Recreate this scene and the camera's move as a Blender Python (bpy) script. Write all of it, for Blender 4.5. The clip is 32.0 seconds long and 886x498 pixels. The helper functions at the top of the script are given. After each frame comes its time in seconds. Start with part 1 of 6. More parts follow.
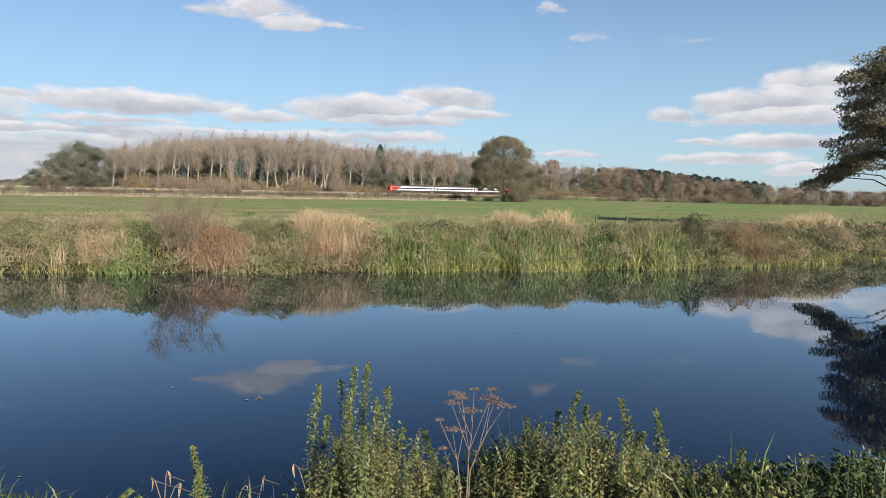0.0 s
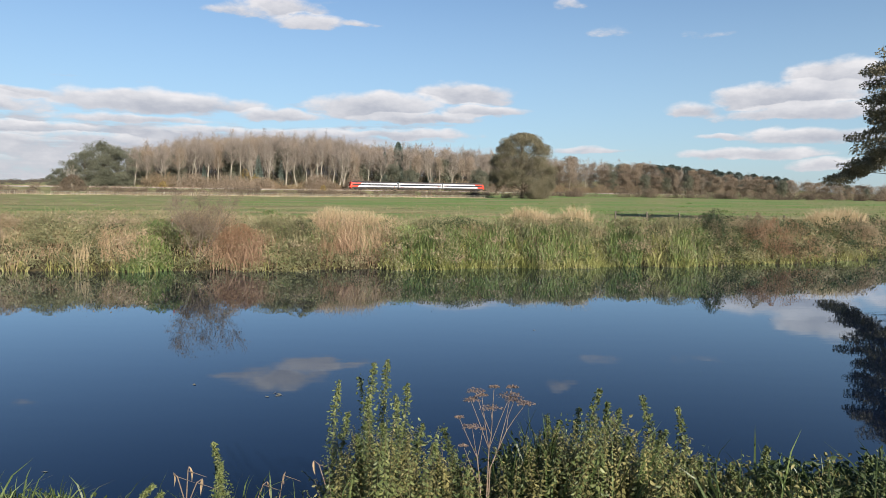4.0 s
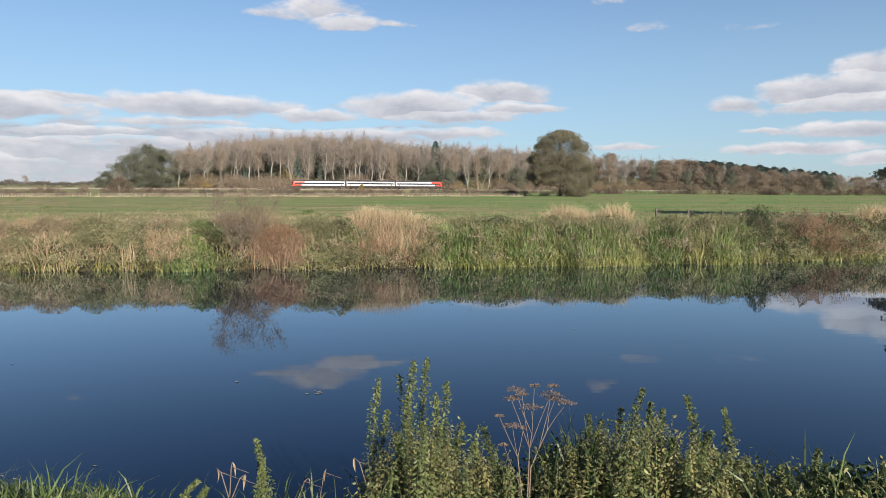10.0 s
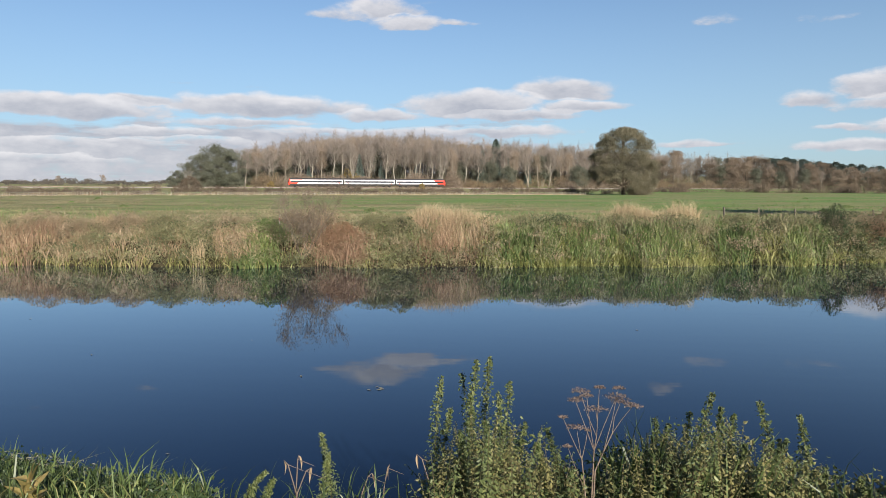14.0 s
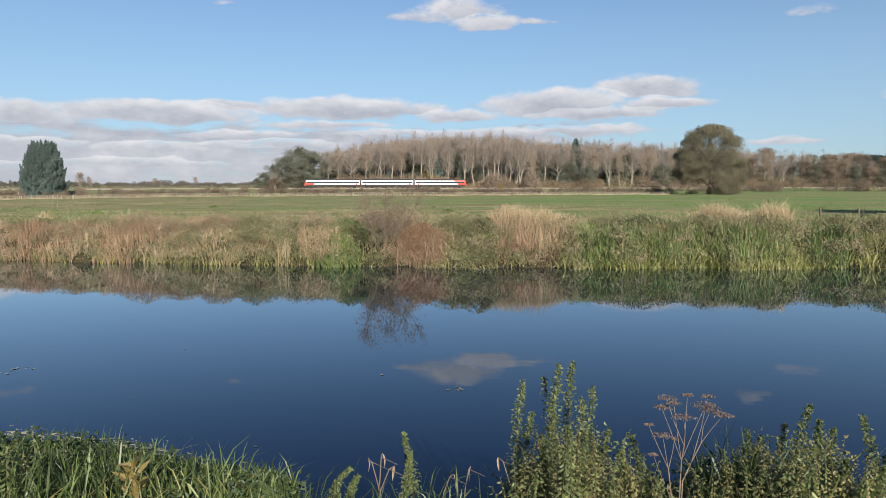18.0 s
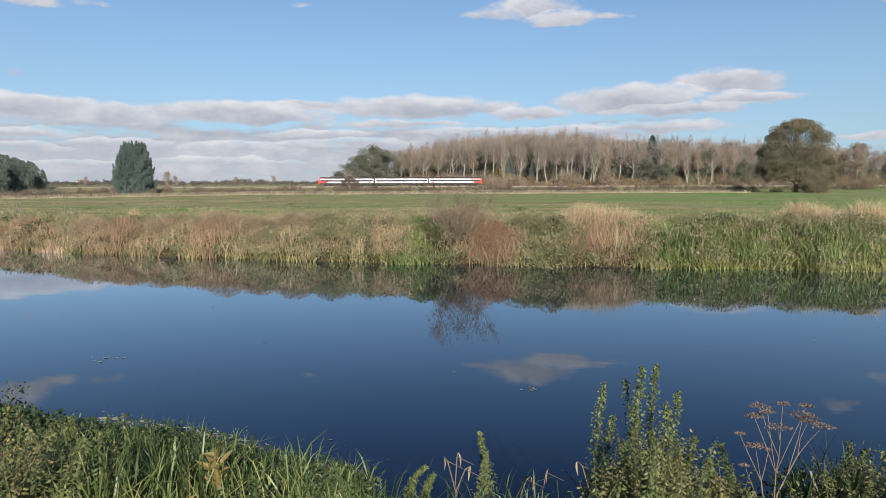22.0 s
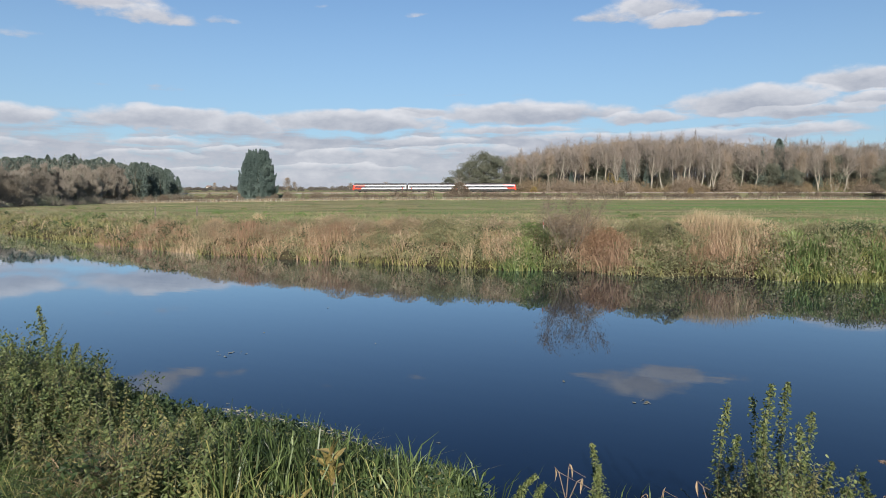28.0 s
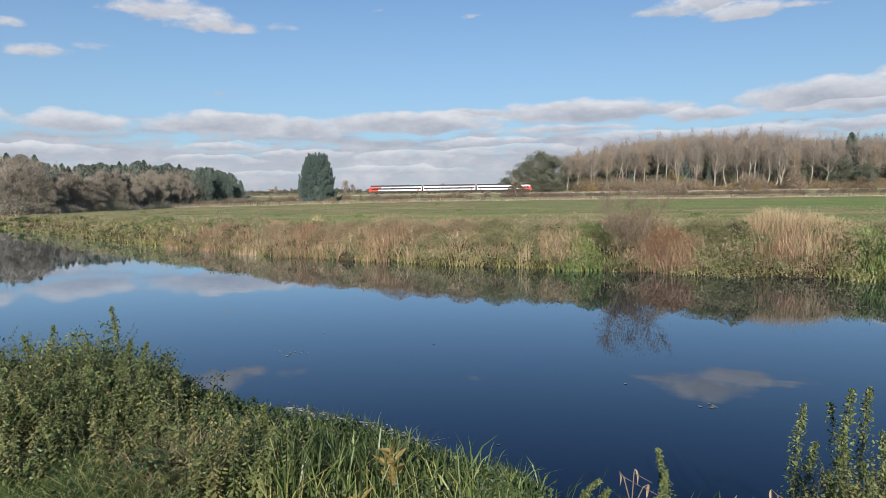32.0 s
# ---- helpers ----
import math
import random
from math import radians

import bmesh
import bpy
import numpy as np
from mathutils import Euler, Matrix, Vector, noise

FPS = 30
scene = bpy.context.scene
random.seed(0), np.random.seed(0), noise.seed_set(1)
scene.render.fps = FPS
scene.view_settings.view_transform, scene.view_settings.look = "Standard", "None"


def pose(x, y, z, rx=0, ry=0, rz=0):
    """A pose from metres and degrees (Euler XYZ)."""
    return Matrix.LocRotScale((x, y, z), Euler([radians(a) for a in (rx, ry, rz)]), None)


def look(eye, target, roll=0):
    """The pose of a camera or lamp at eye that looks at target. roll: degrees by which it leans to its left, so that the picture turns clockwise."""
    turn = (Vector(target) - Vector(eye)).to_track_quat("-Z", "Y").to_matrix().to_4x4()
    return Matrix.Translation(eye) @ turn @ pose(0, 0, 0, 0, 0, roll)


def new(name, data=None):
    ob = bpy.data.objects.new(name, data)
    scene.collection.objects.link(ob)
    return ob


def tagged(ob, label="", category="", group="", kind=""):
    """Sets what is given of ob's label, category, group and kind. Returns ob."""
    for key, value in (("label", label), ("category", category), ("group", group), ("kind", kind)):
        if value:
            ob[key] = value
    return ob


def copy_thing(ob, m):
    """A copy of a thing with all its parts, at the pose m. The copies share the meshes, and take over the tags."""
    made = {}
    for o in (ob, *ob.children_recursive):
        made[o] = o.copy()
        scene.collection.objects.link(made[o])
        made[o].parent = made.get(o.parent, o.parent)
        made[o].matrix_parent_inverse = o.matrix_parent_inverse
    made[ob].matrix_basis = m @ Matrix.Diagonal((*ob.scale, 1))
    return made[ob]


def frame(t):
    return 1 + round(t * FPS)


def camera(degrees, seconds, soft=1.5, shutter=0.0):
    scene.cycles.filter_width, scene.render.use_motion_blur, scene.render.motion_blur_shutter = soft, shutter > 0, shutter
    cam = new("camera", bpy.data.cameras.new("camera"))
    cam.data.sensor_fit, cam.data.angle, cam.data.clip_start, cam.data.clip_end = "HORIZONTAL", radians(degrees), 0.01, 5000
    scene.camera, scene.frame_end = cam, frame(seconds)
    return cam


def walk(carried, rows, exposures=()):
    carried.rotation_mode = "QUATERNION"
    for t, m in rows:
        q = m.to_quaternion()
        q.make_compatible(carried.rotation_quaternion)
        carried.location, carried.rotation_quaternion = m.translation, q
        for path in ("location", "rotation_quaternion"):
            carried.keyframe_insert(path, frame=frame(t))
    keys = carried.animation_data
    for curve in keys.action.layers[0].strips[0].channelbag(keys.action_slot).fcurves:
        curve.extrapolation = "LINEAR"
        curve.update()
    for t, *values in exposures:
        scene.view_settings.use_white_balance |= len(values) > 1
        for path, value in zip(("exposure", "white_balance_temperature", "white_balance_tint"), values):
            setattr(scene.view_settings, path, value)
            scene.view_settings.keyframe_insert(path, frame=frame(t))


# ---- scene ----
cam = camera(65.36, 32.0, soft=0.7)
EYE = 2.5
PATH = [
    (0.0, 0.000, -0.000, 0.000, 0.00, -4.03, -0.78),
    (0.5, 0.007, 0.002, -0.003, 0.15, -4.24, -0.54),
    (1.0, 0.008, 0.003, -0.006, 0.22, -4.01, -0.30),
    (1.5, 0.005, 0.006, -0.003, 0.39, -4.16, -0.48),
    (2.0, 0.002, 0.007, -0.004, 0.36, -4.34, -0.78),
    (2.5, -0.001, 0.009, -0.003, 0.64, -4.50, -1.10),
    (3.0, -0.004, 0.002, -0.001, 0.38, -4.48, -1.12),
    (3.5, -0.004, 0.012, -0.004, 1.16, -4.27, -0.66),
    (5.5, -0.001, 0.014, -0.003, 1.81, -4.30, -0.37),
    (6.0, 0.007, 0.021, -0.009, 2.06, -4.47, -0.44),
    (6.5, 0.006, 0.019, -0.008, 2.28, -4.57, -0.27),
    (7.0, -0.000, 0.017, -0.004, 2.37, -4.41, -0.05),
    (7.5, 0.001, 0.021, -0.006, 2.78, -4.27, -0.11),
    (8.0, -0.005, 0.018, -0.006, 3.21, -4.30, -0.26),
    (8.5, -0.004, 0.019, -0.009, 3.61, -3.99, -0.38),
    (9.0, -0.011, 0.025, -0.007, 3.97, -4.43, -0.23),
    (9.5, -0.006, 0.027, -0.006, 4.02, -4.21, -0.38),
    (10.0, -0.011, 0.030, -0.010, 4.60, -4.39, 0.04),
    (10.5, -0.011, 0.029, -0.009, 4.74, -4.53, -0.23),
    (11.0, -0.016, 0.031, -0.011, 5.75, -4.70, -0.09),
    (11.5, -0.015, 0.031, -0.013, 5.96, -4.69, -0.25),
    (12.0, -0.019, 0.033, -0.010, 6.84, -4.68, 0.10),
    (12.5, -0.013, 0.035, -0.014, 7.77, -4.42, 0.32),
    (13.0, -0.024, 0.033, -0.010, 8.19, -4.46, 0.00),
    (13.5, -0.027, 0.029, -0.010, 8.56, -4.41, 0.01),
    (14.0, -0.033, 0.029, -0.009, 9.55, -4.51, 0.05),
    (14.5, -0.036, 0.031, -0.009, 10.76, -4.41, 0.19),
    (16.5, -0.043, 0.004, 0.002, 14.74, -4.62, -0.04),
    (17.0, -0.051, 0.014, -0.002, 15.63, -4.53, 0.23),
    (17.5, -0.049, 0.016, 0.001, 15.81, -4.46, 0.20),
    (18.0, -0.054, 0.016, 0.003, 16.01, -4.47, 0.25),
    (18.5, -0.056, 0.024, -0.002, 16.58, -4.39, 0.43),
    (19.0, -0.061, 0.025, -0.006, 17.80, -4.35, 0.25),
    (19.5, -0.074, 0.028, -0.001, 18.47, -4.51, 0.13),
    (20.0, -0.068, 0.033, -0.004, 18.95, -4.68, -0.02),
    (20.5, -0.078, 0.046, -0.008, 19.82, -4.62, 0.11),
    (21.0, -0.085, 0.054, -0.010, 20.50, -4.61, 0.15),
    (21.5, -0.093, 0.058, -0.010, 21.15, -4.63, 0.12),
    (22.0, -0.105, 0.062, -0.008, 21.94, -4.60, 0.25),
    (22.5, -0.104, 0.062, -0.012, 22.56, -4.22, 0.68),
    (23.0, -0.111, 0.063, -0.011, 23.59, -4.40, 0.63),
    (23.5, -0.118, 0.069, -0.012, 24.26, -4.23, 0.40),
    (24.0, -0.112, 0.070, -0.009, 24.67, -4.38, 0.41),
    (24.5, -0.115, 0.071, -0.013, 25.75, -4.29, 0.55),
    (26.5, -0.126, 0.073, -0.014, 28.73, -4.17, 0.33),
    (27.0, -0.134, 0.073, -0.014, 29.71, -3.92, 0.22),
    (27.5, -0.140, 0.073, -0.015, 30.56, -4.14, 0.02),
    (28.0, -0.137, 0.073, -0.016, 30.96, -4.08, 0.03),
    (28.5, -0.137, 0.077, -0.017, 31.72, -3.86, -0.08),
    (29.0, -0.137, 0.079, -0.017, 31.88, -4.04, 0.11),
    (29.5, -0.138, 0.083, -0.018, 32.53, -4.03, 0.32),
    (30.0, -0.145, 0.085, -0.019, 33.31, -4.16, 0.41),
    (30.5, -0.151, 0.087, -0.021, 33.60, -4.50, 0.32),
    (31.0, -0.145, 0.088, -0.023, 34.43, -4.31, 0.49),
    (31.5, -0.153, 0.089, -0.024, 35.13, -4.08, 0.55),
    (32.0, -0.165, 0.090, -0.024, 35.63, -3.98, 0.68),
]
walk(cam, [(t, pose(x, y, EYE + z, 90 + p, r, w)) for t, x, y, z, w, p, r in PATH],
     exposures=[(0, 1.01, 6600, 10), (9, .95, 6520, 10), (20, .85, 6420, 10), (32, .77, 6260, 9)])

# ---- world: blue sky with banks of fair-weather cloud, low autumn sun behind the camera ----
SUN_AZ, SUN_EL = 31.0, 24.0      # the sun stands opposite this bearing
sun_dir = Vector((math.sin(radians(SUN_AZ)) * math.cos(radians(SUN_EL)), -math.cos(radians(SUN_AZ)) * math.cos(radians(SUN_EL)), math.sin(radians(SUN_EL))))
sun = new("sun", bpy.data.lights.new("sun", "SUN"))
sun.data.energy, sun.data.angle, sun.data.color = 5.0, radians(0.5), (1.0, 0.918, 0.805)
sun.matrix_world = look((0, -60, 60), Vector((0, -60, 60)) - sun_dir)

SKY = 0.066
world = bpy.data.worlds.new("sky")
scene.world = world
world.use_nodes = True
wn, wl = world.node_tree.nodes, world.node_tree.links
wn.clear()


def wmath(op, a, b=0.0, c=0.0, clamp=False):
    nd = wn.new("ShaderNodeMath")
    nd.operation, nd.use_clamp = op, clamp
    for i, v in enumerate((a, b, c)):
        if isinstance(v, (int, float)):
            nd.inputs[i].default_value = v
        else:
            wl.new(v, nd.inputs[i])
    return nd.outputs[0]


def wmix(fac, a, b):
    nd = wn.new("ShaderNodeMix")
    nd.data_type = "RGBA"
    for sock, v in ((nd.inputs[0], fac), (nd.inputs[6], a), (nd.inputs[7], b)):
        if isinstance(v, (int, float, tuple)):
            sock.default_value = v
        else:
            wl.new(v, sock)
    return nd.outputs[2]


# each cloud: bearing, height, half width, half height (degrees), how dense
CLOUDS = [
    (17.9, 14.1, 2.7, 0.76, 0.4), (14.3, 14.5, 3.3, 0.99, 0.65), (12.3, 13.5, 3.1, 0.67, 0.65), (8.8, 13.6, 1.9, 0.37, 0.4), (52.8, 6.0, 4.8, 0.87, 1.15), (52.1, 6.6, 2.5, 0.48, 1.05),
    (46.9, 5.8, 2.3, 0.83, 1), (38.6, 6.2, 6.5, 0.83, 1.1), (32.9, 7.0, 2.7, 0.44, 0.95), (53.3, 4.4, 3.2, 0.36, 0.85), (53.3, 3.4, 3.5, 0.36, 0.75), (38.7, 3.6, 3.5, 0.49, 0.8),
    (35.2, 3.9, 4.9, 0.31, 0.75), (39.6, 2.5, 6.0, 0.36, 0.75), (32.0, 4.8, 4.1, 0.32, 0.7), (47.0, 3.9, 3.5, 0.3, 0.7), (49.7, 2.2, 4.5, 0.33, 0.7), (33.1, 14.7, 1.3, 0.37, -0.15),
    (-8.5, 15.1, 1.4, 0.54, 0.2), (-11.7, 12.9, 2.0, 0.55, 0.0), (-18.7, 12.4, 2.7, 0.45, 0.05), (-27.8, 8.5, 2.8, 1.11, 1.2), (-24.5, 7.4, 4.2, 0.95, 1.25), (-18.1, 6.7, 1.9, 0.6, 0.9),
    (-26.0, 6.3, 5.0, 0.6, 1.1), (-20.7, 4.6, 2.4, 0.3, 0.65), (-22.3, 3.4, 4.8, 0.51, 0.85), (-26.5, 4.6, 4.5, 0.6, 1.0), (-27.7, 2.5, 2.6, 0.49, 0.85), (-10.4, 3.9, 4.0, 0.27, 0.5),
    (-0.1, 8.2, 3.4, 0.88, 1.1), (7.0, 7.1, 4.4, 1.03, 1.2), (-1.5, 6.9, 3.1, 0.53, 1), (3.3, 6.4, 4.6, 0.45, 1), (23.7, 6.8, 6.8, 0.83, 1.15), (26.5, 7.1, 2.5, 0.51, 1.05),
    (14.8, 6.3, 3.2, 0.49, 0.85), (25.5, 5.6, 5.1, 0.35, 0.75), (5.6, 5.1, 6.0, 0.41, 0.85), (16.7, 5.0, 6.8, 0.36, 0.7), (29.6, 4.1, 4.8, 0.38, 0.7), (63.5, 5.8, 3.3, 0.81, 1),
    (56.7, 14.2, 4.4, 1.11, 0.5), (53.4, 13.5, 3.7, 0.89, 0.45), (48.7, 13.6, 2.0, 0.33, 0.2), (65.4, 10.7, 2.3, 0.72, 0.35), (61.8, 11.5, 1.9, 0.59, -0.05), (67.0, 12.5, 1.3, 0.52, 0.1),
    (33.3, 14.6, 1.1, 0.38, -0.15), (40.9, 15.1, 0.9, 0.29, -0.15),
    (72.0, 6.0, 4.0, 0.8, 1.0), (76.5, 10.0, 4.0, 0.9, 0.8), (-36.0, 6.6, 5.0, 1.4, 0.9), (68.0, 4.0, 6.0, 0.4, 0.8),
]
coord = wn.new("ShaderNodeTexCoord")
sep = wn.new("ShaderNodeSeparateXYZ")
wl.new(coord.outputs["Generated"], sep.inputs[0])
wx, wy, wz = sep.outputs
AZ = wmath("MULTIPLY", wmath("ARCTAN2", wmath("MULTIPLY", wx, -1), wy), 57.29578)
EL = wmath("MULTIPLY", wmath("ARCSINE", wz), 57.29578)


def wnoise(sx, sy, detail, rough, seed):
    comb = wn.new("ShaderNodeCombineXYZ")
    wl.new(wmath("MULTIPLY", AZ, sx), comb.inputs[0])
    wl.new(wmath("MULTIPLY", EL, sy), comb.inputs[1])
    comb.inputs[2].default_value = seed
    nz = wn.new("ShaderNodeTexNoise")
    nz.inputs["Scale"].default_value, nz.inputs["Detail"].default_value, nz.inputs["Roughness"].default_value = 1.0, detail, rough
    wl.new(comb.outputs[0], nz.inputs[0])
    return nz.outputs[0]


vor = wn.new("ShaderNodeTexVoronoi")
vor.feature = "SMOOTH_F1"
vor.inputs["Smoothness"].default_value = .35
vc = wn.new("ShaderNodeCombineXYZ")
wl.new(wmath("MULTIPLY", AZ, .42), vc.inputs[0])
wl.new(wmath("MULTIPLY", EL, .75), vc.inputs[1])
vor.inputs["Scale"].default_value = 1.0
wl.new(vc.outputs[0], vor.inputs["Vector"])
billow = wmath("SUBTRACT", .45, vor.outputs["Distance"])
puff = wmath("SUBTRACT", wnoise(0.38, 1.0, 5, .55, 3.1), 0.5)
edge = wmath("SUBTRACT", wnoise(1.0, 1.9, 6, .6, 9.4), 0.5)
azw = wmath("MULTIPLY_ADD", wmath("SUBTRACT", wnoise(.35, .8, 3, .5, 21.0), .5), 2.2, AZ)
elw = wmath("MULTIPLY_ADD", billow, -.4, wmath("MULTIPLY_ADD", puff, .8, EL))
dens, tops = None, None
for ca, ce, wa, we, amp in CLOUDS:
    wa, we = wa * 1.22, we * 1.36
    u = wmath("DIVIDE", wmath("SUBTRACT", azw, ca), wa)
    v = wmath("DIVIDE", wmath("SUBTRACT", elw, ce), we)
    flat = wmath("MAXIMUM", v, wmath("MULTIPLY", v, -1.7))
    body = wmath("SUBTRACT", 1.0, wmath("ADD", wmath("MULTIPLY", u, u), wmath("MULTIPLY", flat, flat)))
    body = wmath("ADD", wmath("MAXIMUM", body, -1.7), (amp - 1) * .8)
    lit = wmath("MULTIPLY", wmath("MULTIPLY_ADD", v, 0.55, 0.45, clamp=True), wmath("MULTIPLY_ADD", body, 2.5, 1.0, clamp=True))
    dens = body if dens is None else wmath("MAXIMUM", dens, body)
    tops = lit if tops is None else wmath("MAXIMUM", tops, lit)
# thin layered haze-cloud low over the horizon
veil = wmath("MULTIPLY", wmath("SUBTRACT", wnoise(.07, .75, 5, .6, 55.0), .47), 3.4)
lowdown = wmath("SUBTRACT", 1.0, wmath("MULTIPLY", wmath("ABSOLUTE", wmath("SUBTRACT", EL, 2.2)), .30))
dens = wmath("MAXIMUM", dens, wmath("ADD", wmath("MINIMUM", wmath("ADD", veil, lowdown), .6), wmath("MULTIPLY_ADD", wmath("MULTIPLY_ADD", AZ, .04, .62, clamp=True), 1.2, -1.2)))
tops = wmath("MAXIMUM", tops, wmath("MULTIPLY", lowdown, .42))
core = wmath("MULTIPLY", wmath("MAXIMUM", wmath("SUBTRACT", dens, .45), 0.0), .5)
# the sky outside the listed clouds carries loose banks low down, all round
ring = wmath("MULTIPLY", wmath("SUBTRACT", wnoise(.05, .32, 5, .55, 40.0), .56), 3.0)
away = wmath("MULTIPLY", wmath("GREATER_THAN", wmath("ABSOLUTE", wmath("SUBTRACT", AZ, 18)), 62), wmath("LESS_THAN", EL, 17))
dens = wmath("MAXIMUM", dens, wmath("SUBTRACT", wmath("MULTIPLY", wmath("ADD", ring, 1), away), 1))
dens = wmath("ADD", dens, wmath("ADD", wmath("MULTIPLY", billow, .5), wmath("ADD", wmath("MULTIPLY", puff, 1.3), wmath("MULTIPLY", edge, .75))))
cover = wn.new("ShaderNodeMapRange")
cover.interpolation_type = "SMOOTHSTEP"
wl.new(dens, cover.inputs[0])
cover.inputs[1].default_value, cover.inputs[2].default_value, cover.inputs[4].default_value = -0.26, 0.58, 0.95
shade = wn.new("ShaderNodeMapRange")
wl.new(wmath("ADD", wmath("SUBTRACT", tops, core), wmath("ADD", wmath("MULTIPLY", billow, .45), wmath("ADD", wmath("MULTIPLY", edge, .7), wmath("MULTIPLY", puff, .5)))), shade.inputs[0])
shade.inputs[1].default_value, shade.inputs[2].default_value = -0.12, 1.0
above = wmath("GREATER_THAN", EL, -0.3)
sky = wn.new("ShaderNodeTexSky")
sky.sky_type, sky.sun_disc = "NISHITA", False
sky.sun_elevation, sky.sun_rotation = radians(SUN_EL), radians(180 - SUN_AZ)
sky.air_density, sky.dust_density, sky.ozone_density = 1.0, 0.7, 5.0
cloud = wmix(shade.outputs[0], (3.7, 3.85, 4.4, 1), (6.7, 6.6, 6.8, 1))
haze = wn.new("ShaderNodeMapRange")
haze.interpolation_type = "SMOOTHSTEP"
wl.new(EL, haze.inputs[0])
haze.inputs[1].default_value, haze.inputs[2].default_value, haze.inputs[3].default_value, haze.inputs[4].default_value = 25.0, 1.0, 0.0, .5
air = wmix(wmath("MULTIPLY", haze.outputs[0], above), sky.outputs[0], (3.75, 5.2, 6.35, 1))
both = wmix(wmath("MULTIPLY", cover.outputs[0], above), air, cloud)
bg = wn.new("ShaderNodeBackground")
bg.inputs[1].default_value = SKY
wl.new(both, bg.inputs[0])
wl.new(bg.outputs[0], wn.new("ShaderNodeOutputWorld").inputs[0])

# ---- materials ----
def material(name, cols, rough=0.8, scale=4.0, fine=30.0, bump=0.0, metal=0.0, by="noise", leaf=0.0, spec=0.3, stretch=(1, 1, 1), each=0.5):
    """cols: two to four base colours, spread by coarse and fine noise, by island or by object."""
    m = bpy.data.materials.new(name)
    m.use_nodes = True
    n, l = m.node_tree.nodes, m.node_tree.links
    b = n["Principled BSDF"]
    b.inputs["Roughness"].default_value, b.inputs["Metallic"].default_value, b.inputs["Specular IOR Level"].default_value = rough, metal, spec
    tc, mp = n.new("ShaderNodeTexCoord"), n.new("ShaderNodeMapping")
    mp.inputs["Scale"].default_value = stretch
    l.new(tc.outputs["Object"], mp.inputs[0])
    big, small = n.new("ShaderNodeTexNoise"), n.new("ShaderNodeTexNoise")
    big.inputs["Scale"].default_value, small.inputs["Scale"].default_value = scale, fine
    big.inputs["Detail"].default_value, small.inputs["Detail"].default_value = 4, 3
    l.new(mp.outputs[0], big.inputs[0]), l.new(mp.outputs[0], small.inputs[0])
    mix = n.new("ShaderNodeMath")
    mix.operation = "MULTIPLY_ADD"
    l.new(small.outputs[0], mix.inputs[0])
    mix.inputs[1].default_value = 0.45
    l.new(big.outputs[0], mix.inputs[2])
    src, lo, hi = mix.outputs[0], 0.45, 1.0
    if by != "noise":
        pick = n.new("ShaderNodeNewGeometry") if by == "island" else n.new("ShaderNodeObjectInfo")
        add = n.new("ShaderNodeMath")
        add.operation = "MULTIPLY_ADD"
        l.new(pick.outputs["Random Per Island" if by == "island" else "Random"], add.inputs[0])
        add.inputs[1].default_value = each
        wide = n.new("ShaderNodeMath")
        wide.operation = "MULTIPLY_ADD"
        l.new(mix.outputs[0], wide.inputs[0])
        wide.inputs[1].default_value, wide.inputs[2].default_value = 1.5, -.62
        l.new(wide.outputs[0], add.inputs[2])
        src, lo, hi = add.outputs[0], 0.1, 0.85 + each * .8
    rng = n.new("ShaderNodeMapRange")
    rng.inputs[1].default_value, rng.inputs[2].default_value = lo, hi
    l.new(src, rng.inputs[0])
    ramp = n.new("ShaderNodeValToRGB")
    els = ramp.color_ramp.elements
    while len(els) < len(cols):
        els.new(0.5)
    for i, c in enumerate(cols):
        els[i].position, els[i].color = i / (len(cols) - 1), (*c, 1)
    l.new(rng.outputs[0], ramp.inputs[0])
    l.new(ramp.outputs[0], b.inputs["Base Color"])
    if bump:
        bp = n.new("ShaderNodeBump")
        bp.inputs["Strength"].default_value, bp.inputs["Distance"].default_value = bump, 0.02
        l.new(small.outputs[0], bp.inputs["Height"])
        l.new(bp.outputs[0], b.inputs["Normal"])
    if leaf:
        tr, ms = n.new("ShaderNodeBsdfTranslucent"), n.new("ShaderNodeMixShader")
        l.new(ramp.outputs[0], tr.inputs[0])
        ms.inputs[0].default_value = leaf
        l.new(b.outputs[0], ms.inputs[1]), l.new(tr.outputs[0], ms.inputs[2])
        l.new(ms.outputs[0], n["Material Output"].inputs[0])
    return m


def leafy(name, cols, rough=0.55, leaf=0.3, scale=0.6, fine=8.0, each=0.5):
    return material(name, cols, rough, scale, fine, by="island", leaf=leaf, each=each)


M_SEDGE = leafy("sedge", [(.055, .062, .022), (.15, .15, .055), (.27, .255, .095), (.40, .35, .155)], .5)
M_LUSH = leafy("lush_grass", [(.012, .020, .008), (.032, .050, .017), (.075, .105, .036), (.16, .195, .075)], .42, .2, 5.0, 30.0)
M_STRAW = leafy("straw", [(.26, .19, .10), (.42, .33, .20), (.58, .48, .32)], .7, .2)
M_REED = leafy("dry_reed", [(.17, .118, .072), (.34, .245, .152), (.50, .385, .255)], .7, .2)
M_RUST = leafy("rusty_stems", [(.135, .083, .053), (.245, .158, .10), (.375, .256, .168)], .7, .15)
M_HERB = leafy("herb_leaves", [(.05, .052, .028), (.135, .136, .068), (.225, .215, .112), (.34, .305, .175)], .5, .25, 1.3, 4.0, .26)
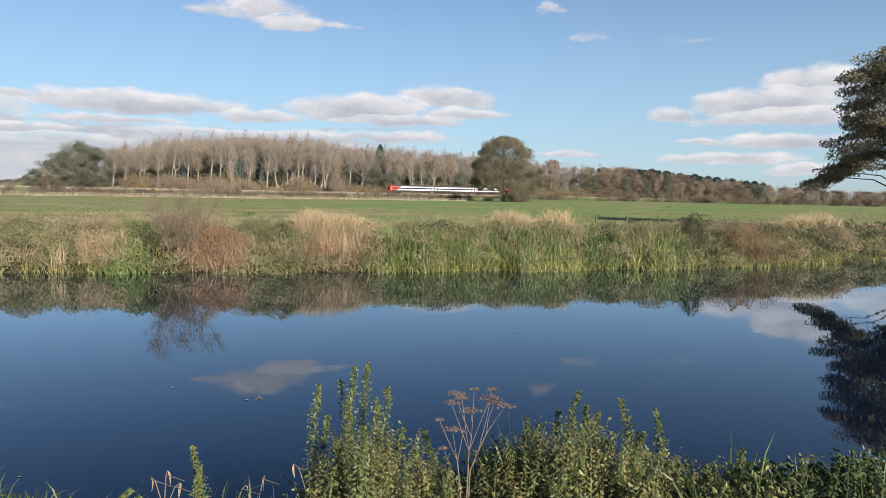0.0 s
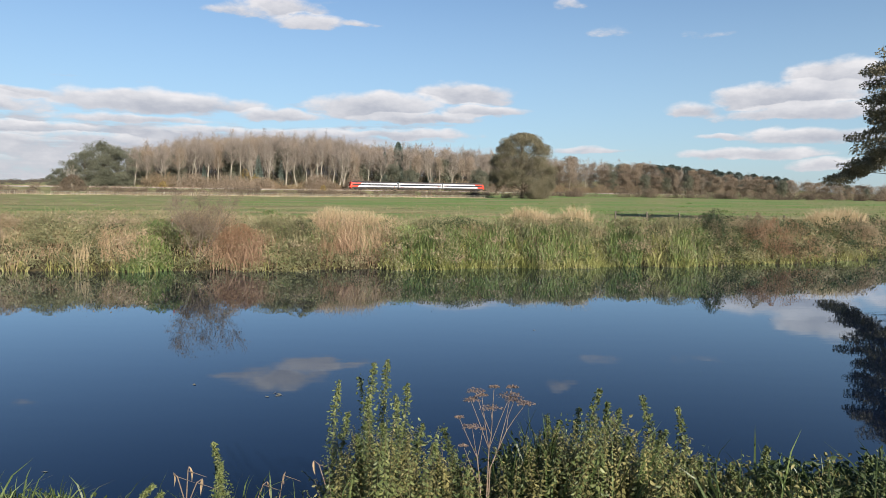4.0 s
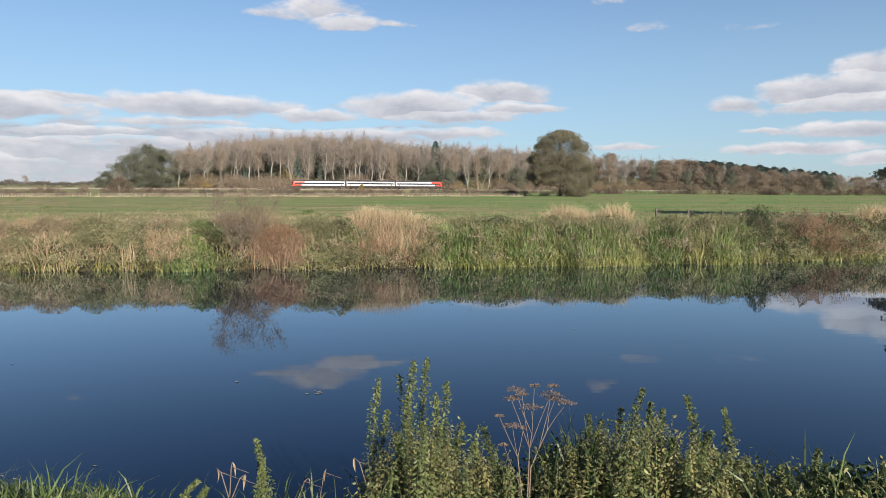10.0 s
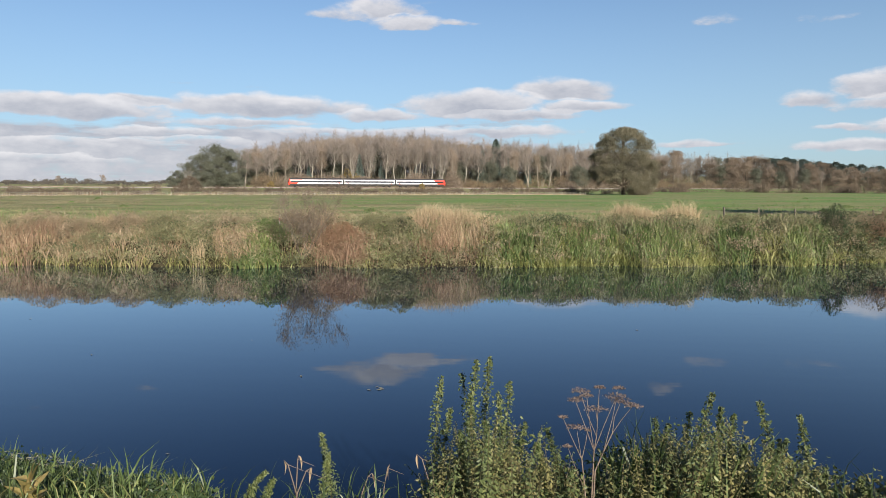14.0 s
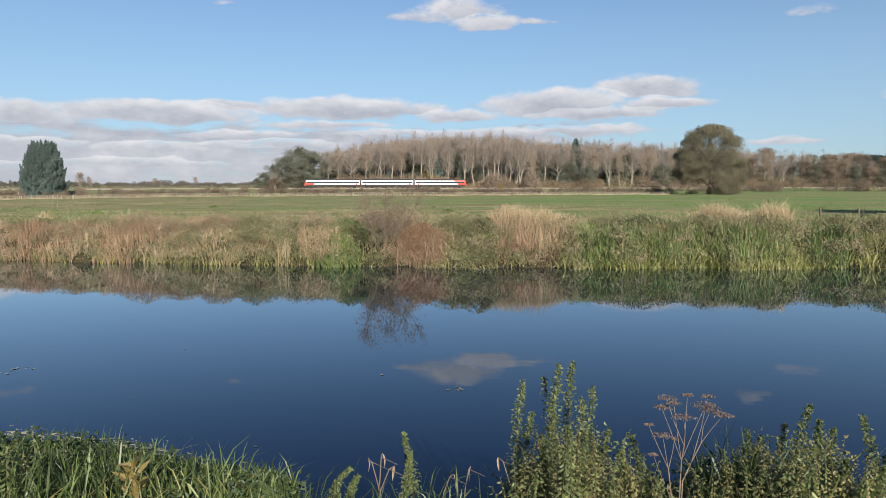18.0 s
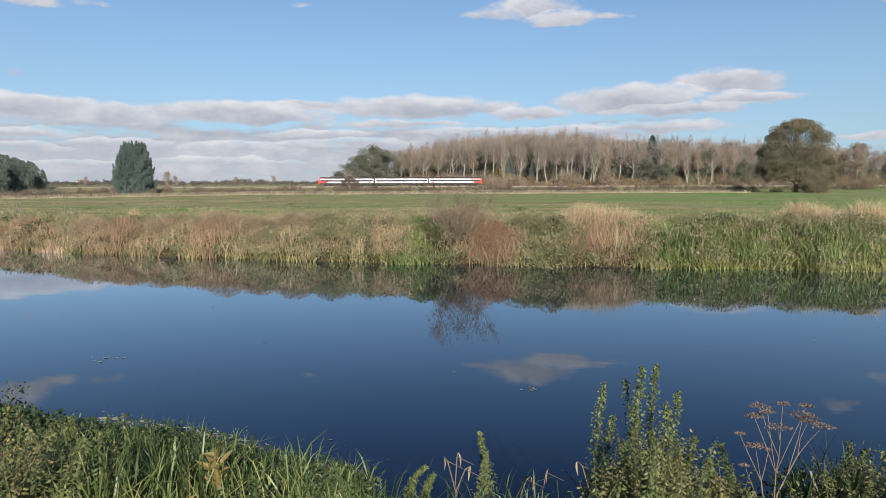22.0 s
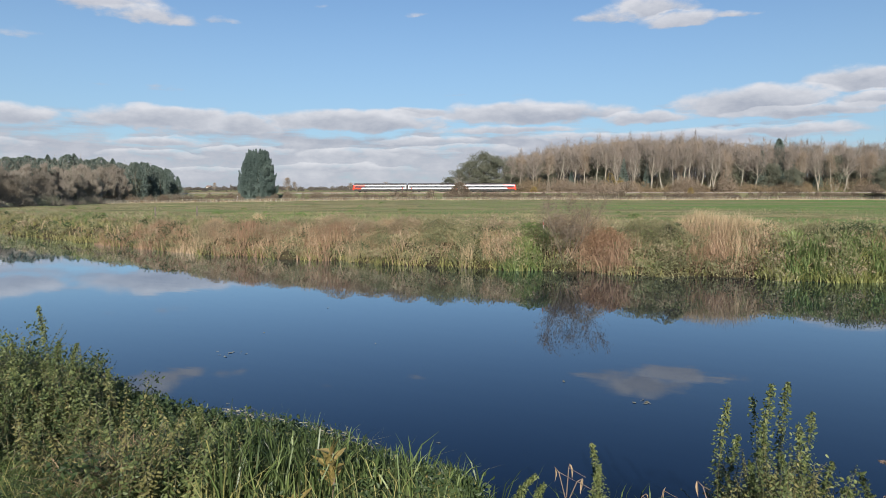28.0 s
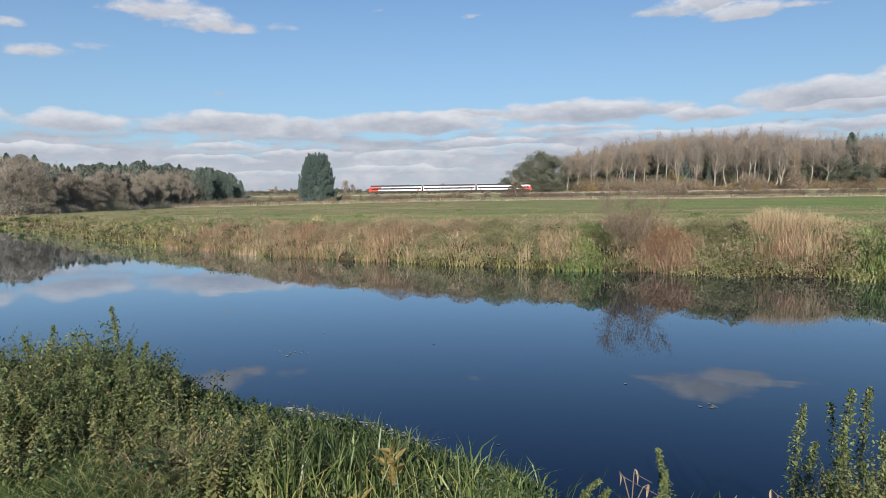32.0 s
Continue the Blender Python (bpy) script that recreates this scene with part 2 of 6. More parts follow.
M_BRAMBLE = leafy("bramble_leaves", [(.07, .056, .036), (.195, .155, .098), (.30, .235, .152), (.41, .325, .22)], .6, .25, 1.3, 4.0, .26)
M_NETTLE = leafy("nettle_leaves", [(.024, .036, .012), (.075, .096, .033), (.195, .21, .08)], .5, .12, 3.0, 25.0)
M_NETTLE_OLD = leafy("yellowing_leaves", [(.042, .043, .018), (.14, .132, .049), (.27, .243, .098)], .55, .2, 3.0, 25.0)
# dark green of elder and nettle; also used to paint shade among paler leaves
M_DARKLEAF = leafy("dark_and_shaded_leaves", [(.014, .026, .010), (.034, .054, .02), (.08, .105, .04)], .5, .15)
M_OAK = leafy("oak_leaves", [(.085, .08, .052), (.145, .132, .086), (.225, .195, .13)], .55, .2, .25, 2.5)
M_ALDER = leafy("alder_leaves", [(.07, .067, .042), (.165, .148, .096), (.30, .26, .175)], .6, .25, .3, 3)
M_SALLOW = leafy("sallow_leaves", [(.13, .135, .092), (.22, .225, .155), (.33, .325, .24)], .6, .5, .2, 3)
M_SEDGE_Y = leafy("yellow_sedge", [(.10, .115, .035), (.19, .205, .065), (.30, .30, .11), (.40, .37, .17)], .5)
M_SEDGE_G = leafy("green_sedge", [(.04, .065, .022), (.09, .13, .042), (.17, .215, .075), (.26, .29, .12)], .5)
M_PASTURE = leafy("pasture_blades", [(.066, .112, .03), (.108, .178, .046), (.162, .22, .072)], .7, .2, .15, 2)
M_SCRUB = leafy("brown_scrub", [(.055, .044, .033), (.115, .09, .065), (.20, .155, .11)], .8, .1, .08, 2)
M_TWIG_PALE = leafy("pale_twigs", [(.15, .13, .105), (.22, .192, .157), (.31, .27, .222)], .8, 0, .1, 2)
M_FARHEDGE = leafy("distant_hedge", [(.05, .045, .039), (.09, .08, .067), (.14, .122, .10)], .8, .1, .02, .5)
M_EVERGREEN = leafy("evergreen_leaves", [(.062, .07, .05), (.112, .118, .084), (.165, .167, .122)], .6, .15, .1, 2)
M_RUSTLEAF = leafy("rust_bramble_leaves", [(.15, .088, .052), (.25, .15, .088), (.35, .222, .136)], .6, .25, 1.2, 7.0, .3)
M_SAPLING = leafy("sapling_twigs", [(.08, .062, .046), (.125, .097, .07), (.18, .143, .105)], .8, 0, 1.0, 9.0)
M_WESTBROWN = leafy("pinkish_brown_twigs", [(.15, .134, .106), (.215, .19, .155), (.29, .255, .21)], .8, .4, .15, 3)
M_AUTUMN = leafy("brown_autumn_leaves", [(.145, .112, .082), (.205, .16, .118), (.27, .212, .158)], .8, .15, .1, 2)
M_RUSSET = leafy("russet_scrub", [(.075, .055, .038), (.16, .118, .075), (.26, .19, .12)], .8, .15, .12, 2)
M_TIRED = leafy("worn_grass_blades", [(.13, .118, .062), (.205, .175, .098), (.29, .238, .148)], .7, .2, .15, 2)
M_CYPRESS = leafy("cypress_sprays", [(.04, .06, .056), (.07, .10, .09), (.115, .15, .132)], .6, .1, .1, 2)
M_PINE = leafy("pine_needles", [(.06, .082, .075), (.10, .13, .112), (.155, .188, .155)], .6, .1, .1, 2)
M_PINE_DARK = leafy("dark_pine_needles", [(.035, .05, .045), (.062, .084, .07), (.105, .13, .105)], .6, .1, .1, 2)
M_TWIG = leafy("bare_twigs", [(.102, .086, .073), (.175, .147, .124), (.268, .225, .192)], .8, 0, .05, 2)
M_TWIG_RED = leafy("brown_twigs", [(.12, .09, .068), (.20, .155, .115), (.30, .24, .18)], .8, 0, .05, 2)
# bare twig colour about halved: shade inside the wood, put into the colour
M_SHADE_TWIG = leafy("shade_toned_branches", [(.05, .046, .04), (.085, .077, .066), (.13, .115, .098)], .8, 0, .05, 2)
M_HEDGE = leafy("hedge_twigs", [(.08, .06, .042), (.15, .115, .075), (.22, .16, .10), (.18, .16, .08)], .8, .1, .08, 2)
M_GOLD = leafy("yellow_leaves", [(.14, .105, .04), (.24, .175, .065), (.32, .245, .10)], .6, .3, .2, 2)
M_BARK = material("grey_bark", [(.13, .115, .09), (.26, .235, .19), (.38, .345, .285)], .85, .7, 6, .6, stretch=(1, 1, .3))
M_BARK_DARK = material("dark_bark", [(.05, .04, .03), (.11, .09, .065), (.17, .14, .10)], .9, 1.2, 9, .8, stretch=(1, 1, .3))
M_STEM = material("dry_stem", [(.085, .06, .045), (.145, .105, .078), (.225, .17, .128)], .7, 8, 60, .3)
M_UMBEL = material("dry_umbel", [(.065, .047, .04), (.115, .084, .069), (.185, .138, .112)], .8, 20, 90, .3)
M_STEM_GREEN = material("nettle_stem", [(.04, .04, .02), (.08, .075, .035), (.12, .09, .05)], .6, 8, 60, .3)
M_POST = material("weathered_post", [(.05, .042, .034), (.10, .085, .07), (.16, .14, .115)], .85, 3, 40, .5)
M_GUARD = material("pale_timber", [(.27, .24, .18), (.38, .35, .27), (.48, .45, .36)], .75, 2, 20, .3, by="object")
M_WIRE = material("wire", [(.20, .20, .19), (.32, .32, .30)], .5, 4, 40, 0, .8)
M_MARK = material("red_white_marker", [(.26, .23, .2), (.38, .35, .3)], .6, 10, 50, .2)
M_FLOAT = material("floating_debris", [(.08, .075, .045), (.18, .16, .10), (.38, .34, .25)], .6, 10, 40, .2, by="island")
M_BALLAST = material("ballast", [(.18, .16, .14), (.28, .25, .22), (.36, .33, .29)], .95, .8, 8, .9)
M_RAIL = material("rail_steel", [(.13, .09, .07), (.25, .19, .15)], .45, 3, 30, .2, .7)
M_SLEEPER = material("sleeper", [(.20, .19, .17), (.32, .30, .27)], .9, 2, 20, .4)
M_WHITE = material("white_paint", [(.60, .61, .63), (.68, .69, .70)], .22, .3, 4, .03, spec=.5)
M_RED = material("red_paint", [(.62, .035, .02), (.74, .06, .03)], .25, .3, 4, .03, spec=.5)
M_GLASS = material("dark_glazing", [(.012, .013, .016), (.03, .03, .035)], .08, .5, 5, 0, spec=.6)
M_UNDER = material("underframe", [(.02, .019, .018), (.05, .045, .04)], .7, 2, 12, .4)
M_ROOF = material("grey_roof", [(.025, .022, .022), (.05, .045, .045)], .6, 1, 10, .2)
M_LAMP = material("headlamp_glass", [(.6, .6, .58), (.75, .75, .7)], .15, 4, 20)
M_BRICKWALL = material("pale_render", [(.45, .42, .36), (.6, .56, .5)], .85, .5, 5, .3)
M_TILE = material("roof_tile", [(.13, .10, .085), (.19, .145, .12)], .85, .5, 5, .3)

# ground: pasture with browner bands, bare earth on the banks
M_GROUND = bpy.data.materials.new("pasture")
M_GROUND.use_nodes = True
gn, gl = M_GROUND.node_tree.nodes, M_GROUND.node_tree.links
gb = gn["Principled BSDF"]
gb.inputs["Roughness"].default_value, gb.inputs["Specular IOR Level"].default_value = 0.9, 0.1


def gnoise(scale, detail, stretch):
    tc, mp, nz = gn.new("ShaderNodeTexCoord"), gn.new("ShaderNodeMapping"), gn.new("ShaderNodeTexNoise")
    mp.inputs["Scale"].default_value = stretch
    mp.inputs["Rotation"].default_value = (0, 0, radians(-14))
    gl.new(tc.outputs["Object"], mp.inputs[0]), gl.new(mp.outputs[0], nz.inputs[0])
    nz.inputs["Scale"].default_value, nz.inputs["Detail"].default_value = scale, detail
    return nz.outputs[0]


def gramp(src, stops):
    r = gn.new("ShaderNodeValToRGB")
    e = r.color_ramp.elements
    while len(e) < len(stops):
        e.new(.5)
    for i, (p, c) in enumerate(stops):
        e[i].position, e[i].color = p, (*c, 1)
    gl.new(src, r.inputs[0])
    return r.outputs[0]


def gmix(fac, a, b):
    nd = gn.new("ShaderNodeMix")
    nd.data_type = "RGBA"
    for sock, v in ((nd.inputs[0], fac), (nd.inputs[6], a), (nd.inputs[7], b)):
        if isinstance(v, (float, tuple)):
            sock.default_value = v
        else:
            gl.new(v, sock)
    return nd.outputs[2]


grass = gramp(gnoise(2.2, 5, (1, 1, 1)), [(.3, (.082, .142, .038)), (.5, (.112, .186, .052)), (.7, (.15, .22, .072))])
tired = gramp(gnoise(1.6, 5, (.5, 1, 1)), [(.3, (.13, .135, .06)), (.5, (.19, .175, .085)), (.7, (.27, .225, .13))])
earth = gramp(gnoise(3.0, 5, (1, 1, 1)), [(.3, (.035, .03, .018)), (.7, (.08, .065, .035))])
patch = gramp(gnoise(.06, 5, (.35, 1.3, 1)), [(.43, (0, 0, 0)), (.58, (1, 1, 1))])
pos = gn.new("ShaderNodeSeparateXYZ")
gtc = gn.new("ShaderNodeTexCoord")
gl.new(gtc.outputs["Object"], pos.inputs[0])
low = gn.new("ShaderNodeMapRange")
low.inputs[1].default_value, low.inputs[2].default_value = 0.92, 0.7
gl.new(pos.outputs[2], low.inputs[0])
col = gmix(patch, grass, tired)
dot = gn.new("ShaderNodeVectorMath")
dot.operation = "DOT_PRODUCT"
gl.new(gtc.outputs["Object"], dot.inputs[0])
dot.inputs[1].default_value = (-.485, .875, 0)
rough_end, west = gn.new("ShaderNodeMapRange"), gn.new("ShaderNodeMapRange")
rough_end.inputs[1].default_value, rough_end.inputs[2].default_value, rough_end.inputs[4].default_value = 105, 62, 1.0
gl.new(dot.outputs["Value"], rough_end.inputs[0])
west.inputs[1].default_value, west.inputs[2].default_value = 14, -8
gl.new(pos.outputs[0], west.inputs[0])
both_m, streak = gn.new("ShaderNodeMath"), gn.new("ShaderNodeMath")
both_m.operation, streak.operation = "MULTIPLY", "MULTIPLY"
far_west, either = gn.new("ShaderNodeMapRange"), gn.new("ShaderNodeMath")
far_west.inputs[1].default_value, far_west.inputs[2].default_value, far_west.inputs[4].default_value = -14, -48, .95
gl.new(pos.outputs[0], far_west.inputs[0])
either.operation = "MAXIMUM"
gl.new(rough_end.outputs[0], either.inputs[0]), gl.new(far_west.outputs[0], either.inputs[1])
gl.new(either.outputs[0], both_m.inputs[0]), gl.new(west.outputs[0], both_m.inputs[1])
gl.new(gramp(gnoise(.16, 4, (.25, 1.0, 1)), [(.35, (.4, .4, .4)), (.6, (1, 1, 1))]), streak.inputs[0])
gl.new(both_m.outputs[0], streak.inputs[1])
rough_grass = gramp(gnoise(.5, 6, (.3, 1.0, 1)), [(.32, (.10, .10, .045)), (.5, (.185, .17, .085)), (.68, (.30, .25, .15))])
col = gmix(streak.outputs[0], col, rough_grass)
gl.new(gmix(low.outputs[0], col, earth), gb.inputs["Base Color"])
gbump = gn.new("ShaderNodeBump")
gbump.inputs["Strength"].default_value, gbump.inputs["Distance"].default_value = 0.7, 0.15
gl.new(gnoise(5.0, 5, (1, 1, 1)), gbump.inputs["Height"])
gl.new(gbump.outputs[0], gb.inputs["Normal"])

# river: still dark water, faint ripples
M_WATER = bpy.data.materials.new("river_water")
M_WATER.use_nodes = True
tn, tl = M_WATER.node_tree.nodes, M_WATER.node_tree.links
tn.remove(tn["Principled BSDF"])
deep, shine, fres, gain, wmixer = tn.new("ShaderNodeBsdfDiffuse"), tn.new("ShaderNodeBsdfGlossy"), tn.new("ShaderNodeFresnel"), tn.new("ShaderNodeMath"), tn.new("ShaderNodeMixShader")
deep.inputs[0].default_value, shine.inputs[0].default_value = (.002, .005, .014, 1), (.81, .90, 1.0, 1)
shine.inputs["Roughness"].default_value, fres.inputs[0].default_value = 0.02, 1.33
gain.operation, gain.use_clamp, gain.inputs[1].default_value = "MULTIPLY", True, 1.46
steep = tn.new("ShaderNodeMath")
steep.operation, steep.inputs[1].default_value = "POWER", 1.14
tl.new(fres.outputs[0], steep.inputs[0]), tl.new(steep.outputs[0], gain.inputs[0]), tl.new(gain.outputs[0], wmixer.inputs[0])
tl.new(deep.outputs[0], wmixer.inputs[1]), tl.new(shine.outputs[0], wmixer.inputs[2])
tl.new(wmixer.outputs[0], tn["Material Output"].inputs[0])
wtc, wmp, wnz, wbp = tn.new("ShaderNodeTexCoord"), tn.new("ShaderNodeMapping"), tn.new("ShaderNodeTexNoise"), tn.new("ShaderNodeBump")
wmp.inputs["Scale"].default_value = (.5, 1.6, 1)
wnz.inputs["Scale"].default_value, wnz.inputs["Detail"].default_value = 1.3, 3
wbp.inputs["Strength"].default_value, wbp.inputs["Distance"].default_value = 0.04, 0.02
tl.new(wtc.outputs["Object"], wmp.inputs[0]), tl.new(wmp.outputs[0], wnz.inputs[0])
tl.new(wnz.outputs[0], wbp.inputs["Height"])
for nd in (deep, shine, fres):
    tl.new(wbp.outputs[0], nd.inputs["Normal"])

# ---- mesh helpers ----
R = np.random.default_rng(7)


def mesh_of(name, verts, faces, mat, smooth=False):
    """verts: n x 3; faces: a list of index arrays, each m x k with one k."""
    me = bpy.data.meshes.new(name)
    faces = [np.asarray(f, dtype=np.int32) for f in (faces if isinstance(faces, list) else [faces]) if len(f)]
    verts = np.asarray(verts, dtype=np.float32)
    loops = np.concatenate([f.ravel() for f in faces])
    sizes = np.concatenate([np.full(len(f), f.shape[1], dtype=np.int32) for f in faces])
    starts = np.concatenate([[0], np.cumsum(sizes)[:-1]]).astype(np.int32)
    me.vertices.add(len(verts)), me.loops.add(len(loops)), me.polygons.add(len(sizes))
    me.vertices.foreach_set("co", verts.ravel())
    me.loops.foreach_set("vertex_index", loops)
    me.polygons.foreach_set("loop_start", starts)
    me.polygons.foreach_set("use_smooth", np.full(len(sizes), smooth))
    me.update(calc_edges=True)
    me.materials.append(mat)
    return me


def part_of(name, geo, mat, parent=None, label="", smooth=False, at=None):
    ob = new(name, mesh_of(name, geo[0], geo[1], mat, smooth) if isinstance(geo, tuple) else geo)
    if parent is not None:
        ob.parent = parent
    if at is not None:
        ob.matrix_basis = at
    return tagged(ob, label) if label else ob


def part(name, bm, mat, parent=None, label="", smooth=False):
    me = bpy.data.meshes.new(name)
    bm.normal_update()
    bm.to_mesh(me), bm.free()
    me.materials.append(mat)
    if smooth:
        me.polygons.foreach_set("use_smooth", np.full(len(me.polygons), True))
    return part_of(name, me, mat, parent, label)


def thing(name, label, category, group="", at=None):
    ob = new(name)
    ob.empty_display_size = 0.2
    if at is not None:
        ob.matrix_basis = at
    return tagged(ob, label, category, group)


def join(geos):
    vs, fs, o = [], {}, 0
    for v, f in geos:
        for a in (f if isinstance(f, list) else [f]):
            a = np.asarray(a)
            if len(a):
                fs.setdefault(a.shape[1], []).append(a + o)
        vs.append(v)
        o += len(v)
    return np.concatenate(vs), [np.concatenate(a) for a in fs.values()]


def unit(v):
    return v / np.maximum(np.linalg.norm(v, axis=-1, keepdims=True), 1e-9)


def blades(base, height, width, lean, rng, droop=0.35):
    """Grass blades as tapered, bent strips. lean: sideways reach as a share of the height."""
    n = len(base)
    a = rng.uniform(0, 2 * np.pi, n)
    out = np.stack([np.cos(a), np.sin(a), np.zeros(n)], 1) * (lean * rng.uniform(.2, 1.3, n) * height)[:, None]
    b = rng.uniform(0, 2 * np.pi, n)
    side = np.stack([np.cos(b), np.sin(b), np.zeros(n)], 1) * (width * .5)[:, None]
    up = np.array([0, 0, 1.0]) * height[:, None]
    vs = []
    for u, w in ((0, .7), (.4, 1.0), (.75, .7)):
        c = base + up * u + out * u * u
        vs += [c - side * w, c + side * w]
    vs.append(base + up * (1 - droop * np.minimum(lean, 1.2)[:, None] * .5) + out * 1.05)
    v = np.stack(vs, 1).reshape(-1, 3)
    k = np.arange(n)[:, None] * 7
    quads = np.concatenate([k + [0, 1, 3, 2], k + [2, 3, 5, 4]])
    return v, [quads, k + [4, 5, 6]]


def oval_leaves(c, d, s, nn, L, slim):
    """Pointed ovals folded along the midrib; d: along the leaf, s: across it, nn: its normal."""
    w = L * slim * .5
    v = np.stack([c - d * L * .5, c - d * L * .22 + s * w * .92 + nn * w * .3, c + d * L * .12 + s * w * .8 + nn * w * .25, c + d * L * .5 - nn * L * .12,
                  c + d * L * .12 - s * w * .8 + nn * w * .25, c - d * L * .22 - s * w * .92 + nn * w * .3], 1).reshape(-1, 3)
    k = np.arange(len(c))[:, None] * 6
    return v, [np.concatenate([k + [0, 1, 2, 3], k + [0, 3, 4, 5]])]


def leaves(c, size, rng, up=0.35, slim=0.55, dirs=None, oval=False):
    """Folded leaves at the points c: diamonds, or pointed ovals for those close by."""
    n = len(c)
    d = unit(rng.normal(size=(n, 3)) + (0 if dirs is None else dirs * 1.4))
    s = unit(np.cross(d, unit(rng.normal(size=(n, 3)) * .8 + [0, 0, up + .3])))
    nn = np.cross(d, s)
    L = (size * rng.uniform(.6, 1.35, n))[:, None]
    if oval:
        return oval_leaves(c, d, s, nn, L, slim)
    v = np.stack([c - d * L * .5, c + s * L * slim * .5 + nn * L * .10, c + d * L * .5, c - s * L * slim * .5 + nn * L * .10], 1).reshape(-1, 3)
    k = np.arange(n)[:, None] * 4
    return v, [np.concatenate([k + [0, 1, 2], k + [0, 2, 3]])]


def slivers(p, d, length, width, rng):
    """Thin twigs: one long triangle each."""
    n = len(p)
    s = unit(np.cross(d, rng.normal(size=(n, 3)))) * (width * .5)[:, None]
    v = np.stack([p - s, p + s, p + d * length[:, None]], 1).reshape(-1, 3)
    return v, [np.arange(n * 3).reshape(-1, 3)]


def tubes(segs, sides=6):
    """Tapered tubes; segs: rows of x0 y0 z0 x1 y1 z1 r0 r1."""
    s = np.asarray(segs, dtype=float)
    a, b = s[:, :3], s[:, 3:6]
    d = unit(b - a)
    e = unit(np.cross(d, np.where(np.abs(d[:, 2:3]) > .9, [[1.0, 0, 0]], [[0, 0, 1.0]])))
    f = np.cross(d, e)
    ang = np.arange(sides) * 2 * np.pi / sides
    ring = e[:, None] * np.cos(ang)[None, :, None] + f[:, None] * np.sin(ang)[None, :, None]
    v = np.concatenate([a[:, None] + ring * s[:, 6][:, None, None], b[:, None] + ring * s[:, 7][:, None, None]], 1).reshape(-1, 3)
    k = np.arange(len(s))[:, None, None] * (2 * sides)
    i = np.arange(sides)
    q = np.stack([i, (i + 1) % sides, (i + 1) % sides + sides, i + sides], 1)[None]
    return v, [(k + q).reshape(-1, 4)]


def skeleton(rng, height, first=0.3, spread=0.5, limbs=14, sub=4, r0=0.3, wob=.06, rise=.55, forks=1, fan=.16):
    """A trunk, limbs and boughs: segments and the tips where leaves or twigs grow."""
    segs, tips = [], []
    for k in range(forks):
        p, n = np.zeros(3), 7
        lean = rng.normal(size=3) * [fan, fan, 0] * (forks > 1)
        pts = [p]
        for i in range(n):
            p = p + np.array([*(rng.normal(size=2) * wob * height / n * 2), height * .94 / n]) + lean * height / n
            pts.append(p)
        rad = [max(r0 * (1 - i / (n + .6)) ** .8, r0 * .1) for i in range(n + 1)]
        for i in range(n):
            segs.append([*pts[i], *pts[i + 1], rad[i], rad[i + 1]])
        tips.append((pts[-1], np.array([0, 0, 1.0]), .1))
        for j in range(limbs):
            u = first + (1 - first) * (j + rng.uniform(0, 1)) / limbs * .97
            x = u * n
            i = min(int(x), n - 1)
            o = pts[i] + (pts[i + 1] - pts[i]) * (x - i)
            a = j * 2.4 + rng.uniform(-.5, .5)
            reach = height * spread * (1 - ((u - first) / (1.05 - first)) ** 2.2 * .82) * rng.uniform(.7, 1.15)
            d = unit(np.array([math.cos(a), math.sin(a), rise + u * .5 + rng.normal() * .15]))
            r = rad[i] * .45
            q = o
            for s in range(3):
                w = q + d * reach / 3
                segs.append([*q, *w, r * (1 - s * .28), r * (.72 - s * .28)])
                for _ in range(sub if s else sub // 2):
                    b = unit(d + rng.normal(size=3) * .65 + [0, 0, .15])
                    l = reach * rng.uniform(.18, .42)
                    t = q + (w - q) * rng.uniform(.2, 1)
                    segs.append([*t, *(t + b * l), r * .35, r * .12])
                    tips.append((t + b * l, b, l)), tips.append((t + b * l * .6, b, l))
                q, d = w, unit(d + rng.normal(size=3) * .22 + [0, 0, .12])
            tips.append((q, d, reach * .3))
    P = np.array([t[0] for t in tips])
    D = np.array([t[1] for t in tips])
    return segs, P, D


def broadleaf(seed, height, name, label, category, mat, n, size, bark=M_BARK_DARK, puff=.9, group="", sides=6, **kw):
    rng = np.random.default_rng(seed)
    segs, P, D = skeleton(rng, height, **kw)
    ob = thing(name, label, category, group)
    part_of("trunk", tubes(segs, sides), bark, ob, smooth=True)
    i = rng.integers(0, len(P), n)
    c = P[i] + rng.normal(size=(n, 3)) * puff * [1, 1, .7]
    part_of("crown", leaves(c, np.full(n, size), rng), mat, ob)
    return ob


def bare_tree(seed, height, name, label, mat, n, length, width, group="", bark=M_BARK, jit=.25, **kw):
    rng = np.random.default_rng(seed)
    segs, P, D = skeleton(rng, height, **kw)
    ob = thing(name, label, "tree", group)
    part_of("trunk", tubes(segs, 5), bark, ob, smooth=True)
    i = rng.integers(0, len(P), n)
    d = unit(D[i] + rng.normal(size=(n, 3)) * .55 + [0, 0, .35])
    p = P[i] + rng.normal(size=(n, 3)) * jit - d * length * .3
    part_of("twig_crown", slivers(p, d, length * rng.uniform(.5, 1.4, n), width * rng.uniform(.6, 1.3, n), rng), mat, ob)
    return ob


